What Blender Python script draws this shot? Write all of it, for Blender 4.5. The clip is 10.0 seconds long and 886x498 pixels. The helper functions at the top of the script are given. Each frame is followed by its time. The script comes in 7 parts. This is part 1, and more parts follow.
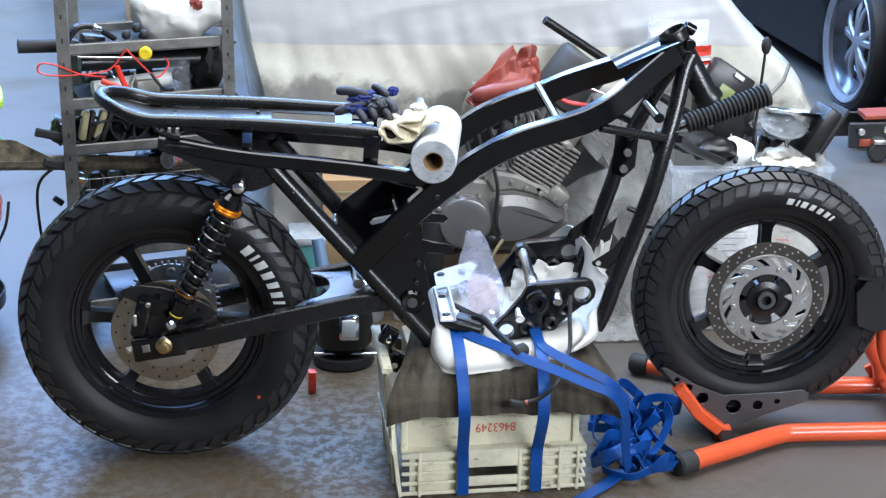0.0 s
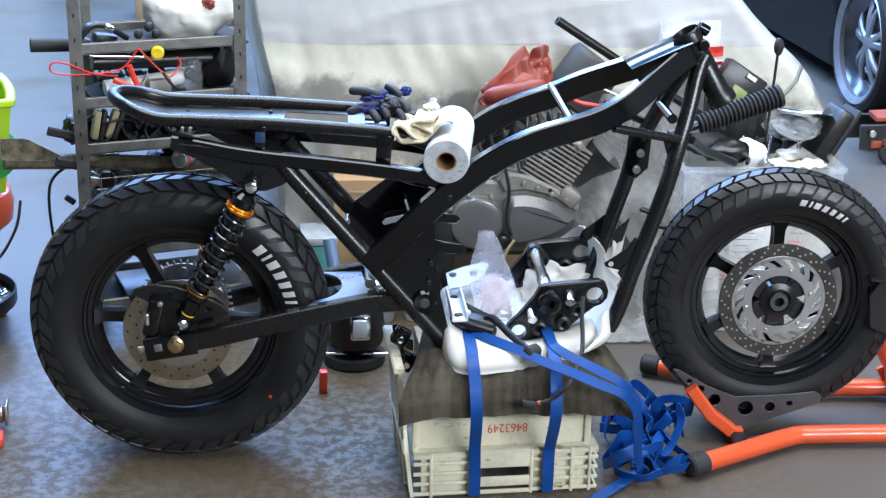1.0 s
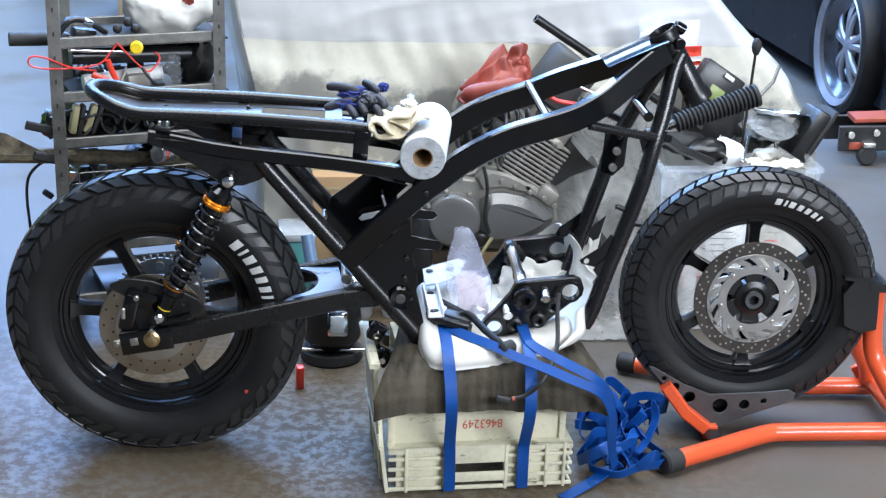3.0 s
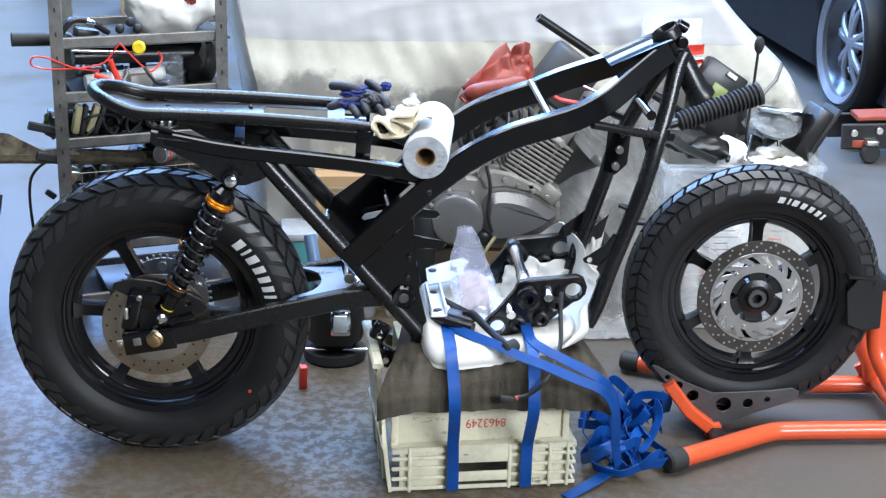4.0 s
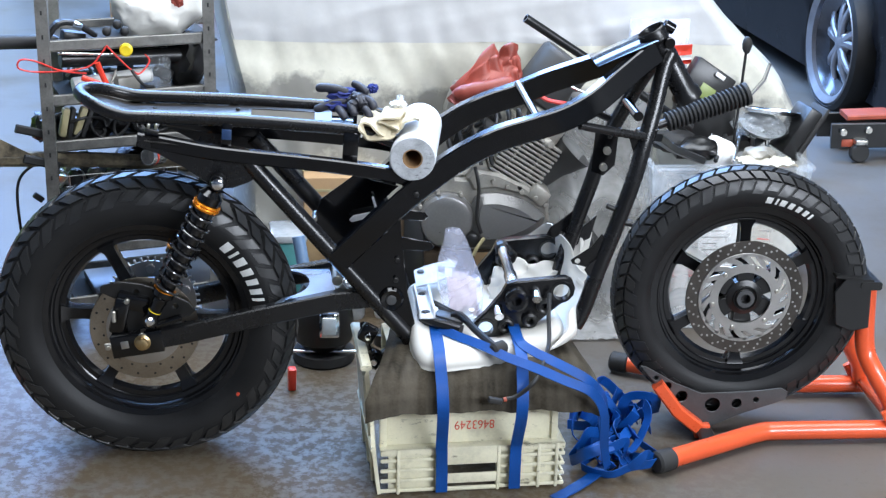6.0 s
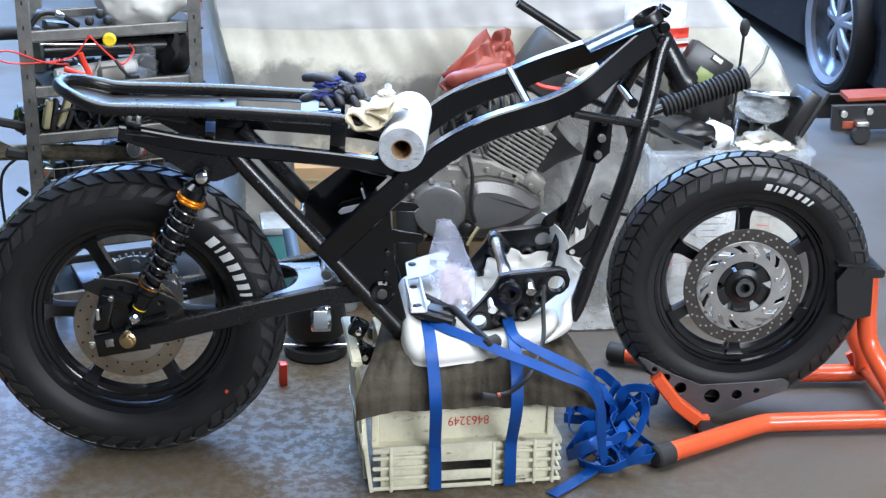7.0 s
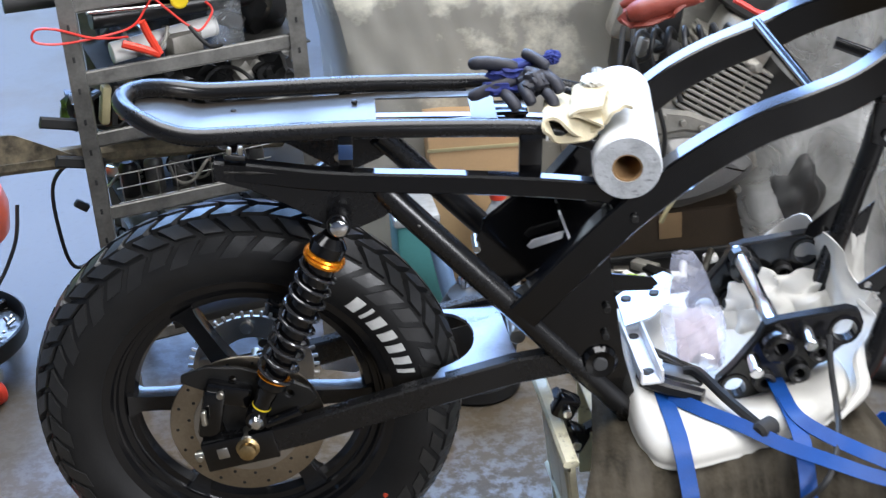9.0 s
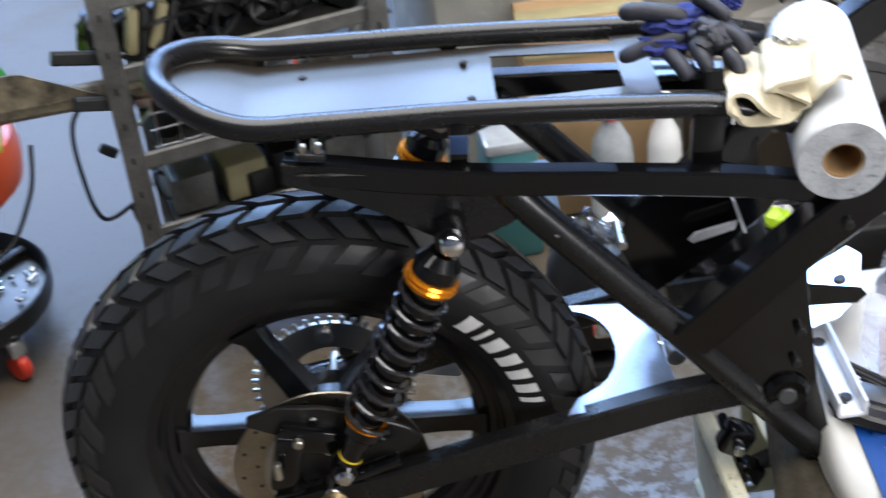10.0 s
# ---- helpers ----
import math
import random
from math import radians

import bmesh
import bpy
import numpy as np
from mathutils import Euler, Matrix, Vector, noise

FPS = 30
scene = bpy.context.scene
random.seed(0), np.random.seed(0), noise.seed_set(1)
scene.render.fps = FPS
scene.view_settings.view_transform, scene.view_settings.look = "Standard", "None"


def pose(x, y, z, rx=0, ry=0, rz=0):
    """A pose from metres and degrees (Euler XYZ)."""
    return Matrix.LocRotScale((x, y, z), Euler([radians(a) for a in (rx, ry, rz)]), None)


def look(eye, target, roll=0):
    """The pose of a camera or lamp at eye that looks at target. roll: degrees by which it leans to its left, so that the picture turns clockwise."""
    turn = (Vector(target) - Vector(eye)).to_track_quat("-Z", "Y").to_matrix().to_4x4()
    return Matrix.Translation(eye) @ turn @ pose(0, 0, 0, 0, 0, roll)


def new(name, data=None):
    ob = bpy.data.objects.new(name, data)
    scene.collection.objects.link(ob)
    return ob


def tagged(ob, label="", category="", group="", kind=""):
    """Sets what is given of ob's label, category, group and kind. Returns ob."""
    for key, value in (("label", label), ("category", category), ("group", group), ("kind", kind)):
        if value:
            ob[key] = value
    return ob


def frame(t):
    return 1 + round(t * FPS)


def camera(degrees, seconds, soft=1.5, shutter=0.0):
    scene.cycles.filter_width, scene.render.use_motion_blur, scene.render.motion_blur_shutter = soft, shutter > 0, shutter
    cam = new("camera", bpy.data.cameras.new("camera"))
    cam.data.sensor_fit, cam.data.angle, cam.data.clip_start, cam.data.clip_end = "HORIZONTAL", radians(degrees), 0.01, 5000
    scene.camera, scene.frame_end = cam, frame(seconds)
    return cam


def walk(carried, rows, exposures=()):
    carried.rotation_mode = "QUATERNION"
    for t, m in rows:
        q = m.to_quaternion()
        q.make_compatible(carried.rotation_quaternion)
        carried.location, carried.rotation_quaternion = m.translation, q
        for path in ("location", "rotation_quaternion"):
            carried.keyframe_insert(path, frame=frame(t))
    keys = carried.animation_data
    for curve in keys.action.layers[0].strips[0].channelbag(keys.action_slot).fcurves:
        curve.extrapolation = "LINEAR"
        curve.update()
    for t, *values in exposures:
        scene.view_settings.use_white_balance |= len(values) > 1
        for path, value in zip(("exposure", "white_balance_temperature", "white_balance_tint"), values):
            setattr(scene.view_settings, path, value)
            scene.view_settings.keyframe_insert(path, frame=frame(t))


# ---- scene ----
cam = camera(33.0, 10.0, soft=1.3, shutter=0.3)
PATH = [
    (0, (0.398, -3.142, 1.585), (0.525, -1.258, 0.926), 1),
    (0.5, (0.39, -3.138, 1.583), (0.518, -1.252, 0.929), 1.2),
    (1, (0.386, -3.138, 1.582), (0.504, -1.253, 0.924), 1.1),
    (1.5, (0.397, -3.144, 1.582), (0.526, -1.261, 0.922), 1.4),
    (2, (0.398, -3.147, 1.582), (0.536, -1.262, 0.928), 1.6),
    (2.5, (0.401, -3.152, 1.578), (0.54, -1.268, 0.922), 1.7),
    (4, (0.403, -3.15, 1.576), (0.538, -1.266, 0.918), 1.5),
    (4.5, (0.4, -3.147, 1.58), (0.53, -1.264, 0.919), 1.3),
    (5, (0.411, -3.149, 1.577), (0.551, -1.266, 0.917), 1.3),
    (6.5, (0.417, -3.144, 1.579), (0.563, -1.261, 0.922), 1.3),
    (7, (0.442, -3.069, 1.573), (0.584, -1.193, 0.893), 0.7),
    (7.5, (0.474, -2.916, 1.579), (0.512, -1.052, 0.856), 2.2),
    (7.8, (0.434, -2.7848, 1.5658), (0.4936, -0.9374, 0.802), 1),
    (8, (0.353, -2.654, 1.557), (0.419, -0.821, 0.76), -2.4),
    (8.3, (0.2468, -2.4832, 1.5774), (0.3508, -0.6738, 0.7306), -5.24),
    (8.5, (0.199, -2.362, 1.574), (0.317, -0.559, 0.718), -5.2),
    (8.8, (0.2308, -2.1596, 1.565), (0.302, -0.3656, 0.6854), -4.96),
    (9, (0.263, -2.035, 1.564), (0.312, -0.244, 0.676), -4.1),
    (9.3, (0.2454, -1.876, 1.547), (0.2274, -0.115, 0.6), -3.32),
    (9.5, (0.244, -1.723, 1.547), (0.163, 0.006, 0.545), -4),
    (9.8, (0.181, -1.53, 1.542), (0.078, 0.167, 0.489), -5.8),
    (10, (0.178, -1.441, 1.544), (0.158, 0.217, 0.425), -6.4),
]
walk(cam, [(t, look(eye, aim, roll)) for t, eye, aim, roll in PATH], exposures=[(0, -0.1, 6500, 10), (1.5, -0.07, 6500, 10), (4, 0.06, 6500, 10), (7, 0.04, 6500, 10), (8.2, 0.0, 6500, 10), (9.2, -0.08, 7150, 13), (10, -0.22, 7300, 13)])

# ---- light ----
world = bpy.data.worlds.new("world")
world.use_nodes = True
scene.world = world
sky = world.node_tree.nodes.new("ShaderNodeTexSky")
sky.sky_type = "NISHITA"
sky.sun_disc = False
sky.sun_elevation, sky.sun_rotation = radians(40), radians(20)
backdrop_light = world.node_tree.nodes["Background"]
backdrop_light.inputs["Strength"].default_value = 0.08
world.node_tree.links.new(sky.outputs["Color"], backdrop_light.inputs["Color"])


def window_light(name, place, target, sx, sy, watts, colour):
    lamp = bpy.data.lights.new(name, "AREA")
    lamp.shape, lamp.size, lamp.size_y = "RECTANGLE", sx, sy
    lamp.energy, lamp.color = watts, colour
    ob = new(name, lamp)
    ob.matrix_world = look(place, target)
    return ob


window_light("high_window_light", (-0.4, 8.7, 3.7), (-0.4, 0, 1.9), 8.0, 2.1, 1100, (0.27, 0.48, 1.0))
window_light("roof_window_light", (-0.3, 4.2, 4.8), (-0.3, 4.15, 0), 5.5, 2.6, 1400, (0.28, 0.52, 1.0))
window_light("skylight_light", (1.2, 0.2, 4.75), (1.2, 0.2, 0), 5.0, 4.0, 560, (0.86, 0.92, 1.0))
# unseen lamp behind the camera, added to brighten the near faces
window_light("front_fill_light", (3.4, -7.7, 3.9), (1.4, 0.8, 0.6), 9.0, 1.7, 1650, (0.82, 0.89, 1.0))
window_light("low_window_light", (-2.5, 8.7, 0.95), (-0.5, 0, 0.8), 3.4, 1.3, 25, (0.7, 0.86, 1.0))
# ---- materials ----
def material(name, colour, rough=0.5, metal=0.0, vary=0.25, scale=8.0, grain=90.0, bump=0.15, coat=0.0, second=None, stain=0.0, stain_scale=2.0, rough_vary=0.15, spec=0.5):
    """A surface with a coarse and a fine variation of colour and roughness, and a fine relief."""
    m = bpy.data.materials.new(name)
    m.use_nodes = True
    n, l = m.node_tree.nodes, m.node_tree.links
    b = n["Principled BSDF"]
    geo = n.new("ShaderNodeTexCoord")
    coarse, fine = n.new("ShaderNodeTexNoise"), n.new("ShaderNodeTexNoise")
    coarse.inputs["Scale"].default_value, coarse.inputs["Detail"].default_value = scale, 5
    fine.inputs["Scale"].default_value, fine.inputs["Detail"].default_value = grain, 3
    for t in (coarse, fine):
        l.new(geo.outputs["Object"], t.inputs["Vector"])
    mixed = n.new("ShaderNodeMath")
    mixed.operation = "MULTIPLY_ADD"
    mixed.inputs[1].default_value = 0.35
    l.new(fine.outputs["Fac"], mixed.inputs[0])
    l.new(coarse.outputs["Fac"], mixed.inputs[2])
    ramp = n.new("ShaderNodeValToRGB")
    lo = second or tuple(c * (1 - vary) for c in colour)
    hi = tuple(min(1.0, c * (1 + vary * 0.5)) for c in colour)
    ramp.color_ramp.elements[0].position, ramp.color_ramp.elements[1].position = 0.42, 0.9
    ramp.color_ramp.elements[0].color, ramp.color_ramp.elements[1].color = (*lo, 1), (*hi, 1)
    l.new(mixed.outputs[0], ramp.inputs["Fac"])
    out = ramp.outputs["Color"]
    if stain:
        blot = n.new("ShaderNodeTexNoise")
        blot.inputs["Scale"].default_value, blot.inputs["Detail"].default_value = stain_scale, 8
        blot.inputs["Roughness"].default_value = 0.65
        l.new(geo.outputs["Object"], blot.inputs["Vector"])
        cut = n.new("ShaderNodeMapRange")
        cut.inputs["From Min"].default_value, cut.inputs["From Max"].default_value = 0.52, 0.72
        cut.inputs["To Max"].default_value = stain
        l.new(blot.outputs["Fac"], cut.inputs["Value"])
        mix = n.new("ShaderNodeMixRGB")
        mix.inputs["Color2"].default_value = (*(c * 0.3 for c in colour), 1)
        l.new(cut.outputs["Result"], mix.inputs["Fac"])
        l.new(out, mix.inputs["Color1"])
        out = mix.outputs["Color"]
    l.new(out, b.inputs["Base Color"])
    span = n.new("ShaderNodeMapRange")
    span.inputs["From Min"].default_value, span.inputs["From Max"].default_value = 0.4, 0.95
    span.inputs["To Min"].default_value, span.inputs["To Max"].default_value = max(0.02, rough * (1 - rough_vary)), min(1, rough * (1 + rough_vary))
    l.new(mixed.outputs[0], span.inputs["Value"])
    l.new(span.outputs["Result"], b.inputs["Roughness"])
    b.inputs["Metallic"].default_value = metal
    b.inputs["Specular IOR Level"].default_value = spec
    b.inputs["Coat Weight"].default_value = coat
    b.inputs["Coat Roughness"].default_value = 0.08
    if bump:
        relief = n.new("ShaderNodeBump")
        relief.inputs["Strength"].default_value, relief.inputs["Distance"].default_value = bump, 0.002
        l.new(mixed.outputs[0], relief.inputs["Height"])
        l.new(relief.outputs["Normal"], b.inputs["Normal"])
    return m


def film(name, colour, see, rough, bump=0.6, scale=14.0):
    """Thin plastic film: part clear, part milky, with creases."""
    m = bpy.data.materials.new(name)
    m.use_nodes = True
    n, l = m.node_tree.nodes, m.node_tree.links
    b = n["Principled BSDF"]
    b.inputs["Base Color"].default_value = (*colour, 1)
    b.inputs["Roughness"].default_value = rough
    tex, relief = n.new("ShaderNodeTexNoise"), n.new("ShaderNodeBump")
    tex.inputs["Scale"].default_value, tex.inputs["Detail"].default_value, tex.inputs["Distortion"].default_value = scale, 6, 1.5
    co = n.new("ShaderNodeTexCoord")
    l.new(co.outputs["Object"], tex.inputs["Vector"])
    relief.inputs["Strength"].default_value, relief.inputs["Distance"].default_value = bump, 0.01
    l.new(tex.outputs["Fac"], relief.inputs["Height"])
    l.new(relief.outputs["Normal"], b.inputs["Normal"])
    glow, body = n.new("ShaderNodeBsdfTranslucent"), n.new("ShaderNodeMixShader")
    glow.inputs["Color"].default_value = (*colour, 1)
    body.inputs["Fac"].default_value = 0.35
    l.new(b.outputs[0], body.inputs[1])
    l.new(glow.outputs[0], body.inputs[2])
    clear, mix = n.new("ShaderNodeBsdfTransparent"), n.new("ShaderNodeMixShader")
    span = n.new("ShaderNodeMapRange")
    span.inputs["From Min"].default_value, span.inputs["From Max"].default_value = 0.3, 0.7
    span.inputs["To Min"].default_value, span.inputs["To Max"].default_value = max(0, 1 - see - 0.2), min(1, 1 - see + 0.2)
    l.new(tex.outputs["Fac"], span.inputs["Value"])
    l.new(span.outputs["Result"], mix.inputs["Fac"])
    l.new(clear.outputs[0], mix.inputs[1])
    l.new(body.outputs[0], mix.inputs[2])
    l.new(mix.outputs[0], n["Material Output"].inputs["Surface"])
    return m


M = {
    "frame": material("gloss_black_paint", (0.003, 0.003, 0.0034), 0.11, 0, 0.3, 5, 140, 0.02, coat=0.15, spec=0.48),
    "tubing": material("worn_black_tube_paint", (0.0075, 0.0075, 0.008), 0.27, 0, 0.3, 9, 160, 0.015, spec=0.5),
    "satin": material("satin_black_paint", (0.009, 0.009, 0.009), 0.34, 0, 0.3, 9, 160, 0.1),
    "pan": material("dark_bare_sheet", (0.15, 0.13, 0.11), 0.3, 0.9, 0.12, 6, 200, 0.0, rough_vary=0.05),
    "rubber": material("tyre_rubber", (0.014, 0.014, 0.0143), 0.5, 0, 0.35, 12, 200, 0.3, spec=0.26),
    "tread": material("tread_rubber", (0.02, 0.02, 0.02), 0.38, 0, 0.4, 20, 220, 0.4, spec=0.5),
    "rim": material("rim_black", (0.008, 0.008, 0.0085), 0.17, 0, 0.3, 9, 160, 0.04, spec=0.4),
    "wire": material("black_spring_wire", (0.02, 0.02, 0.022), 0.16, 0, 0.2, 20, 200, 0.0, coat=1.0),
    "air": material("grey_black_plastic", (0.035, 0.035, 0.034), 0.55, 0, 0.3, 8, 160, 0.1),
    "yoke": material("black_anodised_yoke", (0.007, 0.007, 0.0075), 0.17, 0, 0.3, 14, 200, 0.1),
    "disc": material("worn_brake_steel", (0.42, 0.37, 0.3), 0.32, 1, 0.3, 12, 220, 0.1),
    "dark_disc": material("blasted_disc_steel", (0.11, 0.1, 0.09), 0.4, 1, 0.3, 14, 260, 0.1),
    "alu": material("dull_cast_alloy", (0.3, 0.285, 0.25), 0.45, 0.3, 0.3, 9, 200, 0.25, stain=0.5, stain_scale=9),
    "cover": material("engine_cover_paint", (0.17, 0.167, 0.16), 0.3, 0.35, 0.25, 8, 180, 0.12),
    "bright": material("polished_alloy", (0.75, 0.76, 0.78), 0.2, 1, 0.12, 10, 200, 0.05),
    "bridge": material("bare_bridge_alloy", (0.42, 0.44, 0.48), 0.3, 1, 0.2, 14, 220, 0.05, stain=0.3, stain_scale=12),
    "wheel_alloy": material("dusty_car_wheel_alloy", (0.3, 0.3, 0.32), 0.42, 0.7, 0.25, 14, 200, 0.05),
    "lip_alloy": material("polished_rim_lip", (0.17, 0.17, 0.185), 0.22, 1, 0.3, 20, 200, 0.05),
    "rag_white": material("yellowed_rag_cloth", (0.45, 0.42, 0.34), 0.9, 0, 0.25, 14, 380, 0.6, spec=0.1),
    "carrier": material("brushed_alloy", (0.5, 0.49, 0.47), 0.35, 1, 0.15, 12, 260, 0.1),
    "dull": material("bare_dull_alloy", (0.75, 0.76, 0.78), 0.5, 0.25, 0.15, 14, 220, 0.1),
    "chrome": material("chrome", (0.85, 0.86, 0.88), 0.08, 1, 0.05, 8, 100, 0.0),
    "zinc": material("zinc_bolt", (0.6, 0.58, 0.52), 0.3, 1, 0.2, 40, 300, 0.1),
    "brass": material("yellowed_nut", (0.5, 0.36, 0.18), 0.35, 1, 0.3, 40, 300, 0.1),
    "orange": material("orange_anodised", (0.95, 0.3, 0.02), 0.22, 0.75, 0.2, 30, 200, 0.05),
    "yellow": material("yellow_plastic", (0.85, 0.62, 0.03), 0.3, 0, 0.15, 20, 200, 0.05),
    "letter": material("white_tyre_print", (0.72, 0.72, 0.7), 0.6, 0, 0.15, 30, 250, 0.1),
    "red_dot": material("red_paint_dot", (0.5, 0.05, 0.02), 0.6, 0, 0.2, 40, 250, 0.1),
    "crate": material("cream_crate_plastic", (0.72, 0.68, 0.5), 0.42, 0, 0.15, 6, 160, 0.08, stain=0.5, stain_scale=9),
    "print": material("red_ink", (0.6, 0.07, 0.04), 0.6, 0, 0.2, 60, 300, 0.05),
    "foam": material("white_foam_sheet", (0.6, 0.585, 0.54), 0.55, 0, 0.06, 6, 150, 0.08),
    "strap": material("blue_webbing", (0.003, 0.06, 0.27), 0.42, 0, 0.3, 14, 420, 0.5, spec=0.3),
    "paper": material("paper_roll", (0.64, 0.67, 0.7), 0.7, 0, 0.1, 9, 240, 0.15, stain=0.25, stain_scale=16),
    "paper_edge": material("soiled_paper_edge", (0.46, 0.48, 0.5), 0.85, 0, 0.35, 30, 300, 0.4, stain=0.6, stain_scale=40),
    # stained cardboard, darkened so its colour holds the shade under the engine
    "dark_card": material("soiled_shaded_cardboard", (0.08, 0.055, 0.034), 0.9, 0, 0.3, 8, 200, 0.15, stain=0.5, stain_scale=6),
    "core": material("brown_card_core", (0.34, 0.2, 0.09), 0.85, 0, 0.2, 20, 240, 0.2),
    "card": material("cardboard", (0.42, 0.27, 0.14), 0.85, 0, 0.15, 6, 200, 0.12),
    "cloth": material("cream_cloth", (0.58, 0.51, 0.36), 0.9, 0, 0.2, 14, 380, 0.6, spec=0.1),
    "glove": material("dark_glove_rubber", (0.022, 0.023, 0.032), 0.6, 0, 0.4, 30, 300, 0.4),
    "knit": material("blue_knit", (0.012, 0.022, 0.14), 0.85, 0, 0.3, 30, 420, 0.6),
    "leather": material("red_leather", (0.28, 0.05, 0.032), 0.5, 0, 0.45, 14, 260, 0.5),
    "shelf": material("grey_shelf_steel", (0.19, 0.185, 0.17), 0.5, 0.4, 0.45, 22, 160, 0.25, stain=0.5, stain_scale=14),
    # grey boards painted near black for the shade inside the shelf
    "board": material("dirty_shaded_board", (0.05, 0.048, 0.043), 0.8, 0.0, 0.4, 10, 180, 0.2, spec=0.15, stain=0.5, stain_scale=9),
    "stand": material("orange_red_paint", (0.75, 0.1, 0.03), 0.3, 0, 0.15, 8, 160, 0.06, coat=0.3),
    "plate": material("grey_cradle_steel", (0.09, 0.092, 0.095), 0.42, 0.5, 0.25, 16, 220, 0.1),
    "cap": material("black_rubber_cap", (0.02, 0.02, 0.02), 0.7, 0, 0.3, 14, 200, 0.2),
    "red": material("red_plastic", (0.7, 0.05, 0.025), 0.35, 0, 0.15, 12, 160, 0.06),
    "lime": material("lime_plastic", (0.42, 0.66, 0.03), 0.35, 0, 0.1, 3, 100, 0.03),
    "green_ball": material("green_plastic", (0.06, 0.4, 0.1), 0.4, 0, 0.2, 4, 100, 0.03),
    "camo": material("mud_stained_metal", (0.27, 0.22, 0.14), 0.75, 0.0, 0.3, 26, 120, 0.4, second=(0.035, 0.03, 0.022), stain=0.95, stain_scale=17),
    "pink_slip": material("pale_pink_paper", (0.74, 0.66, 0.72), 0.7, 0, 0.1, 14, 240, 0.1),
    "slate": material("slate_blue_plastic", (0.12, 0.2, 0.32), 0.4, 0, 0.2, 14, 200, 0.05),
    "foil": material("crinkled_foil", (0.7, 0.74, 0.8), 0.16, 1, 0.15, 20, 160, 0.2),
    "white": material("white_plastic", (0.76, 0.76, 0.74), 0.4, 0, 0.08, 8, 160, 0.05),
    "glass": material("pale_lens", (0.6, 0.64, 0.66), 0.1, 0.4, 0.2, 20, 100, 0.05),
    "cable": material("black_cable", (0.012, 0.012, 0.012), 0.5, 0, 0.3, 30, 200, 0.1),
    "red_cable": material("red_cable", (0.65, 0.04, 0.03), 0.4, 0, 0.2, 30, 200, 0.1),
    "tan": material("tan_rubber", (0.38, 0.33, 0.18), 0.6, 0, 0.2, 20, 200, 0.2),
    "carpaint": material("black_car_paint", (0.004, 0.004, 0.005), 0.3, 0, 0.2, 4, 200, 0.02, spec=0.14),
    "tape": material("dark_blue_tape", (0.02, 0.05, 0.13), 0.4, 0, 0.3, 30, 200, 0.1),
    "weld": material("bare_weld_steel", (0.05, 0.048, 0.045), 0.4, 0.6, 0.6, 60, 260, 0.5),
    "olive": material("dull_green_display", (0.2, 0.25, 0.07), 0.4, 0, 0.2, 30, 200, 0.05),
    "jack_red": material("greasy_red_paint", (0.36, 0.07, 0.035), 0.45, 0, 0.35, 12, 160, 0.1, stain=0.5, stain_scale=12),
    "lens": material("clear_lens_shell", (0.34, 0.36, 0.37), 0.12, 0.0, 0.3, 20, 100, 0.2, coat=0.6),
    "teal": material("teal_box", (0.05, 0.2, 0.2), 0.4, 0, 0.2, 8, 160, 0.05),
    "wall": material("painted_wall", (0.2, 0.2, 0.195), 0.8, 0, 0.15, 1.5, 60, 0.2, stain=0.3, stain_scale=0.7),
    "ceil": material("roof_sheet", (0.22, 0.22, 0.22), 0.7, 0, 0.15, 1.5, 60, 0.1),
}
M["film"] = material("white_plastic_film", (0.52, 0.52, 0.515), 0.45, 0, 0.08, 5, 45, 0.3, stain=0.06, stain_scale=3, spec=0.3)
M["bag"] = film("clear_poly_bag", (0.9, 0.88, 0.96), 0.74, 0.04, 0.15, 9)
M["clear"] = film("clear_lens_plastic", (0.8, 0.84, 0.86), 0.78, 0.04, 0.8, 18)
M["bin"] = film("clear_bin_plastic", (0.66, 0.69, 0.7), 0.66, 0.2, 0.1, 6)
M["sheet"] = film("dusty_plastic_sheet", (0.5, 0.5, 0.49), 0.55, 0.25, 0.7, 9)


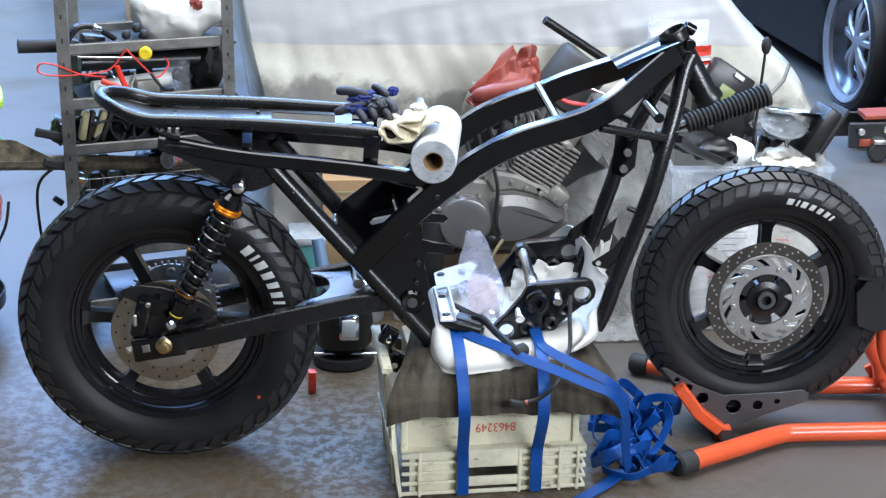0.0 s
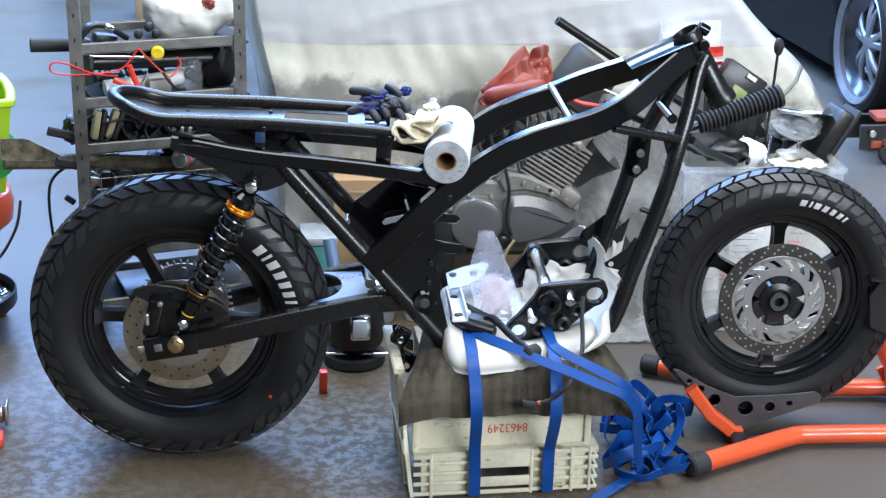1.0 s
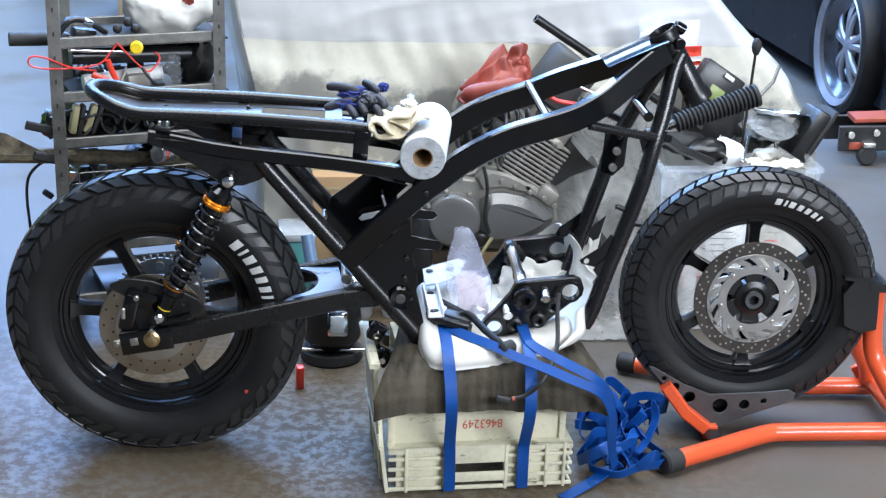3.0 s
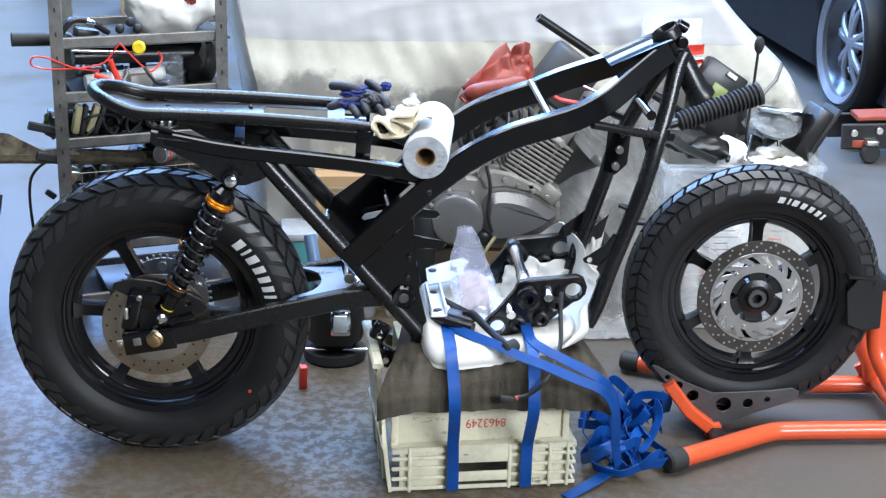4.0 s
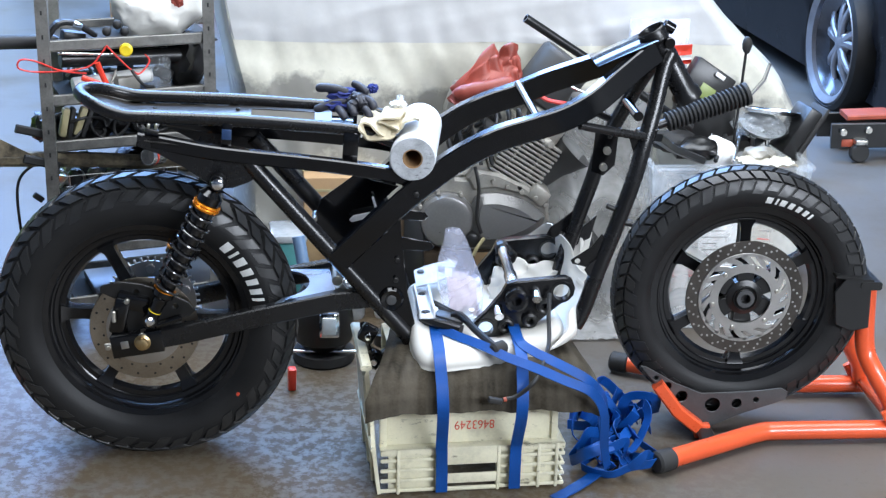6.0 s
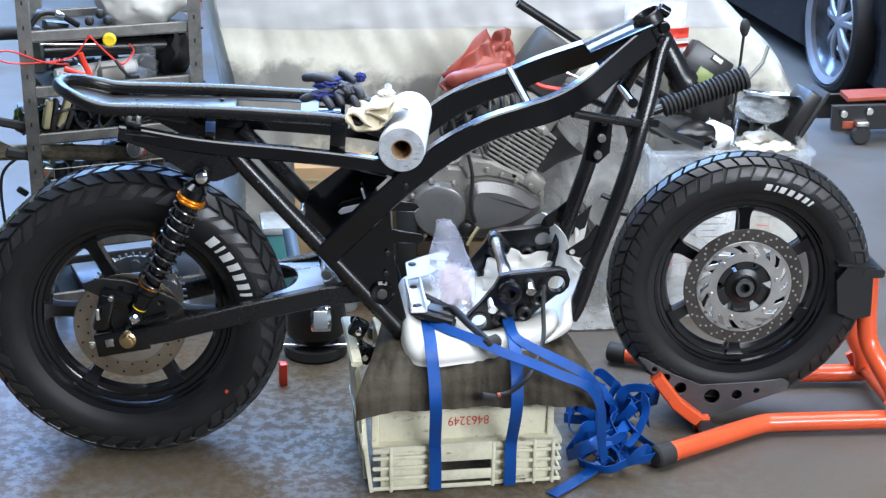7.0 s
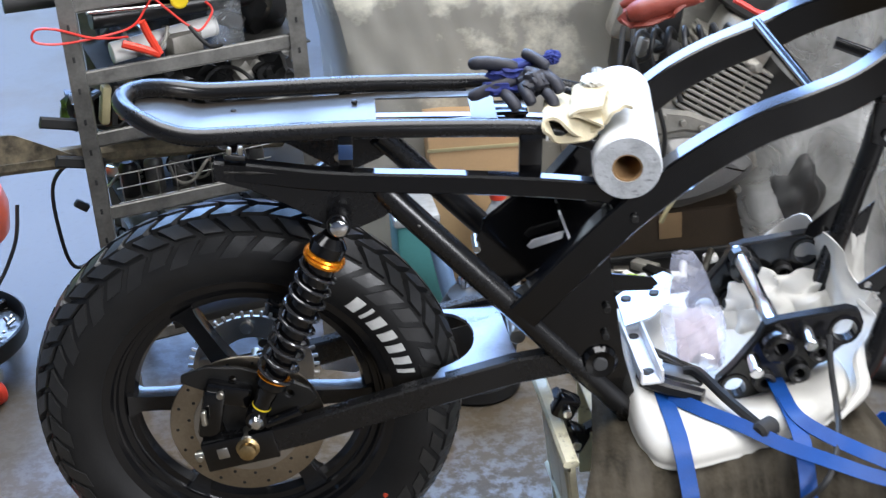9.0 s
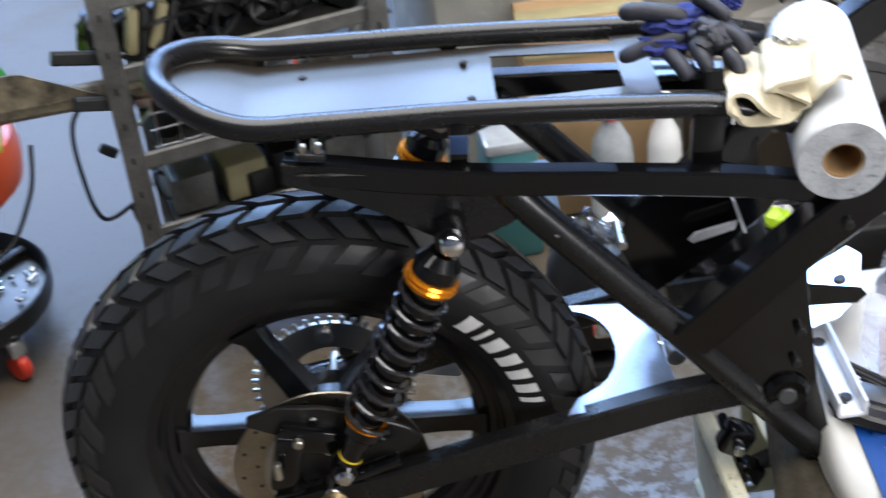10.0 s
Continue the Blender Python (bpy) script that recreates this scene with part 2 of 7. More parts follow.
def concrete():
    """Old trowelled floor: brown worn ground, pale patches with crisp edges, uneven shine, far sheen painted grey."""
    m = material("worn_concrete", (0.094, 0.069, 0.043), 0.4, 0, 0.4, 1.6, 60, 0.06, stain=0.6, stain_scale=2.3)
    n, l = m.node_tree.nodes, m.node_tree.links
    b = n["Principled BSDF"]
    base = b.inputs["Base Color"].links[0].from_socket
    co = n.new("ShaderNodeTexCoord")

    def mask(scale, detail, rough, lo, hi, warp=0.0):
        t, cut = n.new("ShaderNodeTexNoise"), n.new("ShaderNodeMapRange")
        t.inputs["Scale"].default_value, t.inputs["Detail"].default_value = scale, detail
        t.inputs["Roughness"].default_value, t.inputs["Distortion"].default_value = rough, warp
        l.new(co.outputs["Object"], t.inputs["Vector"])
        cut.inputs["From Min"].default_value, cut.inputs["From Max"].default_value = lo, hi
        l.new(t.outputs["Fac"], cut.inputs["Value"])
        return cut.outputs["Result"]

    def maths(kind, a, c):
        t = n.new("ShaderNodeMath")
        t.operation = kind
        l.new(a, t.inputs[0])
        if isinstance(c, float):
            t.inputs[1].default_value = c
        else:
            l.new(c, t.inputs[1])
        return t.outputs[0]

    def over(colour_in, fac, colour):
        t = n.new("ShaderNodeMixRGB")
        l.new(fac, t.inputs["Fac"])
        l.new(colour_in, t.inputs["Color1"])
        t.inputs["Color2"].default_value = (*colour, 1)
        return t.outputs["Color"]

    broad = mask(2.2, 5, 0.6, 0.28, 0.52)
    crisp = mask(34.0, 9, 0.7, 0.46, 0.58)
    # flecks and shine are confined to a made-up circle round the bike
    away, area = n.new("ShaderNodeVectorMath"), n.new("ShaderNodeMapRange")
    away.operation = "DISTANCE"
    l.new(co.outputs["Object"], away.inputs[0])
    away.inputs[1].default_value = (0.2, -0.25, 0.0)
    area.inputs["From Min"].default_value, area.inputs["From Max"].default_value = 1.5, 0.6
    l.new(maths("ADD", away.outputs["Value"], maths("MULTIPLY", broad, 0.25)), area.inputs["Value"])
    area = area.outputs["Result"]
    worn = maths("MULTIPLY", area, crisp)
    grime = mask(55.0, 8, 0.7, 0.56, 0.68)
    tone = over(base, maths("MULTIPLY", broad, 0.5), (0.1, 0.08, 0.054))
    # outside the circle, window sheen on the floor is painted as paler grey
    dusty = maths("SUBTRACT", maths("MULTIPLY", broad, 0.8), area)
    dusty.node.use_clamp = True
    tone = over(tone, dusty, (0.115, 0.107, 0.098))
    tone = over(tone, maths("MULTIPLY", worn, 0.35), (0.115, 0.105, 0.09))
    tone = over(tone, maths("MULTIPLY", grime, 0.3), (0.06, 0.05, 0.04))
    l.new(tone, b.inputs["Base Color"])
    span = n.new("ShaderNodeMapRange")
    span.inputs["To Min"].default_value, span.inputs["To Max"].default_value = 0.36, 0.38
    l.new(worn, span.inputs["Value"])
    l.new(span.outputs["Result"], b.inputs["Roughness"])
    shine = maths("ADD", maths("MULTIPLY", worn, 0.58), maths("ADD", maths("MULTIPLY", area, -0.03), 0.13))
    l.new(shine, b.inputs["Specular IOR Level"])
    return m


def draped():
    """Cream dust sheet with grey soil in a ragged band and a few thin smears."""
    m = material("dust_sheet", (0.66, 0.64, 0.54), 0.42, 0, 0.16, 3.0, 60, 0.25)
    n, l = m.node_tree.nodes, m.node_tree.links
    b = n["Principled BSDF"]
    base = b.inputs["Base Color"].links[0].from_socket
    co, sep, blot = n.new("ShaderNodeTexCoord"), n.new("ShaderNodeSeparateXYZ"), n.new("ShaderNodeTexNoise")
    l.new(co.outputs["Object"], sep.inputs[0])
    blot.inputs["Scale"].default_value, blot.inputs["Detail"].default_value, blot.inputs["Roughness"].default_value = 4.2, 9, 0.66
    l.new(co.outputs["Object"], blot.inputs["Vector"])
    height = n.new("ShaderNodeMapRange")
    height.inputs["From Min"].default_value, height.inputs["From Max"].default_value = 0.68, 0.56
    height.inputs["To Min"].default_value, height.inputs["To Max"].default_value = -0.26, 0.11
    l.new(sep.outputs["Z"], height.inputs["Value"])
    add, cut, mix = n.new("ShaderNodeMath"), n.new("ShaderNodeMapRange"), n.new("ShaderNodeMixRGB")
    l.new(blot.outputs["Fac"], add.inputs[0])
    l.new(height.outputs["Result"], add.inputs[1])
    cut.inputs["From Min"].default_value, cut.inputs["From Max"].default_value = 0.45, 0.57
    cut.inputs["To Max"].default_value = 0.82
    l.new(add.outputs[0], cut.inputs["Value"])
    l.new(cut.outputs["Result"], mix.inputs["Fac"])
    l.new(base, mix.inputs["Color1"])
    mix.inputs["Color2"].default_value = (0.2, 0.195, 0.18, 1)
    l.new(mix.outputs["Color"], b.inputs["Base Color"])
    b.inputs["Coat Weight"].default_value = 0.3
    return m


def napped():
    """Felt carpet with pale and dark bands of brushed pile."""
    m = material("felt_carpet", (0.052, 0.044, 0.032), 0.95, 0, 0.7, 14, 170, 0.9, spec=0.1)
    n, l = m.node_tree.nodes, m.node_tree.links
    b = n["Principled BSDF"]
    base = b.inputs["Base Color"].links[0].from_socket
    co, stretch, band, cut, mix = n.new("ShaderNodeTexCoord"), n.new("ShaderNodeMapping"), n.new("ShaderNodeTexNoise"), n.new("ShaderNodeMapRange"), n.new("ShaderNodeMixRGB")
    stretch.inputs["Scale"].default_value = (24, 4, 4)
    l.new(co.outputs["Object"], stretch.inputs["Vector"])
    l.new(stretch.outputs["Vector"], band.inputs["Vector"])
    band.inputs["Scale"].default_value, band.inputs["Detail"].default_value = 1.0, 4
    cut.inputs["From Min"].default_value, cut.inputs["From Max"].default_value = 0.42, 0.62
    cut.inputs["To Max"].default_value = 0.7
    l.new(band.outputs["Fac"], cut.inputs["Value"])
    l.new(cut.outputs["Result"], mix.inputs["Fac"])
    l.new(base, mix.inputs["Color1"])
    mix.inputs["Color2"].default_value = (0.095, 0.083, 0.065, 1)
    l.new(mix.outputs["Color"], b.inputs["Base Color"])
    return m


def grimed(m, colour, scale, lo, hi):
    """Adds ragged specks and smears of dirt to a material."""
    n, l = m.node_tree.nodes, m.node_tree.links
    b = n["Principled BSDF"]
    base = b.inputs["Base Color"].links[0].from_socket
    co, stretch, t, cut, mix = n.new("ShaderNodeTexCoord"), n.new("ShaderNodeMapping"), n.new("ShaderNodeTexNoise"), n.new("ShaderNodeMapRange"), n.new("ShaderNodeMixRGB")
    stretch.inputs["Scale"].default_value = (0.5, 0.5, 1.3)
    l.new(co.outputs["Object"], stretch.inputs["Vector"])
    l.new(stretch.outputs["Vector"], t.inputs["Vector"])
    t.inputs["Scale"].default_value, t.inputs["Detail"].default_value, t.inputs["Roughness"].default_value = scale, 9, 0.72
    cut.inputs["From Min"].default_value, cut.inputs["From Max"].default_value = lo, hi
    cut.inputs["To Max"].default_value = 0.85
    l.new(t.outputs["Fac"], cut.inputs["Value"])
    l.new(cut.outputs["Result"], mix.inputs["Fac"])
    l.new(base, mix.inputs["Color1"])
    mix.inputs["Color2"].default_value = (*colour, 1)
    l.new(mix.outputs["Color"], b.inputs["Base Color"])


grimed(M["crate"], (0.1, 0.085, 0.045), 42.0, 0.59, 0.69)
grimed(M["paper_edge"], (0.12, 0.12, 0.13), 90.0, 0.56, 0.64)
M["floor"], M["dust_sheet"], M["carpet"] = concrete(), draped(), napped()

# ---- builders ----
V = Vector


def link_mesh(name, bm, mat, smooth=True, sharp=35):
    me = bpy.data.meshes.new(name)
    bmesh.ops.recalc_face_normals(bm, faces=bm.faces)
    if smooth:
        for f in bm.faces:
            f.smooth = True
        for e in bm.edges:
            if len(e.link_faces) == 2 and e.calc_face_angle(0) > radians(sharp):
                e.smooth = False
    bm.to_mesh(me)
    bm.free()
    me.materials.append(M[mat])
    return new(name, me)


def thing(name, base, label, category, group=""):
    ob = new(name)
    ob.empty_display_size = 0.05
    ob.location = base
    return tagged(ob, label, category, group)


def part(name, bm, mat, parent, label="", smooth=True):
    ob = link_mesh(name, bm, mat, smooth)
    ob.parent = parent
    ob.matrix_parent_inverse = Matrix.Translation(-parent.location)
    if label:
        tagged(ob, label)
    return ob


def single(name, bm, mat, label, category, group="", kind=""):
    return tagged(link_mesh(name, bm, mat), label, category, group, kind)


def spline(pts, steps=6, closed=False):
    pts = [V(p) for p in pts]
    n, out = len(pts), []
    for i in range(n if closed else n - 1):
        if closed:
            a, b, c, d = (pts[(i + k) % n] for k in (-1, 0, 1, 2))
        else:
            a, b, c, d = pts[max(i - 1, 0)], pts[i], pts[i + 1], pts[min(i + 2, n - 1)]
        for k in range(steps):
            t = k / steps
            out.append(0.5 * (2 * b + (c - a) * t + (2 * a - 5 * b + 4 * c - d) * t * t + (3 * b - a - 3 * c + d) * t ** 3))
    if not closed:
        out.append(pts[-1].copy())
    return out


def sweep(bm, pts, outline, up=None, closed=False, scale=None):
    """A closed outline carried along a path. up: the outline's second axis lies near it; without it the outline turns with the path."""
    pts = [V(p) for p in pts]
    n, rings, side = len(pts), [], None
    for i, p in enumerate(pts):
        if closed:
            t = pts[(i + 1) % n] - pts[i - 1]
        else:
            t = pts[min(i + 1, n - 1)] - pts[max(i - 1, 0)]
        t.normalize()
        if up is not None:
            side = t.cross(V(up)).normalized()
        elif side is None:
            side = t.cross(V((0, 0, 1)) if abs(t.z) < 0.9 else V((0, 1, 0))).normalized()
        else:
            side = (side - t * side.dot(t)).normalized()
        other = side.cross(t)
        k = scale[i] if scale else 1
        rings.append([bm.verts.new(p + (side * u + other * v) * k) for u, v in outline])
    m = len(outline)
    for i in range(n if closed else n - 1):
        a, b = rings[i], rings[(i + 1) % n]
        for j in range(m):
            bm.faces.new((a[j], a[(j + 1) % m], b[(j + 1) % m], b[j]))
    if not closed:
        bm.faces.new(rings[0][::-1])
        bm.faces.new(rings[-1])
    return bm


def circle(r, n=12):
    return [(r * math.cos(2 * math.pi * k / n), r * math.sin(2 * math.pi * k / n)) for k in range(n)]


def oblong(w, h, c=0.004):
    """A rectangle with cut corners."""
    a, b = w / 2, h / 2
    return [(-a + c, -b), (a - c, -b), (a, -b + c), (a, b - c), (a - c, b), (-a + c, b), (-a, b - c), (-a, -b + c)]


def tube(pts, r, n=12, bm=None, closed=False):
    return sweep(bm or bmesh.new(), pts, circle(r, n), closed=closed)


def bar(pts, w, h, up=(0, 0, 1), bm=None, c=0.004):
    return sweep(bm or bmesh.new(), pts, oblong(w, h, c), up=up)


def block(centre, size, turn=(0, 0, 0), bevel=0.004, bm=None):
    bm = bm or bmesh.new()
    made = bmesh.ops.create_cube(bm, size=1, matrix=pose(*centre, *turn) @ Matrix.Diagonal((*size, 1)))
    if bevel:
        edges = list({e for v in made["verts"] for e in v.link_edges})
        bmesh.ops.bevel(bm, geom=edges, offset=min(bevel, min(size) * 0.45), segments=2, affect="EDGES", profile=0.5)
    return bm


def lathe(profile, m, n=32, bm=None, closed=False):
    """Turns (radius, height) pairs about the local z axis of the pose m."""
    bm = bm or bmesh.new()
    rings = []
    for r, h in profile:
        if r < 1e-5:
            rings.append([bm.verts.new(m @ V((0, 0, h)))])
        else:
            rings.append([bm.verts.new(m @ V((r * math.cos(2 * math.pi * k / n), r * math.sin(2 * math.pi * k / n), h))) for k in range(n)])
    pairs = list(zip(rings, rings[1:] + rings[:1])) if closed else list(zip(rings, rings[1:]))
    for a, b in pairs:
        for k in range(n):
            q = (k + 1) % n
            if len(a) == 1 and len(b) == 1:
                continue
            if len(a) == 1:
                bm.faces.new((a[0], b[k], b[q]))
            elif len(b) == 1:
                bm.faces.new((a[k], b[0], a[q]))
            else:
                bm.faces.new((a[k], b[k], b[q], a[q]))
    return bm


def axis_pose(a, b):
    """A pose at a whose z axis points to b."""
    d = V(b) - V(a)
    return Matrix.Translation(a) @ d.to_track_quat("Z", "Y").to_matrix().to_4x4()


def rod(a, b, r, n=16, bm=None, bevel=0.0015):
    h = (V(b) - V(a)).length
    e = min(bevel, r * 0.4, h * 0.4)
    return lathe([(0, 0), (r - e, 0), (r, e), (r, h - e), (r - e, h), (0, h)], axis_pose(a, b), n, bm)


def plate(outline, y, thick, bm=None, bevel=0.0015):
    """A plate with its outline in x and z, its near face at y."""
    bm = bm or bmesh.new()
    a = [bm.verts.new((x, y, z)) for x, z in outline]
    b = [bm.verts.new((x, y + thick, z)) for x, z in outline]
    n = len(outline)
    faces = [bm.faces.new(a), bm.faces.new(b[::-1])]
    for k in range(n):
        faces.append(bm.faces.new((a[k], b[k], b[(k + 1) % n], a[(k + 1) % n])))
    bmesh.ops.recalc_face_normals(bm, faces=faces)
    if bevel:
        edges = [e for e in {e for f in faces[:2] for e in f.edges}]
        bmesh.ops.bevel(bm, geom=edges, offset=bevel, segments=1, affect="EDGES")
    return bm


def holed(outline, holes, y, thick, bevel=0.0015):
    """A plate like the above with round holes (x, z, radius) through it."""
    bm = bmesh.new()
    loops = [outline] + [[(x + r * math.cos(0.2 + 2 * math.pi * k / 20), z + r * math.sin(0.2 + 2 * math.pi * k / 20)) for k in range(20)] for x, z, r in holes]
    edges = []
    for loop in loops:
        vs = [bm.verts.new((x, y, z)) for x, z in loop]
        edges += [bm.edges.new((vs[k], vs[(k + 1) % len(vs)])) for k in range(len(vs))]
    bmesh.ops.triangle_fill(bm, use_beauty=True, use_dissolve=False, edges=edges, normal=(0, -1, 0))
    ext = bmesh.ops.extrude_face_region(bm, geom=list(bm.faces))
    bmesh.ops.translate(bm, vec=(0, thick, 0), verts=[g for g in ext["geom"] if isinstance(g, bmesh.types.BMVert)])
    bmesh.ops.recalc_face_normals(bm, faces=bm.faces)
    if bevel:
        rims = [e for e in bm.edges if len(e.link_faces) == 2 and e.calc_face_angle(0) > radians(60)]
        bmesh.ops.bevel(bm, geom=rims, offset=bevel, segments=1, affect="EDGES")
    return bm


def grid_sheet(f, nu, nv, thick=0.0, bm=None):
    """A sheet whose points f(u, v) gives, u and v from 0 to 1, with some thickness."""
    bm = bm or bmesh.new()
    p = [[V(f(i / nu, j / nv)) for j in range(nv + 1)] for i in range(nu + 1)]
    layers = []
    for k in ((-0.5, 0.5) if thick else (0.0,)):
        rows = []
        for i in range(nu + 1):
            row = []
            for j in range(nv + 1):
                du = p[min(i + 1, nu)][j] - p[max(i - 1, 0)][j]
                dv = p[i][min(j + 1, nv)] - p[i][max(j - 1, 0)]
                row.append(bm.verts.new(p[i][j] + du.cross(dv).normalized() * (k * thick)))
            rows.append(row)
        layers.append(rows)
    for a in layers:
        for i in range(nu):
            for j in range(nv):
                bm.faces.new((a[i][j], a[i + 1][j], a[i + 1][j + 1], a[i][j + 1]))
    if thick:
        a, b = layers
        rim = [(i, 0) for i in range(nu)] + [(nu, j) for j in range(nv)] + [(i, nv) for i in range(nu, 0, -1)] + [(0, j) for j in range(nv, 0, -1)]
        for (i, j), (m, n) in zip(rim, rim[1:] + rim[:1]):
            bm.faces.new((a[i][j], a[m][n], b[m][n], b[i][j]))
    return bm


def wave(x, y, z=0.0, scale=1.0):
    return noise.noise(V((x * scale, y * scale, z * scale)))


def blob(centre, size, rough=0.25, detail=3, scale=2.5, seed=0.0, bm=None):
    """A lumpy rounded body."""
    bm = bm or bmesh.new()
    made = bmesh.ops.create_icosphere(bm, subdivisions=detail, radius=1)
    for v in made["verts"]:
        d = v.co.normalized()
        k = 1 + rough * noise.noise(d * scale + V((seed, seed * 1.7, 0)))
        v.co = V(centre) + V((d.x * size[0], d.y * size[1], d.z * size[2])) * k
    return bm


def crumple(bm, depth, scale):
    """Presses sharp creases into a body, as in crumpled film."""
    for v in bm.verts:
        k = abs(noise.noise(v.co * scale)) + 0.5 * abs(noise.noise(v.co * scale * 2.3 + V((3, 1, 2))))
        v.co += V((noise.noise(v.co * scale * 0.7 + V((5, 0, 0))), noise.noise(v.co * scale * 0.7 + V((0, 7, 0))), noise.noise(v.co * scale * 0.7 + V((0, 0, 9))))) * depth * k
    return bm


# ---- place ----
def flat(name, a, b, c, d, mat, thick, label=""):
    bm = bmesh.new()
    vs = [bm.verts.new(p) for p in (a, b, c, d)]
    bm.faces.new(vs)
    n = (V(b) - V(a)).cross(V(d) - V(a)).normalized()
    bmesh.ops.recalc_face_normals(bm, faces=bm.faces)
    ext = bmesh.ops.extrude_face_region(bm, geom=list(bm.faces))
    for v in [g for g in ext["geom"] if isinstance(g, bmesh.types.BMVert)]:
        v.co -= n * thick
    return tagged(link_mesh(name, bm, mat, smooth=False), label, kind="structure")


flat("floor", (-7, -8, 0), (8, -8, 0), (8, 9, 0), (-7, 9, 0), "floor", 0.2, "worn grey-brown concrete workshop floor")
flat("wall_south", (-7, -8, 0), (-7, -8, 5), (8, -8, 5), (8, -8, 0), "wall", -0.2, "pale painted workshop wall")
flat("wall_west", (-7, -8, 0), (-7, 9, 0), (-7, 9, 5), (-7, -8, 5), "wall", -0.2, "pale painted workshop wall")
flat("wall_east", (8, -8, 0), (8, -8, 5), (8, 9, 5), (8, 9, 0), "wall", -0.2, "pale painted workshop wall")
flat("wall_north", (-7, 9, 0), (8, 9, 0), (8, 9, 5), (-7, 9, 5), "wall", -0.2, "pale painted workshop wall")
flat("ceiling", (-7, -8, 5), (-7, 9, 5), (8, 9, 5), (8, -8, 5), "ceil", -0.1, "grey sheet roof of the workshop")


# ---- wheels ----
def ring_pose(c):
    return pose(*c, -90, 0, 0)


def at_angle(c, deg, r, y):
    a = radians(deg)
    return V((c[0] + r * math.cos(a), c[1] + y, c[2] + r * math.sin(a)))


def tyre_body(c, R, hw, hh, bead, depth=0.007):
    prof = []
    Rc = R - hh
    for a in range(-128, 129, 8):
        k = radians(a)
        cut = depth if abs(a) < 80 else 0.0
        prof.append((Rc + (hh - cut) * math.cos(k), hw * math.sin(k)))
    inner = [(bead, hw * 0.74), (bead - 0.006, hw * 0.6), (bead - 0.006, -hw * 0.6), (bead, -hw * 0.74)]
    return lathe(prof + inner, ring_pose(c), 72, closed=True)


def tread_blocks(c, R, hw, hh, count, rows, depth=0.007, lean=0.8, fill=0.78):
    """Skewed rubber blocks in rows across the crown."""
    bm = bmesh.new()
    Rc = R - hh
    pitch = 360 / count
    worn = random.Random(count)

    def on(th, a, lift):
        k = radians(a)
        r = Rc + (hh - lift) * math.cos(k)
        return at_angle(c, th, r, (hw - lift * abs(math.sin(k))) * math.sin(k))

    for a0, a1, shift, slant in rows:
        for k in range(count):
            th = (k + shift + worn.uniform(-0.025, 0.025)) * pitch
            ring = []
            # the shoulder blocks end by turns further out and further in
            grow = (7 if k % 2 else -3) if max(abs(a0), abs(a1)) > 70 else worn.uniform(-1, 1)
            b0, b1 = (a0 - grow, a1) if a0 < 0 else (a0, a1 + grow)
            proud = -0.0012 - worn.uniform(0, 0.0012)
            for lift in (depth + 0.001, proud):
                shrink = 0.0 if lift > 0 else 0.05
                f = fill / 2 - shrink
                da = (b1 - b0) * shrink
                corners = [(b0 + da, -f), (b0 + da, f), ((b0 + b1) / 2, f), (b1 - da, f), (b1 - da, -f), ((b0 + b1) / 2, -f)]
                ring.append([bm.verts.new(on(th + (w + slant * lean * (abs(a) - abs(a0 + a1) / 2) / abs(a1 - a0)) * pitch, a, lift)) for a, w in corners])
            lo, hi = ring
            bm.faces.new((hi[0], hi[1], hi[2], hi[5]))
            bm.faces.new((hi[5], hi[2], hi[3], hi[4]))
            for j in range(6):
                bm.faces.new((lo[j], lo[(j + 1) % 6], hi[(j + 1) % 6], hi[j]))
    return bm


def print_bars(c, r0, r1, y, marks, bm=None, lift=0.0015):
    """Plain raised bars on a tyre's side. marks: start and end in degrees."""
    bm = bm or bmesh.new()
    for d0, d1 in marks:
        rows = []
        for off in (0.003, -lift):
            rows.append([[bm.verts.new(at_angle(c, d0 + (d1 - d0) * b - 0.6 * a, r0 + (r1 - r0) * a, y(r0 + (r1 - r0) * a) + off)) for a in (0, 0.25, 0.5, 0.75, 1)] for b in (0, 0.5, 1)])
        lo, hi = rows
        for p, q in zip(hi, hi[1:]):
            for k in range(4):
                bm.faces.new((p[k], p[k + 1], q[k + 1], q[k]))
        rim_lo = lo[0] + [lo[1][4]] + lo[2][::-1] + [lo[1][0]]
        rim_hi = hi[0] + [hi[1][4]] + hi[2][::-1] + [hi[1][0]]
        for k in range(len(rim_lo)):
            q = (k + 1) % len(rim_lo)
            bm.faces.new((rim_lo[k], rim_lo[q], rim_hi[q], rim_hi[k]))
        for p, q in zip(lo, lo[1:]):
            for k in range(4):
                bm.faces.new((q[k], q[k + 1], p[k + 1], p[k]))
    return bm


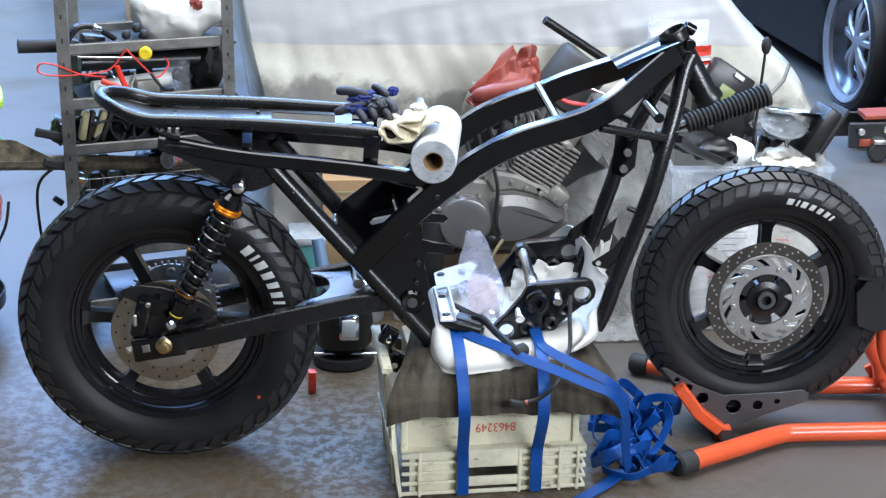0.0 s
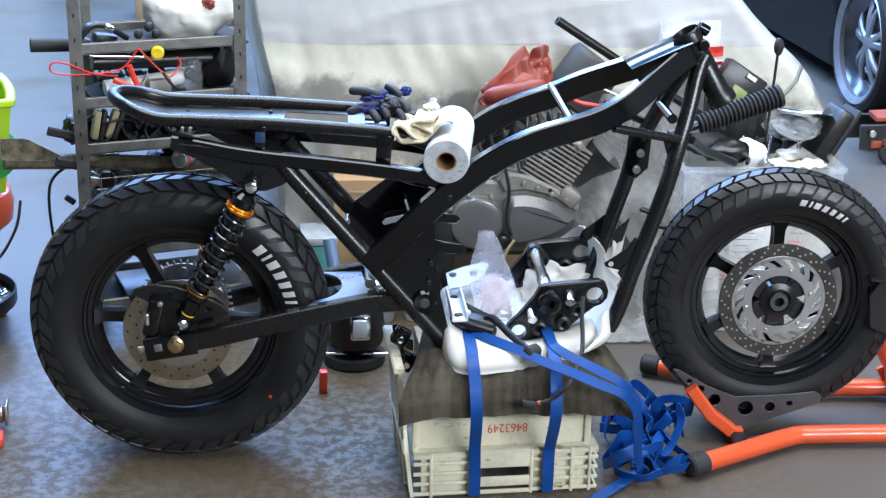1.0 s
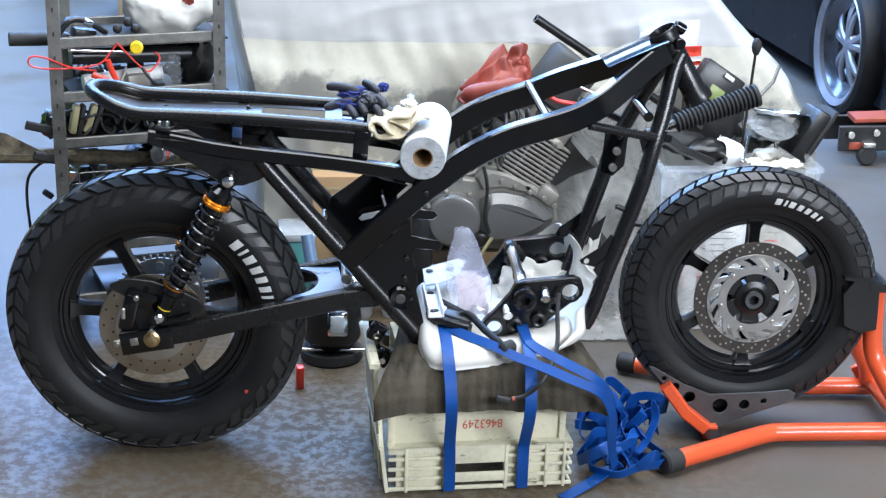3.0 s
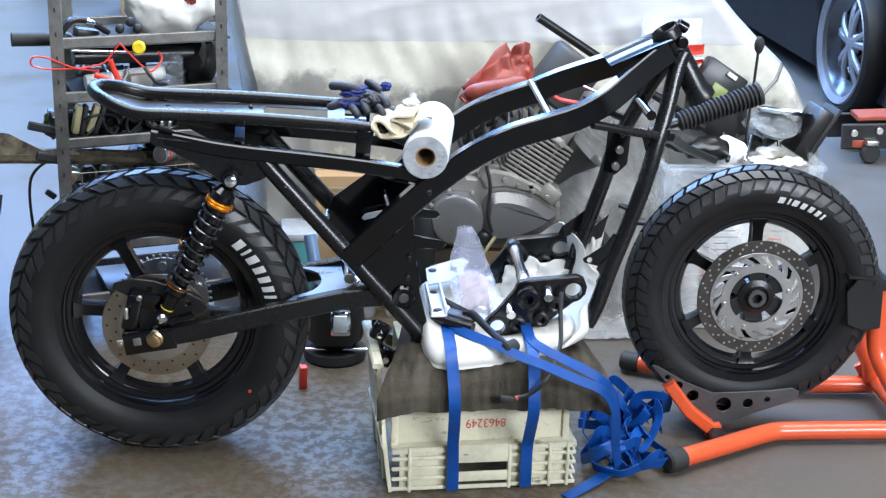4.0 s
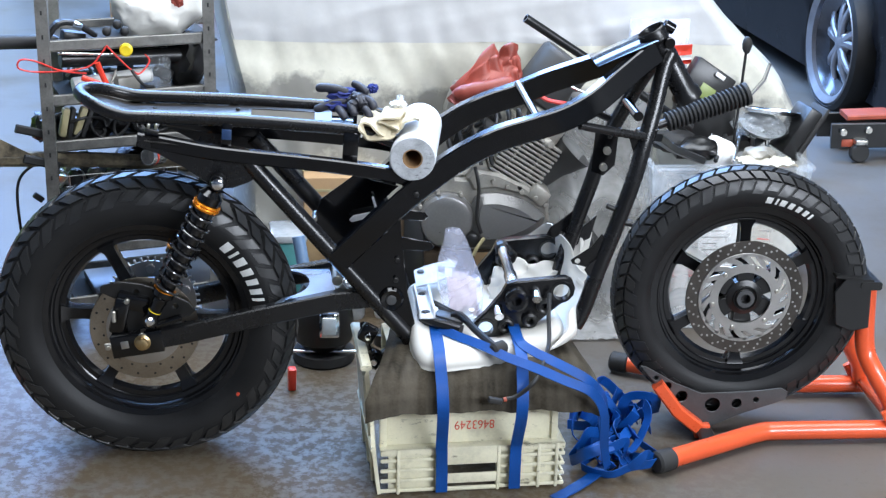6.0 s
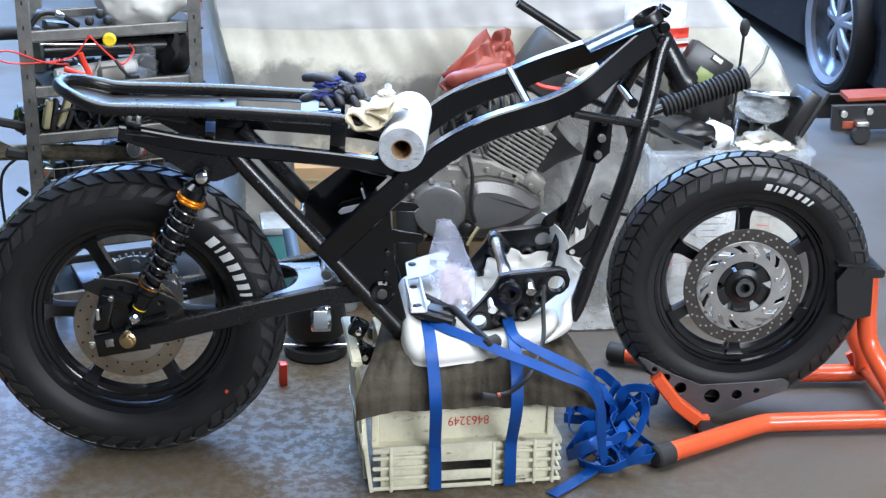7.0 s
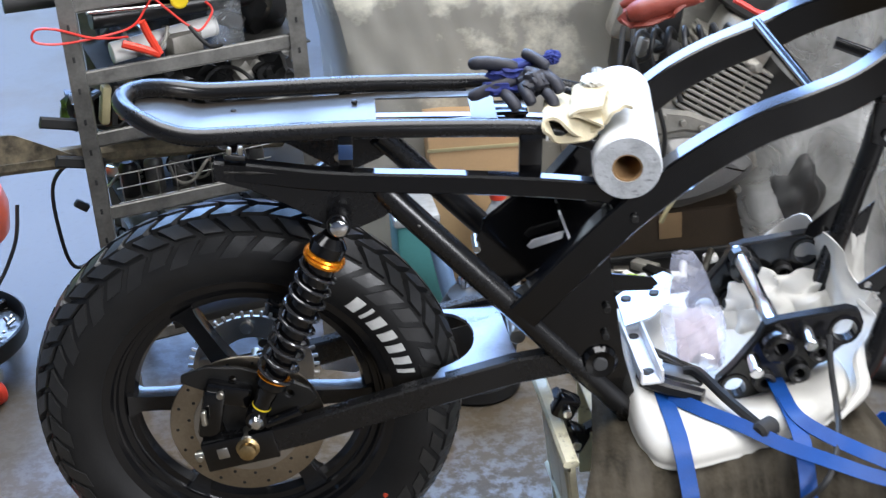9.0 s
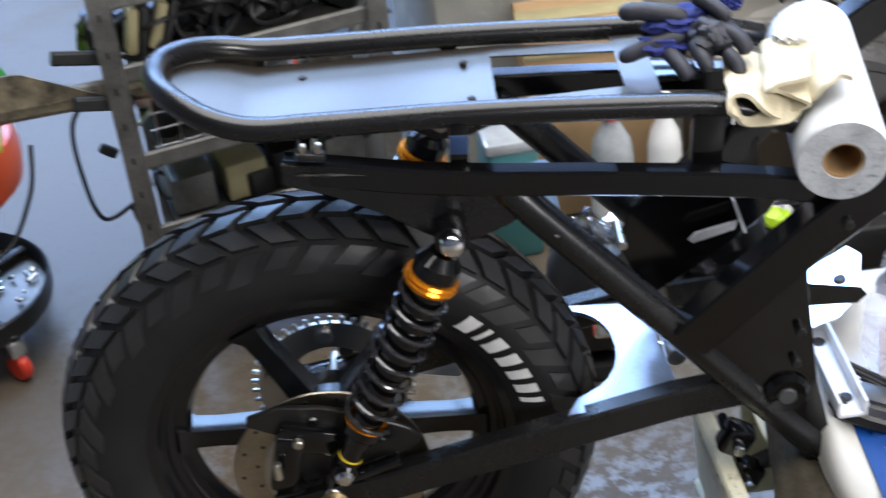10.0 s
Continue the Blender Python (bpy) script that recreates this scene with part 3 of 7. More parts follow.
def rim_body(c, bead, hw, spokes, first, hub, well):
    w = hw
    prof = [(bead + 0.004, -w), (bead + 0.006, -w + 0.004), (bead - 0.004, -w + 0.01), (bead - 0.014, -w + 0.02), (bead - 0.034, -w * 0.35), (bead - 0.034, w * 0.35),
            (bead - 0.014, w - 0.02), (bead - 0.004, w - 0.01), (bead + 0.006, w - 0.004), (bead + 0.004, w), (bead - 0.012, w - 0.004), (bead - 0.016, w * 0.72), (bead - 0.019, w * 0.7), (bead - 0.022, w * 0.5), (bead - 0.03, w * 0.46), (bead - 0.033, w * 0.32), (bead - 0.044, w * 0.3),
            (bead - 0.05, 0.0), (bead - 0.044, -w * 0.3), (bead - 0.033, -w * 0.32), (bead - 0.03, -w * 0.46), (bead - 0.022, -w * 0.5), (bead - 0.019, -w * 0.7), (bead - 0.016, -w * 0.72), (bead - 0.012, -w + 0.004)]
    bm = lathe(prof, ring_pose(c), 72, closed=True)
    lathe([(0.012, -hub), (0.03, -hub), (0.034, -hub + 0.006), (0.036, -0.02), (0.055, -0.012), (0.055, 0.012), (0.036, 0.02), (0.034, hub - 0.006), (0.03, hub), (0.012, hub)], ring_pose(c), 36, bm, closed=True)
    return bm


def spoke(c, bead, d):
    pts = [at_angle(c, d, r, 0) for r in (0.045, 0.09, 0.14, bead - 0.055, bead - 0.036)]
    return sweep(bmesh.new(), pts, [(-0.013, -0.016), (0.013, -0.016), (0.011, 0.0), (0.013, 0.016), (-0.013, 0.016), (-0.011, 0.0)], up=(0, 1, 0), scale=[1.25, 1.05, 0.95, 1.0, 1.5])


def disc_ring(c, y, r0, r1, t):
    return lathe([(r0, y - t / 2), (r1 - 0.001, y - t / 2), (r1, y), (r1 - 0.001, y + t / 2), (r0, y + t / 2)], ring_pose(c), 64, closed=True)


def drill_marks(c, y, rows, r, bm=None):
    bm = bm or bmesh.new()
    for radius, count, shift in rows:
        for k in range(count):
            p = at_angle(c, (k + shift) * 360 / count, radius, y)
            rod(p, p + V((0, 0.003, 0)), r, 8, bm, 0.0003)
    return bm


REAR, RR = (0.0, 0.0, 0.327), 0.332
motorcycle = thing("motorcycle", (0.3, 0, 0), "stripped motorcycle with gloss black custom frame resting on a crate", "motorcycle")
rear_wheel = part("rear_wheel", rim_body(REAR, 0.226, 0.05, 6, 117, 0.07, 0), "rim", motorcycle, "black six-spoke cast wheel")
for k in range(6):
    part("spoke", spoke(REAR, 0.226, 117 + 60 * k), "rim", rear_wheel)
part("tyre", tyre_body(REAR, RR, 0.066, 0.062, 0.226, 0.0085), "rubber", rear_wheel, "fat black dual-sport tyre")
def both_sides(rows):
    return [(-b, -a, shift, slant) for a, b, shift, slant in rows] + list(rows)


rows_rear = both_sides([(54, 79, 0.0, 1), (26, 50, 0.12, -1), (3, 22, 0.35, 1)])
part("tread", tread_blocks(REAR, RR, 0.066, 0.062, 46, rows_rear, 0.0085, 0.6, 0.79), "tread", rear_wheel, "chevron tread blocks")


def side_y(R, hw, hh):
    return lambda r: -hw * math.sqrt(max(0.0, 1 - ((r - (R - hh)) / hh) ** 2))


part("side_print", print_bars(REAR, 0.24, 0.267, side_y(RR, 0.066, 0.062), [(47.0, 43.0), (40.6, 39.2), (36.8, 33.0), (30.4, 27.0), (24.6, 21.6), (19.2, 16.4), (14.2, 12.8)]), "letter", rear_wheel, "white plain print bars")
part("paint_dot", rod((0.198, -0.0655, 0.158), (0.198, -0.0615, 0.158), 0.0055, 12), "red_dot", rear_wheel)
part("brake_disc", disc_ring(REAR, -0.083, 0.07, 0.119, 0.004), "disc", rear_wheel, "worn steel brake disc")
part("disc_carrier", lathe([(0.03, -0.088), (0.055, -0.09), (0.082, -0.087), (0.085, -0.08), (0.03, -0.07)], ring_pose(REAR), 48, closed=True), "carrier", rear_wheel)
part("drilling", drill_marks(REAR, -0.0854, [(0.108, 18, 0), (0.09, 18, 0.5)], 0.0028), "cable", rear_wheel)
teeth = lathe([(0.06, 0.078), (0.098, 0.078), (0.098, 0.084), (0.06, 0.084)], ring_pose(REAR), 84, closed=True)
for k in range(42):
    p = at_angle(REAR, k * 360 / 42, 0.101, 0.081)
    q = at_angle(REAR, k * 360 / 42, 0.107, 0.081)
    rod(p - (q - p), q, 0.0032, 6, teeth)
for k in range(5):
    p = at_angle(REAR, 20 + k * 72, 0.08, 0.07)
    rod(p, p + V((0, 0.02, 0)), 0.011, 12, teeth)
part("sprocket", teeth, "carrier", rear_wheel, "bare steel rear sprocket")


# ---- frame ----
def both(name, make, mat, label=""):
    """The same part on the near side and on the far side of the bike."""
    for s in (-1, 1):
        part(name, make(s), mat, motorcycle, label)


SPAR = [(0.425, 0.118, 0.5), (0.5, 0.126, 0.577), (0.567, 0.134, 0.645), (0.64, 0.142, 0.707), (0.7, 0.148, 0.748), (0.762, 0.148, 0.778), (0.83, 0.147, 0.799), (0.895, 0.138, 0.818), (0.955, 0.118, 0.846), (1.01, 0.085, 0.883), (1.055, 0.055, 0.912), (1.095, 0.028, 0.935)]
SPAR_FAR = [(x, y, z + 0.016 * math.exp(-((x - 0.92) / 0.07) ** 2)) for x, y, z in SPAR]
both("frame_spar", lambda s: bar(spline([(x, s * y, z) for x, y, z in (SPAR if s < 0 else SPAR_FAR)], 4), 0.036, 0.05, up=(-0.5, 0, 0.87), c=0.003), "frame", "curved rectangular main spar")
part("cross_tube", tube([(0.836, -0.14, 0.815), (0.828, 0.14, 0.824)], 0.0095), "frame", motorcycle)
part("cross_tube", tube([(1.062, -0.075, 0.805), (1.062, 0.075, 0.805)], 0.011), "frame", motorcycle)
head = lathe([(0.0275, 0.0), (0.029, -0.004), (0.031, -0.002), (0.032, 0.002), (0.032, 0.022), (0.0275, 0.028), (0.0265, 0.15), (0.032, 0.158), (0.032, 0.176), (0.02, 0.176), (0.0, 0.09), (0.026, 0.09)], axis_pose((1.093, 0, 0.975), (1.19, 0, 0.82)), 32, closed=True)
part("head_tube", head, "tubing", motorcycle, "open black steering head tube")
part("gusset", block((1.035, 0, 0.936), (0.14, 0.12, 0.004), (0, -24, 0), 0.001), "frame", motorcycle)
rod((1.128, -0.035, 0.955), (1.128, -0.02, 0.955), 0.012, 12, (lug := bmesh.new()))
rod((1.12, 0.0, 0.99), (1.142, 0.0, 0.978), 0.012, 12, lug)
part("lug", lug, "frame", motorcycle)
NEAR_TUBE = [(1.135, -0.018, 0.93), (1.119, -0.03, 0.896), (1.098, -0.06, 0.816), (1.076, -0.085, 0.745), (1.053, -0.1, 0.663), (1.022, -0.1, 0.561), (0.99, -0.1, 0.465), (0.962, -0.1, 0.372), (0.945, -0.1, 0.335)]
FAR_TUBE = [(1.135, 0.018, 0.93), (1.1, 0.04, 0.88), (1.065, 0.07, 0.8), (1.021, 0.09, 0.697), (1.001, 0.09, 0.62), (0.976, 0.09, 0.539), (0.951, 0.09, 0.456), (0.93, 0.09, 0.385), (0.92, 0.09, 0.34)]
for path in (NEAR_TUBE, FAR_TUBE):
    part("down_tube", tube(spline(path, 5), 0.0176, 16), "tubing", motorcycle)
part("brace", tube([(1.075, -0.09, 0.764), (1.03, -0.11, 0.776), (0.925, -0.142, 0.802)], 0.0095), "tubing", motorcycle)
part("brace", tube([(1.045, 0.08, 0.755), (0.945, 0.125, 0.79)], 0.0095), "tubing", motorcycle)
part("pin", rod((1.03, -0.104, 0.578), (1.058, -0.104, 0.574), 0.008, 12), "satin", motorcycle)
part("pin", rod((1.03, -0.1, 0.6), (1.0, -0.096, 0.612), 0.006, 12), "satin", motorcycle)
part("mount_plate", plate([(0.998, 0.735), (1.05, 0.73), (1.046, 0.655), (1.02, 0.63), (0.992, 0.64)], 0.07, 0.006), "frame", motorcycle)
part("hanger_tab", holed([(0.927, 0.489), (0.932, 0.481), (0.965, 0.472), (0.992, 0.468), (1.008, 0.53), (0.993, 0.55), (0.972, 0.52)], [(0.943, 0.487, 0.006)], -0.104, 0.005), "frame", motorcycle)
part("engine_hanger", plate([(0.985, 0.56), (0.965, 0.5), (0.917, 0.474), (0.9, 0.482), (0.908, 0.5)], 0.088, 0.005), "frame", motorcycle)
part("gusset", plate([(1.04, 0.77), (1.105, 0.78), (1.085, 0.715), (1.062, 0.7)], -0.088, 0.006), "frame", motorcycle)
for z in (0.69, 0.652):
    part("bolt", rod((1.022 + (z - 0.67) * 0.18, 0.06, z), (1.022 + (z - 0.67) * 0.18, 0.075, z), 0.009, 16), "zinc", motorcycle)
both("engine_tab", lambda s: plate([(1.018, 0.525), (1.0, 0.45), (0.985, 0.448), (0.966, 0.456), (0.958, 0.468), (0.966, 0.48)], s * 0.105 - 0.003, 0.006), "tubing")
both("stay_tube", lambda s: tube([(0.235, s * 0.1, 0.711), (0.262, s * 0.106, 0.68), (0.41, s * 0.112, 0.51), (0.585, s * 0.118, 0.309)], 0.019), "tubing", "round diagonal stay tube")
both("pivot_plate", lambda s: plate([(0.44, 0.5), (0.5, 0.558), (0.553, 0.612), (0.556, 0.56), (0.572, 0.42), (0.598, 0.31), (0.57, 0.305), (0.5, 0.41)], s * 0.118 - 0.006, 0.012), "frame", "flat black swingarm pivot plate")
both("mount_lug", lambda s: plate([(0.556, 0.545), (0.62, 0.532), (0.628, 0.522), (0.618, 0.512), (0.56, 0.515)], s * 0.105 - 0.003, 0.006), "frame")
pivot = rod((0.536, -0.136, 0.409), (0.536, 0.136, 0.409), 0.0112, 16)
part("pivot_bolt", pivot, "plate", motorcycle, "plated pivot bolt")
both("pivot_washer", lambda s: lathe([(0.0115, 0), (0.026, 0), (0.0275, 0.004), (0.022, 0.011), (0.0115, 0.009)], axis_pose((0.536, s * 0.1235, 0.409), (0.536, s * 0.2, 0.409)), 24, closed=True), "frame")
part("bottom_tube", tube([(0.575, -0.13, 0.315), (0.575, 0.13, 0.315)], 0.016), "tubing", motorcycle)
for x, z in ((0.487, 0.315), (0.5, 0.255)):
    part("footrest_lug", block((x, -0.09, z), (0.036, 0.03, 0.04), (0, 30, 0), 0.006), "frame", motorcycle)
    part("bolt", rod((x, -0.118, z), (x, -0.098, z), 0.0075, 12), "chrome", motorcycle)
part("footrest_bracket", bar([(0.475, -0.075, 0.33), (0.5, -0.075, 0.25), (0.56, -0.09, 0.29)], 0.012, 0.03, up=(0, 1, 0)), "frame", motorcycle)

# seat subframe
LOOP = [(0.55, -0.106, 0.75), (0.47, -0.097, 0.776), (0.35, -0.093, 0.787), (0.2, -0.092, 0.797), (0.05, -0.092, 0.802), (-0.018, -0.092, 0.805), (-0.06, -0.085, 0.816), (-0.095, -0.062, 0.828), (-0.118, -0.03, 0.835), (-0.124, 0, 0.837)]
LOOP += [(x, -y, z) for x, y, z in LOOP[-2::-1]]
part("seat_loop", tube(spline(LOOP, 5), 0.0135, 14), "tubing", motorcycle, "bent tubular seat loop")


def seat_pan(u, v):
    x = 0.235 - 0.345 * u
    half = 0.078 if x > -0.03 else 0.078 * math.sqrt(max(0.02, 1 - ((-0.03 - x) / 0.088) ** 2))
    return x, (v * 2 - 1) * half, 0.791 + 0.006 * (1 - u) * -1 + (max(0, -0.028 - x) * 0.36)


part("seat_pan", grid_sheet(seat_pan, 24, 8, 0.002), "pan", motorcycle, "bare sheet metal seat pan")
for y0, y1 in ((-0.078, -0.052), (0.052, 0.078)):
    part("pan_edge", grid_sheet(lambda u, v, a=y0, b=y1: (0.235 + 0.138 * u, (a + (b - a) * v) * (1 - 0.2 * u), 0.7855 - 0.004 * u), 6, 2, 0.002), "pan", motorcycle)
part("pan_strip", grid_sheet(lambda u, v: (0.372 + 0.036 * u, (v * 2 - 1) * 0.08, 0.781 - 0.001 * u), 3, 6, 0.002), "pan", motorcycle)
for x, y in ((0.032, -0.05), (0.027, 0.04), (0.205, 0.037), (0.209, -0.047)):
    part("pan_hole", rod((x, y, 0.7865), (x, y, 0.7925), 0.0045, 10), "cable", motorcycle)
part("pan_tail", block((0.43, 0.0, 0.775), (0.05, 0.05, 0.006), (0, 3, 0), 0.002), "frame", motorcycle)
RAIL = [(0.006, 0.765), (0.07, 0.754), (0.14, 0.741), (0.22, 0.731), (0.33, 0.721), (0.45, 0.708), (0.54, 0.694), (0.625, 0.672)]
both("seat_rail", lambda s: bar(spline([(x, s * (0.098 + 0.045 * x), z - 0.006) for x, z in RAIL], 3), 0.024, 0.03, c=0.003), "frame", "rectangular rail below the seat loop")
both("shock_plate", lambda s: plate([(0.006, 0.772), (0.07, 0.756), (0.15, 0.738), (0.25, 0.715), (0.268, 0.69), (0.235, 0.668), (0.2, 0.655), (0.165, 0.655), (0.14, 0.672), (0.1, 0.7), (0.05, 0.728), (0.006, 0.745)], s * 0.109 - 0.0025, 0.005), "tubing", "flat black shock mount plate")


def weld(path, r, seed):
    pts = spline(path, 14)
    return sweep(bmesh.new(), pts, circle(r, 6), scale=[0.75 + 0.15 * math.sin(k * 1.3 + seed) + 0.25 * wave(k * 0.4, seed) for k in range(len(pts))])


both("weld_bead", lambda s: weld([(0.02, s * 0.112, 0.757), (0.1, s * 0.112, 0.748), (0.16, s * 0.112, 0.733), (0.21, s * 0.112, 0.718), (0.25, s * 0.117, 0.69), (0.285, s * 0.124, 0.655)], 0.0028, s), "weld")
both("weld_bead", lambda s: weld([(0.562, s * 0.135, 0.68), (0.58, s * 0.14, 0.686), (0.6, s * 0.145, 0.69)], 0.003, s + 8), "weld")
both("seat_post", lambda s: block((0.448, s * 0.1, 0.745), (0.032, 0.02, 0.06), (0, 4, 0), 0.002), "frame")
both("seat_post", lambda s: block((0.19, s * 0.1, 0.765), (0.02, 0.012, 0.056), (0, 4, 0), 0.002), "frame")
part("tape", block((0.19, -0.107, 0.77), (0.02, 0.003, 0.022), (0, 4, 0), 0.001), "tape", motorcycle, "scrap of blue tape")
part("cable_tie", bar(spline([(0.469, -0.118, 0.785), (0.471, -0.12, 0.777), (0.47, -0.12, 0.768)], 4), 0.0035, 0.0015, up=(0, 1, 0), c=0.0003), "white", motorcycle, "loose white cable tie")
part("tail_clip", block((0.037, -0.112, 0.779), (0.03, 0.012, 0.008), (0, 12, 8), 0.002), "satin", motorcycle)
for x in (0.03, 0.046):
    part("bolt", rod((x, -0.114, 0.782), (x + 0.002, -0.116, 0.795), 0.0035, 10), "zinc", motorcycle)
for x, z in ((0.585, 0.655), (0.66, 0.704), (0.548, 0.5), (0.545, 0.455)):
    part("bolt", rod((x, -0.135 - (0.026 if x > 0.56 else 0), z), (x, -0.115 - (0.026 if x > 0.56 else 0), z), 0.006, 12), "satin", motorcycle)
part("cross_bar", bar([(0.03, -0.11, 0.758), (0.03, 0.11, 0.758)], 0.02, 0.02), "frame", motorcycle)
part("battery_tray", plate([(0.365, 0.542), (0.384, 0.588), (0.466, 0.649), (0.501, 0.633), (0.557, 0.62), (0.57, 0.6), (0.545, 0.56), (0.47, 0.5), (0.402, 0.455)], 0.02, 0.004), "frame", motorcycle, "black battery tray side")
part("tray_edge", bar([(0.384, 0.02, 0.588), (0.466, 0.02, 0.649)], 0.01, 0.005, up=(0, 0, 1)), "frame", motorcycle)
part("tray_rod", rod((0.37, 0.0, 0.548), (0.37, 0.05, 0.548), 0.006), "zinc", motorcycle)
part("side_bracket", plate([(0.446, 0.549), (0.452, 0.543), (0.5, 0.556), (0.506, 0.57), (0.455, 0.559)], -0.002, 0.003), "dull", motorcycle, "bare alloy bracket with a bolt hole")
part("side_bracket_stem", bar([(0.498, 0.0, 0.60), (0.512, 0.0, 0.555)], 0.004, 0.016, up=(0, 1, 0)), "dull", motorcycle)

# swingarm
both("swingarm_tube", lambda s: bar([(-0.066, s * 0.112, 0.304), (0.0, s * 0.112, 0.31), (0.08, s * 0.112, 0.325), (0.24, s * 0.11, 0.362), (0.41, s * 0.106, 0.398), (0.55, s * 0.098, 0.41)], 0.026, 0.042, c=0.003), "tubing", "black box-section swingarm tube")
both("axle_plate", lambda s: block((-0.012, s * 0.12, 0.306), (0.112, 0.014, 0.05), (0, -9, 0), 0.002), "frame")
axle_nut = lathe([(0.0, 0.0), (0.017, 0.0), (0.018, 0.003), (0.013, 0.006), (0.013, 0.016), (0.008, 0.018), (0.0, 0.018)], axis_pose((0.0, -0.127, 0.312), (0.0, -0.2, 0.312)), 18)
part("axle_nut", axle_nut, "brass", motorcycle, "yellowed axle nut and washer")
part("axle", rod((0, -0.13, 0.325), (0, 0.14, 0.325), 0.009), "zinc", motorcycle)
part("adjuster_mark", block((-0.038, -0.1285, 0.306), (0.017, 0.003, 0.017), (0, -9, 0), 0.001), "carrier", motorcycle)
part("adjuster_bolt", rod((-0.082, -0.122, 0.302), (-0.066, -0.122, 0.304), 0.005), "zinc", motorcycle)
arc = [(0.42, -0.108), (0.4, 0.108), (0.295, 0.112), (0.3, 0.09)]
arc += [(0.3 + 0.058 * math.cos(radians(a)), 0.004 + 0.084 * math.sin(radians(a))) for a in range(75, -76, -15)] + [(0.3, -0.085), (0.285, -0.112)]
bm = bmesh.new()
lo = [bm.verts.new((x, y, 0.394 + 0.06 * (x - 0.35))) for x, y in arc]
hi = [bm.verts.new((x, y, 0.4 + 0.06 * (x - 0.35))) for x, y in arc]
bm.faces.new(hi)
bm.faces.new(lo[::-1])
for k in range(len(arc)):
    bm.faces.new((lo[k], lo[(k + 1) % len(arc)], hi[(k + 1) % len(arc)], hi[k]))
# invented plate for the bright patch seen through the rear wheel
part("bright_patch_plate", plate([(0.1, 0.335), (0.185, 0.355), (0.2, 0.285), (0.16, 0.268), (0.105, 0.28)], 0.138, 0.003), "dull", motorcycle, "pale plate standing in for a bright patch behind the wheel")
part("swingarm_bridge", bm, "bridge", motorcycle, "glossy bridge plate cut round the tyre")
part("chain_roller", rod((0.42, -0.07, 0.43), (0.42, 0.07, 0.43), 0.012), "zinc", motorcycle)

# rear brake
part("caliper_bracket", holed([(-0.088, 0.43), (-0.05, 0.442), (0.0, 0.436), (0.05, 0.418), (0.1, 0.392), (0.112, 0.374), (0.1, 0.362), (0.06, 0.35), (0.03, 0.342), (0.02, 0.31), (-0.03, 0.305), (-0.04, 0.36), (-0.055, 0.4), (-0.09, 0.418)], [(0.07, 0.385, 0.006), (-0.012, 0.418, 0.005)], -0.101, 0.008), "satin", motorcycle, "black rear caliper bracket")
caliper = block((-0.048, -0.1, 0.368), (0.034, 0.04, 0.085), (0, 14, 0), 0.007)
block((-0.02, -0.104, 0.398), (0.07, 0.026, 0.036), (0, 16, 0), 0.007, caliper)
rod((0.03, -0.128, 0.352), (0.085, -0.126, 0.37), 0.008, 12, caliper)
part("brake_caliper", caliper, "frame", motorcycle, "black rear brake caliper")
part("bleed_nipple", rod((-0.058, -0.13, 0.36), (-0.058, -0.13, 0.385), 0.005), "zinc", motorcycle)
part("bolt", rod((-0.03, -0.128, 0.405), (-0.03, -0.118, 0.405), 0.006), "zinc", motorcycle)
part("bolt", rod((-0.075, -0.128, 0.298), (-0.075, -0.108, 0.298), 0.006), "zinc", motorcycle)


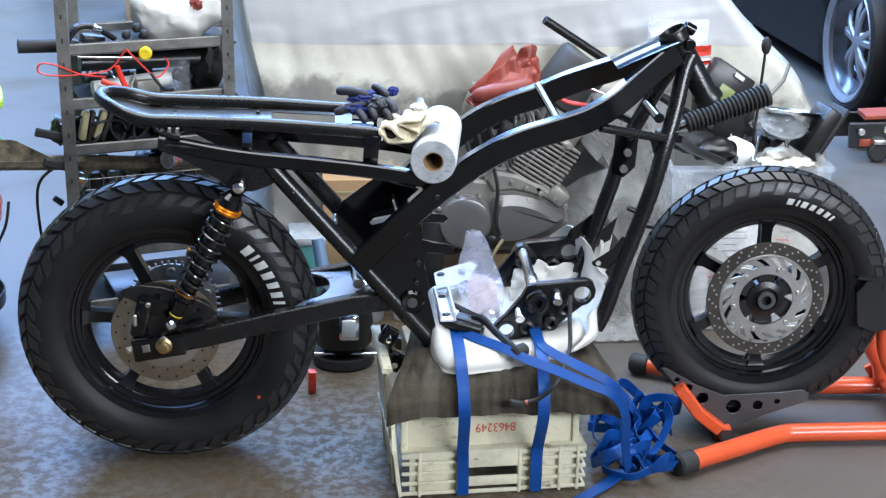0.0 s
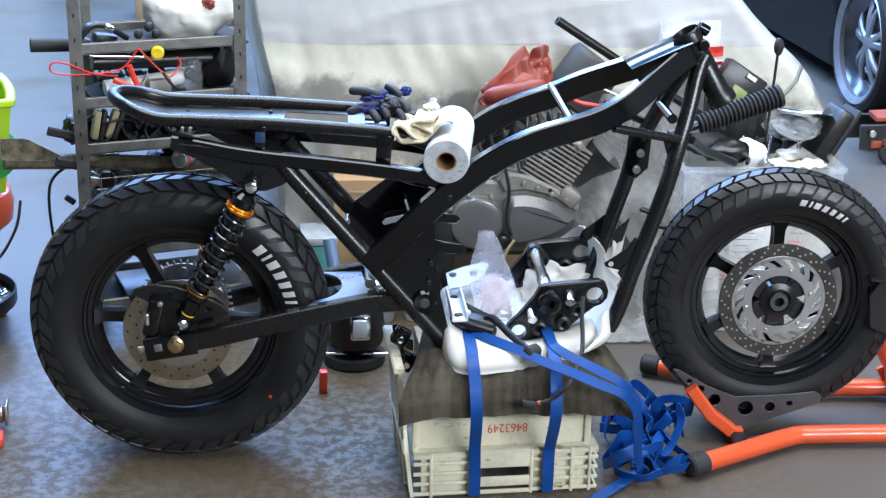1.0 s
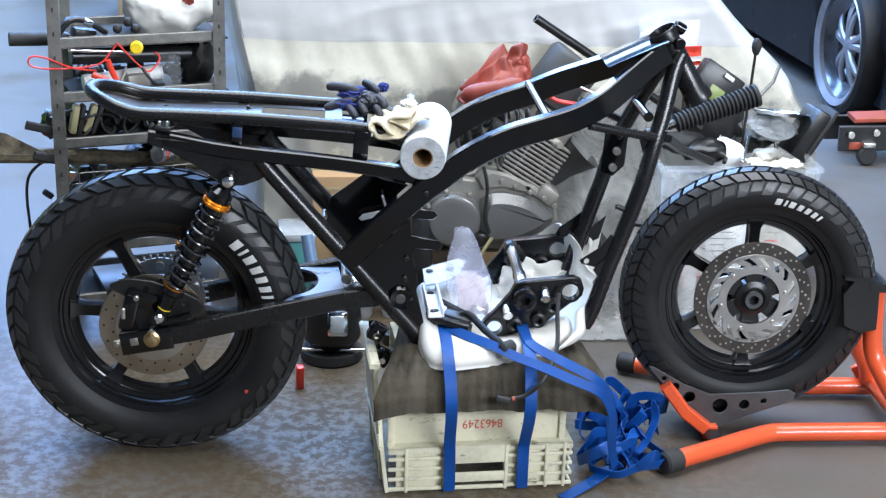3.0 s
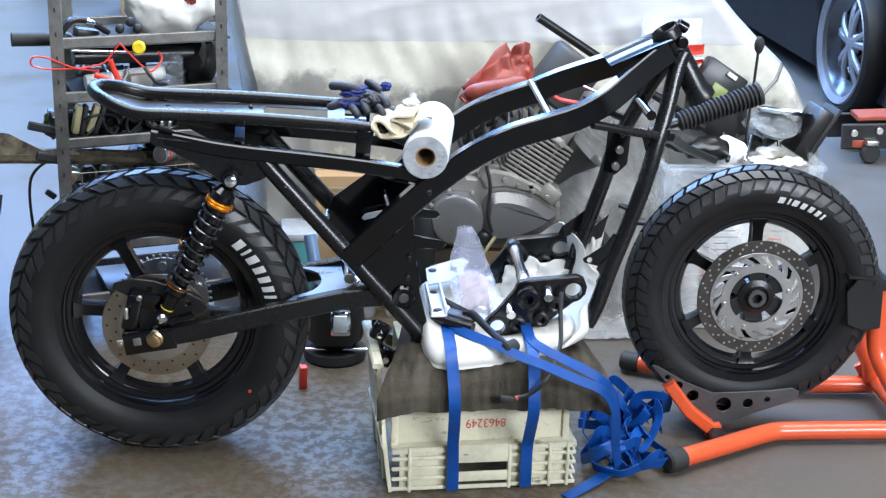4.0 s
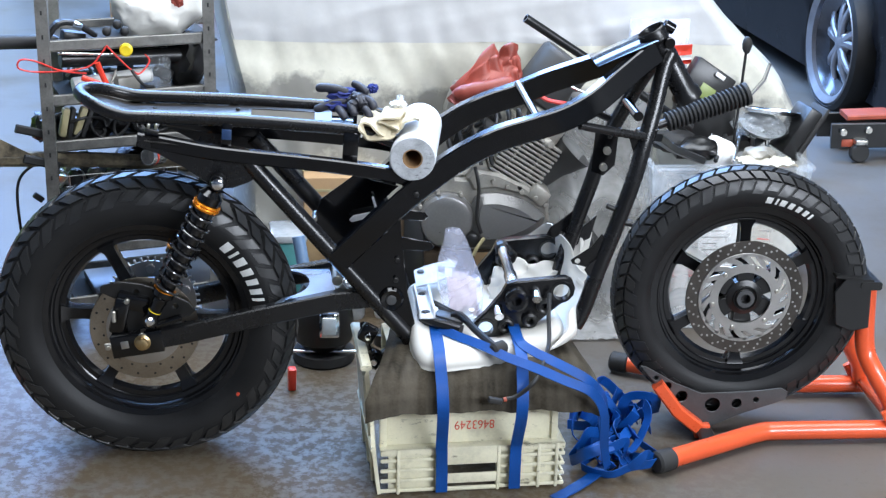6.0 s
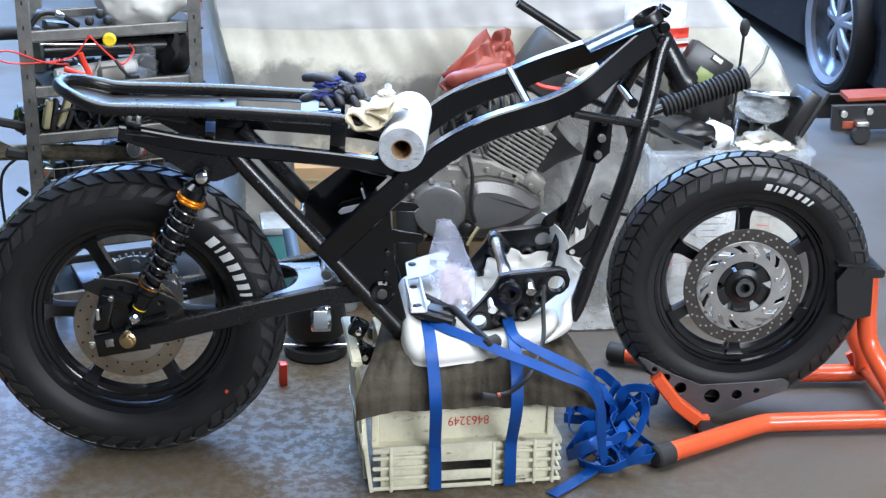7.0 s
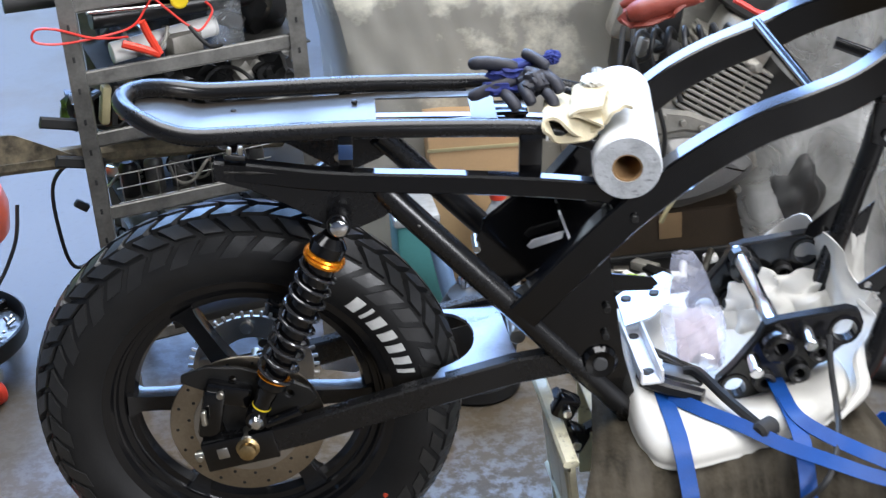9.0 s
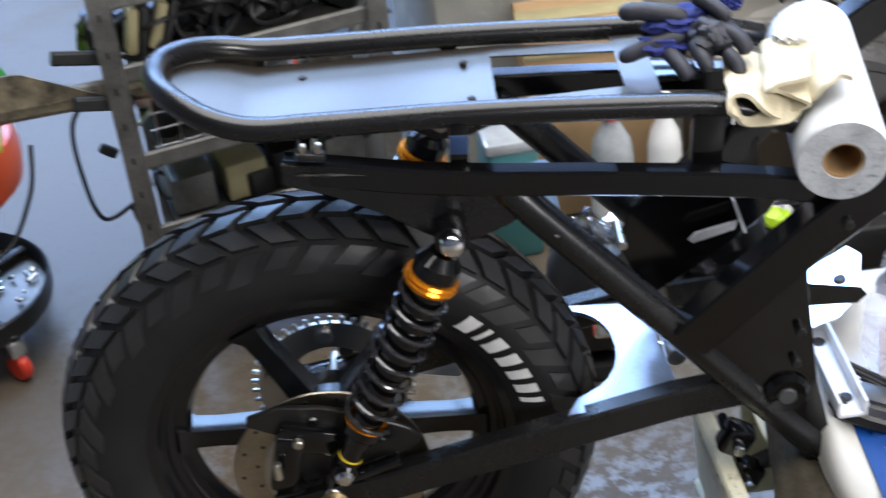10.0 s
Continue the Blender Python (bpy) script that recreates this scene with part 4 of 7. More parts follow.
def shock(s):
    y = s * 0.131
    top, low = V((0.172, y, 0.676)), V((0.02, y, 0.367))
    d = (low - top).normalized()
    L = (low - top).length
    body = lathe([(0, 0.02), (0.016, 0.022), (0.026, 0.034), (0.026, 0.05), (0.0225, 0.052), (0.0225, 0.19), (0.019, 0.194), (0.019, 0.268), (0.024, 0.27), (0.024, 0.282), (0.016, 0.29), (0.016, 0.3), (0.014, 0.306), (0.014, L - 0.01), (0, L - 0.008)], axis_pose(top, low), 24)
    lathe([(0.009, -0.013), (0.018, -0.013), (0.019, 0.0), (0.018, 0.013), (0.009, 0.013)], axis_pose(top, top + V((0, 1, 0))), 20, body, closed=True)
    lathe([(0.008, -0.012), (0.016, -0.012), (0.017, 0.0), (0.016, 0.012), (0.008, 0.012)], axis_pose(low, low + V((0, 1, 0))), 20, body, closed=True)
    sh = part("shock_absorber", body, "frame", motorcycle, "black coil shock with orange collars")
    side = d.cross(V((0, 1, 0))).normalized()
    coil = []
    for k in range(9 * 18 + 1):
        a = k / 18 * 2 * math.pi
        coil.append(top + d * (0.066 + 0.2 * k / 162) + (side * math.cos(a) + V((0, 1, 0)) * math.sin(a)) * 0.028)
    part("spring", tube(coil, 0.003, 8), "wire", sh, "gloss black coil spring")
    part("collar", lathe([(0.018, 0.052), (0.029, 0.052), (0.031, 0.055), (0.029, 0.058), (0.031, 0.061), (0.029, 0.066), (0.018, 0.068)], axis_pose(top, low), 28, closed=True), "orange", sh, "orange anodised preload collar")
    part("collar", lathe([(0.012, 0.267), (0.0255, 0.267), (0.026, 0.2685), (0.012, 0.2695)], axis_pose(top, low), 28, closed=True), "orange", sh, "orange anodised lower collar")
    part("adjuster", lathe([(0.01, 0.322), (0.0146, 0.322), (0.0146, 0.3245), (0.01, 0.325)], axis_pose(top, low), 20, closed=True), "yellow", sh, "yellow damping adjuster ring")
    part("nut", lathe([(0, 0.012), (0.014, 0.012), (0.015, 0.016), (0.012, 0.024), (0.007, 0.027), (0, 0.027)], axis_pose(top, top + V((0, s, 0))), 12), "chrome", sh, "chrome dome nut")
    part("nut", lathe([(0, 0.012), (0.011, 0.012), (0.011, 0.018), (0.007, 0.023), (0, 0.024)], axis_pose(low, low + V((0, s, 0))), 12), "chrome", sh, "chrome dome nut")


shock(-1)
shock(1)
both("shock_stud", lambda s: rod((0.172, s * 0.1, 0.676), (0.172, s * 0.13, 0.676), 0.008), "zinc")
both("shock_foot", lambda s: rod((0.02, s * 0.1, 0.36), (0.02, s * 0.13, 0.367), 0.011), "satin")

# ---- front wheel in its stand ----
FRONT, FR = (1.366, 0.1, 0.342), 0.304
front_wheel = thing("front_wheel", (1.366, 0.1, 0.045), "black six-spoke front wheel with brake disc in a stand", "wheel")
frim = part("rim", rim_body(FRONT, 0.216, 0.042, 6, 90, 0.05, 0), "rim", front_wheel, "black six-spoke cast rim")
for k in range(6):
    part("spoke", spoke(FRONT, 0.216, 90 + 60 * k), "rim", frim)
part("tyre", tyre_body(FRONT, FR, 0.052, 0.053, 0.216, 0.007), "rubber", front_wheel, "black front tyre")
part("tread", tread_blocks(FRONT, FR, 0.052, 0.053, 54, both_sides([(54, 82, 0.0, 1), (27, 51, 0.1, -1), (2, 24, 0.4, 1)]), 0.006, 0.4, 0.88), "tread", front_wheel, "shallow chevron tread")
part("side_print", print_bars(FRONT, 0.232, 0.247, side_y(FR, 0.052, 0.053), [(83.0, 79.6), (77.6, 76.4), (74.8, 71.6), (69.6, 66.8), (64.8, 62.2), (60.2, 57.8), (56.0, 54.8)]), "letter", front_wheel, "white plain print bars")
fy = -0.05
part("brake_disc", disc_ring(FRONT, fy, 0.108, 0.139, 0.004), "dark_disc", front_wheel, "drilled steel brake disc")
part("drilling", drill_marks(FRONT, fy - 0.0024, [(0.1325, 24, 0), (0.1245, 24, 0.3), (0.1165, 24, 0.6)], 0.0028), "carrier", front_wheel)
carrier = disc_ring(FRONT, fy - 0.003, 0.102, 0.11, 0.004)
lathe([(0.063, fy - 0.006), (0.083, fy - 0.006), (0.083, fy - 0.001), (0.063, fy - 0.001)], ring_pose(FRONT), 48, carrier, closed=True)
disc_carrier = part("disc_carrier", carrier, "carrier", front_wheel, "slotted alloy disc carrier")
for k in range(18):
    pts = [at_angle(FRONT, k * 20 + t * 17, 0.081 + 0.023 * t, fy - 0.003) for t in (0, 0.25, 0.5, 0.75, 1)]
    part("vane", bar(pts, 0.0125, 0.004, up=(0, 1, 0), c=0.001), "carrier", disc_carrier)
for k in range(6):
    p = at_angle(FRONT, 12 + 60 * k, 0.076, fy - 0.009)
    part("bolt", rod(p, p + V((0, 0.01, 0)), 0.0055, 12), "zinc", front_wheel)
hubm = lathe([(0.011, -0.062), (0.02, -0.062), (0.024, -0.056), (0.028, -0.06), (0.03, -0.056), (0.042, -0.05), (0.045, -0.03), (0.036, -0.02), (0.011, -0.02)], ring_pose(FRONT), 36, closed=True)
star = []
for k in range(6):
    for off, rad in ((-20, 0.066), (0, 0.068), (20, 0.066), (27, 0.04), (33, 0.04)):
        p = at_angle(FRONT, 90 + 60 * k + off, rad, 0)
        star.append((p.x, p.z))
part("hub_star", plate(star, FRONT[1] + fy + 0.004, 0.02), "satin", front_wheel, "black cast hub star")
part("hub", hubm, "satin", front_wheel, "black hub with open bearing")
part("bearing", lathe([(0.012, -0.064), (0.021, -0.064), (0.021, -0.06), (0.012, -0.06)], ring_pose(FRONT), 30, closed=True), "plate", front_wheel)
p = at_angle(FRONT, 262, 0.168, -0.01)
part("valve", rod(p, p + V((0, -0.03, 0.03)), 0.004), "zinc", front_wheel)

stand = thing("wheel_stand", (1.4, 0.1, 0), "orange-red tubular front wheel stand on the floor", "wheel stand")
near_leg = spline([(1.15, -0.165, 0.03), (1.28, -0.095, 0.03), (1.405, -0.028, 0.03), (1.46, -0.018, 0.03), (1.6, -0.016, 0.03), (1.76, -0.014, 0.03)], 5)
far_leg = [V((p.x, 0.2 - p.y + 0.03, p.z)) for p in near_leg]
for leg in (near_leg, far_leg):
    part("base_tube", tube(leg, 0.022, 18), "stand", stand, "bent orange-red base tube")
    a, b = leg[0], (leg[0] - leg[1]).normalized()
    part("end_cap", rod(a - b * 0.03, a + b * 0.02, 0.026, 18, bevel=0.005), "cap", stand, "black rubber end cap")
part("cross_bar", bar([(1.285, -0.07, 0.022), (1.285, 0.29, 0.022)], 0.04, 0.012), "satin", stand)
part("cross_arm", bar([(1.17, 0.022, 0.135), (1.22, 0.014, 0.07), (1.272, 0.006, 0.03)], 0.03, 0.034, up=(0, 1, 0)), "stand", stand)
hoop = spline([(1.74, -0.01, 0.05), (1.725, 0.0, 0.1), (1.69, 0.02, 0.16), (1.668, 0.05, 0.22), (1.66, 0.06, 0.37)], 6)
part("upright", tube(hoop, 0.023, 16), "stand", stand, "curved orange-red upright")
part("upright", tube([V((p.x, 0.22 - p.y, p.z)) for p in hoop], 0.023, 16), "stand", stand)
part("top_bar", bar([(1.66, 0.03, 0.375), (1.66, 0.2, 0.375)], 0.05, 0.02), "satin", stand)
part("back_bar", tube([(1.745, 0.0, 0.05), (1.745, 0.23, 0.05)], 0.02), "stand", stand)
for y in (-0.03, 0.25):
    part("clamp_plate", block((1.73, y, 0.055), (0.035, 0.014, 0.075), (0, -30, 0), 0.003), "stand", stand)
    part("bolt", rod((1.735, y - 0.02, 0.06), (1.735, y - 0.004, 0.06), 0.009, 12), "zinc", stand)
CR = [(1.128, 0.178), (1.142, 0.176), (1.215, 0.133), (1.28, 0.106), (1.34, 0.108), (1.42, 0.112), (1.47, 0.118), (1.488, 0.108), (1.484, 0.088), (1.38, 0.052), (1.288, 0.012), (1.276, 0.012), (1.2, 0.092)]
HOLES = [(1.168, 0.147, 0.006), (1.196, 0.126, 0.01), (1.232, 0.099, 0.014), (1.308, 0.076, 0.018), (1.366, 0.079, 0.012), (1.412, 0.088, 0.007)]
for y in (0.03, 0.164):
    part("cradle_side", holed(CR, HOLES, y, 0.005, 0.001), "plate", stand, "grey drilled cradle side plate")
part("cradle_floor", grid_sheet(lambda u, v: (1.135 + 0.145 * u, 0.033 + 0.134 * v, 0.166 - 0.143 * u), 4, 2, 0.006), "satin", stand)
part("cradle_floor", grid_sheet(lambda u, v: (1.29 + 0.19 * u, 0.033 + 0.134 * v, 0.02 + 0.072 * u), 4, 2, 0.006), "satin", stand)
part("hinge_lug", block((1.283, 0.015, 0.018), (0.036, 0.022, 0.034), (0, 0, 0), 0.003), "stand", stand)
part("bolt", rod((1.283, -0.008, 0.018), (1.283, 0.006, 0.018), 0.009, 12), "zinc", stand)
part("stop_plate", plate([(1.6, 0.395), (1.66, 0.385), (1.665, 0.27), (1.625, 0.262), (1.585, 0.28), (1.575, 0.36)], 0.032, 0.006), "satin", stand, "black wheel stop side plate")
part("stop_plate", plate([(1.6, 0.395), (1.66, 0.385), (1.665, 0.27), (1.625, 0.262), (1.585, 0.28), (1.575, 0.36)], 0.162, 0.006), "satin", stand)
part("stop_top", grid_sheet(lambda u, v: (1.575 + 0.09 * u, 0.032 + 0.136 * v, 0.398 - 0.012 * u), 2, 2, 0.006), "satin", stand)

# ---- crate and what lies on it ----
CO, CA = V((0.512, -0.252, 0.0)), radians(4.5)
CX, CY = V((math.cos(CA), math.sin(CA), 0)), V((-math.sin(CA), math.cos(CA), 0))


def cq(u, v, w):
    return CO + CX * u + CY * v + V((0, 0, w))


def cbox(u0, u1, v0, v1, w0, w1, bevel=0.003, bm=None):
    c = cq((u0 + u1) / 2, (v0 + v1) / 2, (w0 + w1) / 2)
    return block(c, (u1 - u0, v1 - v0, w1 - w0), (0, 0, 4.5), bevel, bm)


CW, CD, CH = 0.408, 0.31, 0.285
crate = thing("plastic_crate", CO + V((0.2, 0.15, 0)), "upturned cream plastic crate with dirty ribs on the floor", "crate")
part("wall", cbox(0.0, CW - 0.014, 0.026, 0.032, 0.1, CH), "crate", crate)
part("wall", cbox(0.03, CW - 0.03, CD - 0.034, CD - 0.028, 0.104, CH), "crate", crate)
part("wall", grid_sheet(lambda u, v: cq(-0.004 - 0.02 * v + 0.002 * wave(u * 4, v * 4, 3), 0.06 + (CD - 0.06) * u, 0.004 + 0.27 * v), 12, 12, 0.008), "crate", crate, "dirty cream end wall")
part("wall", grid_sheet(lambda u, v: cq(-0.002 - 0.014 * v, 0.002 + 0.06 * u, (0.11 + 0.095 * u) * v + 0.002), 6, 8, 0.008), "crate", crate)
part("wall_panel", grid_sheet(lambda u, v: cq(-0.0185 - 0.008 * v, 0.1 + 0.17 * u, 0.13 + 0.11 * v), 4, 4, 0.006), "crate", crate)
part("inner_wall", cbox(0.018, 0.122, 0.011, 0.015, 0.0, 0.1), "crate", crate)
part("inner_wall", cbox(0.255, CW - 0.018, 0.011, 0.015, 0.0, 0.1), "crate", crate)
part("inner_wall", cbox(CW - 0.024, CW - 0.02, 0.024, CD, 0.0, 0.1), "crate", crate)
part("wall", cbox(CW - 0.036, CW - 0.03, 0.03, CD - 0.03, 0.104, CH), "crate", crate)
part("base", cbox(0.03, CW - 0.03, 0.03, CD - 0.03, CH, CH + 0.006), "crate", crate)
part("ledge", cbox(0.0, CW, 0.0, 0.04, 0.1, 0.108), "crate", crate)
part("ledge", cbox(CW - 0.04, CW, 0.04, CD, 0.1, 0.108), "crate", crate)
for w in (0.004, 0.028, 0.052, 0.076, 0.092):
    hgt = 0.009 if w < 0.09 else 0.016
    part("slat", cbox(0.0, 0.125, 0.0, 0.007, w, w + hgt), "crate", crate)
    part("slat", cbox(0.255, CW, 0.0, 0.007, w, w + hgt), "crate", crate)
    part("slat", cbox(CW - 0.007, CW, 0.01, CD, w, w + hgt), "crate", crate)
part("band", cbox(0.12, 0.26, 0.0, 0.006, 0.065, 0.108), "crate", crate)
part("band", cbox(0.12, 0.26, 0.0, 0.006, 0.02, 0.044), "crate", crate)
part("slat", cbox(0.12, 0.26, 0.0, 0.007, 0.002, 0.012), "crate", crate)
for u in (0.035, 0.12, 0.255, 0.345, 0.385):
    part("rib", cbox(u, u + 0.008, -0.002, 0.006, 0.0, 0.108), "crate", crate)
for v in (0.04, 0.16, 0.26):
    part("rib", bar([cq(-0.01, max(v, 0.066), 0.004), cq(-0.0285, max(v, 0.066), 0.262)], 0.012, 0.006, up=tuple(CX)), "crate", crate)
part("side_lip", bar([cq(-0.026, 0.06, 0.276), cq(-0.026, CD, 0.276)], 0.024, 0.012), "crate", crate)
part("side_lip", bar([cq(-0.016, 0.0, 0.11), cq(-0.016, CD, 0.11)], 0.012, 0.01), "crate", crate)
for u in (0.0, CW - 0.03):
    part("corner", cbox(u, u + 0.015, 0.018, 0.032, 0.1, CH), "crate", crate)

num = bpy.data.curves.new("serial_print", "FONT")
num.body, num.size, num.align_x, num.align_y = "8463249", 0.0285, "CENTER", "CENTER"
tmp = bpy.data.objects.new("serial_print", num)
scene.collection.objects.link(tmp)
bpy.context.view_layer.update()
me = bpy.data.meshes.new_from_object(tmp.evaluated_get(bpy.context.evaluated_depsgraph_get()))
bpy.data.objects.remove(tmp)
me.transform(Matrix.Translation(cq(0.208, 0.0252, 0.149)) @ pose(0, 0, 0, 90, 0, 4.5) @ pose(0, 0, 0, 0, 0, 180) @ Matrix.Diagonal((0.9, 1.05, 1, 1)))
me.materials.clear()
me.materials.append(M["print"])
ob = new("serial_print", me)
ob.parent, ob.matrix_parent_inverse = crate, Matrix.Translation(-crate.location)
tagged(ob, "red upside-down stamped number")


def carpet(u, v):
    prof = [(0.05, 0.298), (-0.05, 0.298), (-0.15, 0.299), (-0.22, 0.299), (-0.258, 0.29), (-0.283, 0.27), (-0.297, 0.246), (-0.3, 0.212)]
    k = v * (len(prof) - 1)
    i = min(int(k), len(prof) - 2)
    y = prof[i][0] + (prof[i + 1][0] - prof[i][0]) * (k - i)
    z = prof[i][1] + (prof[i + 1][1] - prof[i][1]) * (k - i)
    x0, x1 = 0.478 + 0.07 * max(0.0, 1 - 1.25 * v), 0.94 + 0.055 * v
    x = x0 + (x1 - x0) * u
    edge = max(0.0, 0.1 - u) / 0.1
    z -= 0.012 * edge ** 2
    z -= max(0, u - 0.9) * 0.35 * (1 - 0.6 * v)
    rib = 0.0013 * math.sin(u * 118 + 2 * wave(u * 3, v * 2, 9))
    out = max(0.0, v - 0.5) * 2
    return x, y - rib * out + 0.007 * wave(x, y, z, 12) * out + CX.y * (x - 0.51), z + rib * (1 - out) + 0.006 * math.sin(u * 3.1) * out + 0.006 * wave(u * 9, 0, 4) * out - 0.01 * u * out


single("carpet_mat", grid_sheet(carpet, 110, 36, 0.01), "carpet", "grey-brown felt carpet draped over the crate", "carpet")


def moulded(u, v):
    """A moulded tray upside down: domed top, broad rounded shoulder, short skirt with a lip, raised lobes at its ends."""
    a = 2 * math.pi * u
    c, s = math.cos(a), math.sin(a)
    n = 2 / 4.6
    ex, ey = math.copysign(abs(c) ** n, c), math.copysign(abs(s) ** n, s)
    if v < 0.5:
        r, drop = 0.8 * v / 0.5, 0.0
    elif v < 0.86:
        k = (v - 0.5) / 0.36
        r, drop = 0.8 + 0.185 * math.sin(k * math.pi / 2), 0.026 * (1 - math.cos(k * math.pi / 2))
    else:
        k = (v - 0.86) / 0.14
        r, drop = 0.985 + 0.02 * max(0, k - 0.5), 0.026 + 0.011 * k
    x = 0.752 + 0.176 * ex * r
    y = -0.032 + 0.212 * ey * r
    if ey < 0:
        y += 0.056 * (ex + 0.25) * -ey * r
    z = 0.332 + 0.032 * (y + 0.25) + 0.12 * max(0, y - 0.05) - drop
    swell = 0.02 * math.exp(-((x - 0.9) / 0.03) ** 2) * max(0, min(1, (0.05 - y) / 0.15))
    lobe = 0.045 * math.exp(-((x - 0.588) / 0.018) ** 2) * math.exp(-((y + 0.02) / 0.11) ** 2)
    z -= 0.036 * math.exp(-((x - 0.755) / 0.06) ** 2 - ((y + 0.06) / 0.1) ** 2)
    return x, y + 0.01 * (x - 0.75), z + swell + lobe + 0.003 * wave(x, y, 1, 14)


pad = thing("white_fairing", (0.74, -0.05, 0.31), "white moulded plastic panel lying on the carpet", "fairing")
part("panel", grid_sheet(moulded, 96, 30, 0.0035), "foam", pad)
for x, y in ((0.62, -0.2), (0.9, -0.02), (0.6, 0.12)):
    part("fixing_hole", rod((x, y, 0.3), (x, y, 0.3325 + 0.032 * (y + 0.25)), 0.005, 12), "cable", pad)


def between(low, high, wobble, seed, steps=6):
    """A sheet between two edges; with one step between points it keeps sharp corners."""
    a, b = ([V(p) for p in low], [V(p) for p in high]) if steps == 1 else (spline(low, steps), spline(high, steps))

    def f(u, v):
        k = u * (len(a) - 1)
        i = min(int(k), len(a) - 2)
        p = (a[i].lerp(a[i + 1], k - i)).lerp(b[i].lerp(b[i + 1], k - i), v)
        return p + V((wave(u * 6, v * 4, seed), wave(u * 6, v * 4, seed + 5), wave(u * 5, v * 5, seed + 9))) * wobble
    return f


curl = between([(0.8, 0.17, 0.355), (0.85, 0.175, 0.345), (0.91, 0.165, 0.338), (0.94, 0.1, 0.336), (0.935, 0.03, 0.334), (0.92, -0.02, 0.332)],
               [(0.82, 0.19, 0.4), (0.868, 0.18, 0.448), (0.915, 0.15, 0.496), (0.94, 0.06, 0.486), (0.955, 0.045, 0.448), (0.985, 0.0, 0.416)], 0.009, 2, 1)
single("packing_foam", grid_sheet(curl, 24, 12, 0.003), "foam", "crumpled white packing foam standing up behind the yokes", "packing foam")
wing = between([(0.935, 0.06, 0.34), (0.965, 0.055, 0.34), (0.985, 0.05, 0.345)], [(0.958, 0.125, 0.48), (0.985, 0.12, 0.5), (1.008, 0.11, 0.492)], 0.008, 12, 1)
single("packing_foam", grid_sheet(wing, 14, 12, 0.003), "foam", "white packing foam standing up between the down tubes", "packing foam")
EAR = [(0.87, -0.2, 0.318), (0.902, -0.165, 0.327), (0.9, -0.1, 0.335), (0.9, -0.03, 0.337)]
EAR_TOP = [(0.884, -0.205, 0.325), (0.927, -0.165, 0.352), (0.938, -0.11, 0.376), (0.985, -0.055, 0.398), (0.966, -0.02, 0.42)]
ear_low, ear_top = spline(EAR, 8), spline(EAR_TOP, 6)


def rolled_ear(u, v):
    """The panel's end turned up, hollow inside and rolled over at its rim."""
    p = ear_low[round(u * 24)].lerp(ear_top[round(u * 24)], min(1.0, v * 1.15))
    bow = math.sin(math.pi * min(1.0, v * 1.1)) * math.sin(math.pi * min(1.0, u * 1.3))
    over = max(0.0, v - 0.8) / 0.2
    return p + V((0.022 * bow - 0.012 * over, 0.01 * bow, -0.008 * bow - 0.006 * over * over))


part("turned_up_end", grid_sheet(rolled_ear, 24, 12, 0.0035), "foam", pad, "end of the panel curling upward")

tuft = between([(0.765, 0.06, 0.335), (0.82, 0.03, 0.328), (0.88, 0.02, 0.328), (0.95, 0.03, 0.335)],
               [(0.785, 0.1, 0.4), (0.835, 0.098, 0.418), (0.89, 0.095, 0.41), (0.955, 0.09, 0.425)], 0.016, 17)
single("packing_foam", grid_sheet(tuft, 40, 20, 0.003), "foam", "crumpled white packing foam stuffed between the yokes", "packing foam")

# steering yokes
yokes = thing("steering_yokes", (0.83, 0.03, 0.33), "pair of black steering yokes on their chromed stem", "triple clamp")
YOKE = [(0.79, 0.434), (0.812, 0.44), (0.918, 0.45), (0.934, 0.443), (0.941, 0.424), (0.938, 0.406), (0.91, 0.386), (0.877, 0.358), (0.855, 0.338), (0.8, 0.316), (0.76, 0.306), (0.728, 0.31), (0.716, 0.324), (0.72, 0.343), (0.745, 0.368), (0.778, 0.41)]


def yoke(y, lift, dowels):
    out = [(x, z + lift) for x, z in YOKE]
    ring = [(0.911, 0.416 + lift, 0.0185), (0.746, 0.331 + lift, 0.0165), (0.808, 0.4 + lift, 0.012)]
    part("yoke", holed(out, ring, y - 0.008, 0.022, 0.003), "yoke", yokes, "black cast fork yoke")
    part("stem_collar", lathe([(0.0, -0.004), (0.011, -0.004), (0.011, -0.022), (0.02, -0.024), (0.026, -0.02), (0.027, 0.0), (0.0, 0.0)], axis_pose((0.81, y - 0.006, 0.402 + lift), (0.81, 1, 0.402 + lift)), 28), "yoke", yokes, "black collar round the stem")
    for x, z, rr in ((0.911, 0.416, 0.0185), (0.746, 0.331, 0.0165)):
        part("clamp_ring", lathe([(rr, -0.002), (rr + 0.006, -0.003), (rr + 0.007, 0.003), (rr, 0.004)], axis_pose((x, y - 0.008, z + lift), (x, 1, z + lift)), 28, closed=True), "yoke", yokes, "turned rim of the fork clamp")
    for x, z in ((0.842, 0.352), (0.873, 0.385), (0.79, 0.34)):
        part("boss", lathe([(0.008, -0.014), (0.012, -0.016), (0.017, -0.014), (0.018, 0.0), (0.018, 0.012), (0.008, 0.012)], axis_pose((x, y - 0.006, z + lift), (x, 1, z + lift)), 20, closed=True), "satin", yokes)
    for x, z in dowels:
        part("dowel", rod((x, y - 0.04, z + lift - 0.008), (x, y - 0.006, z + lift), 0.0105), "bright", yokes, "bright alloy dowel")


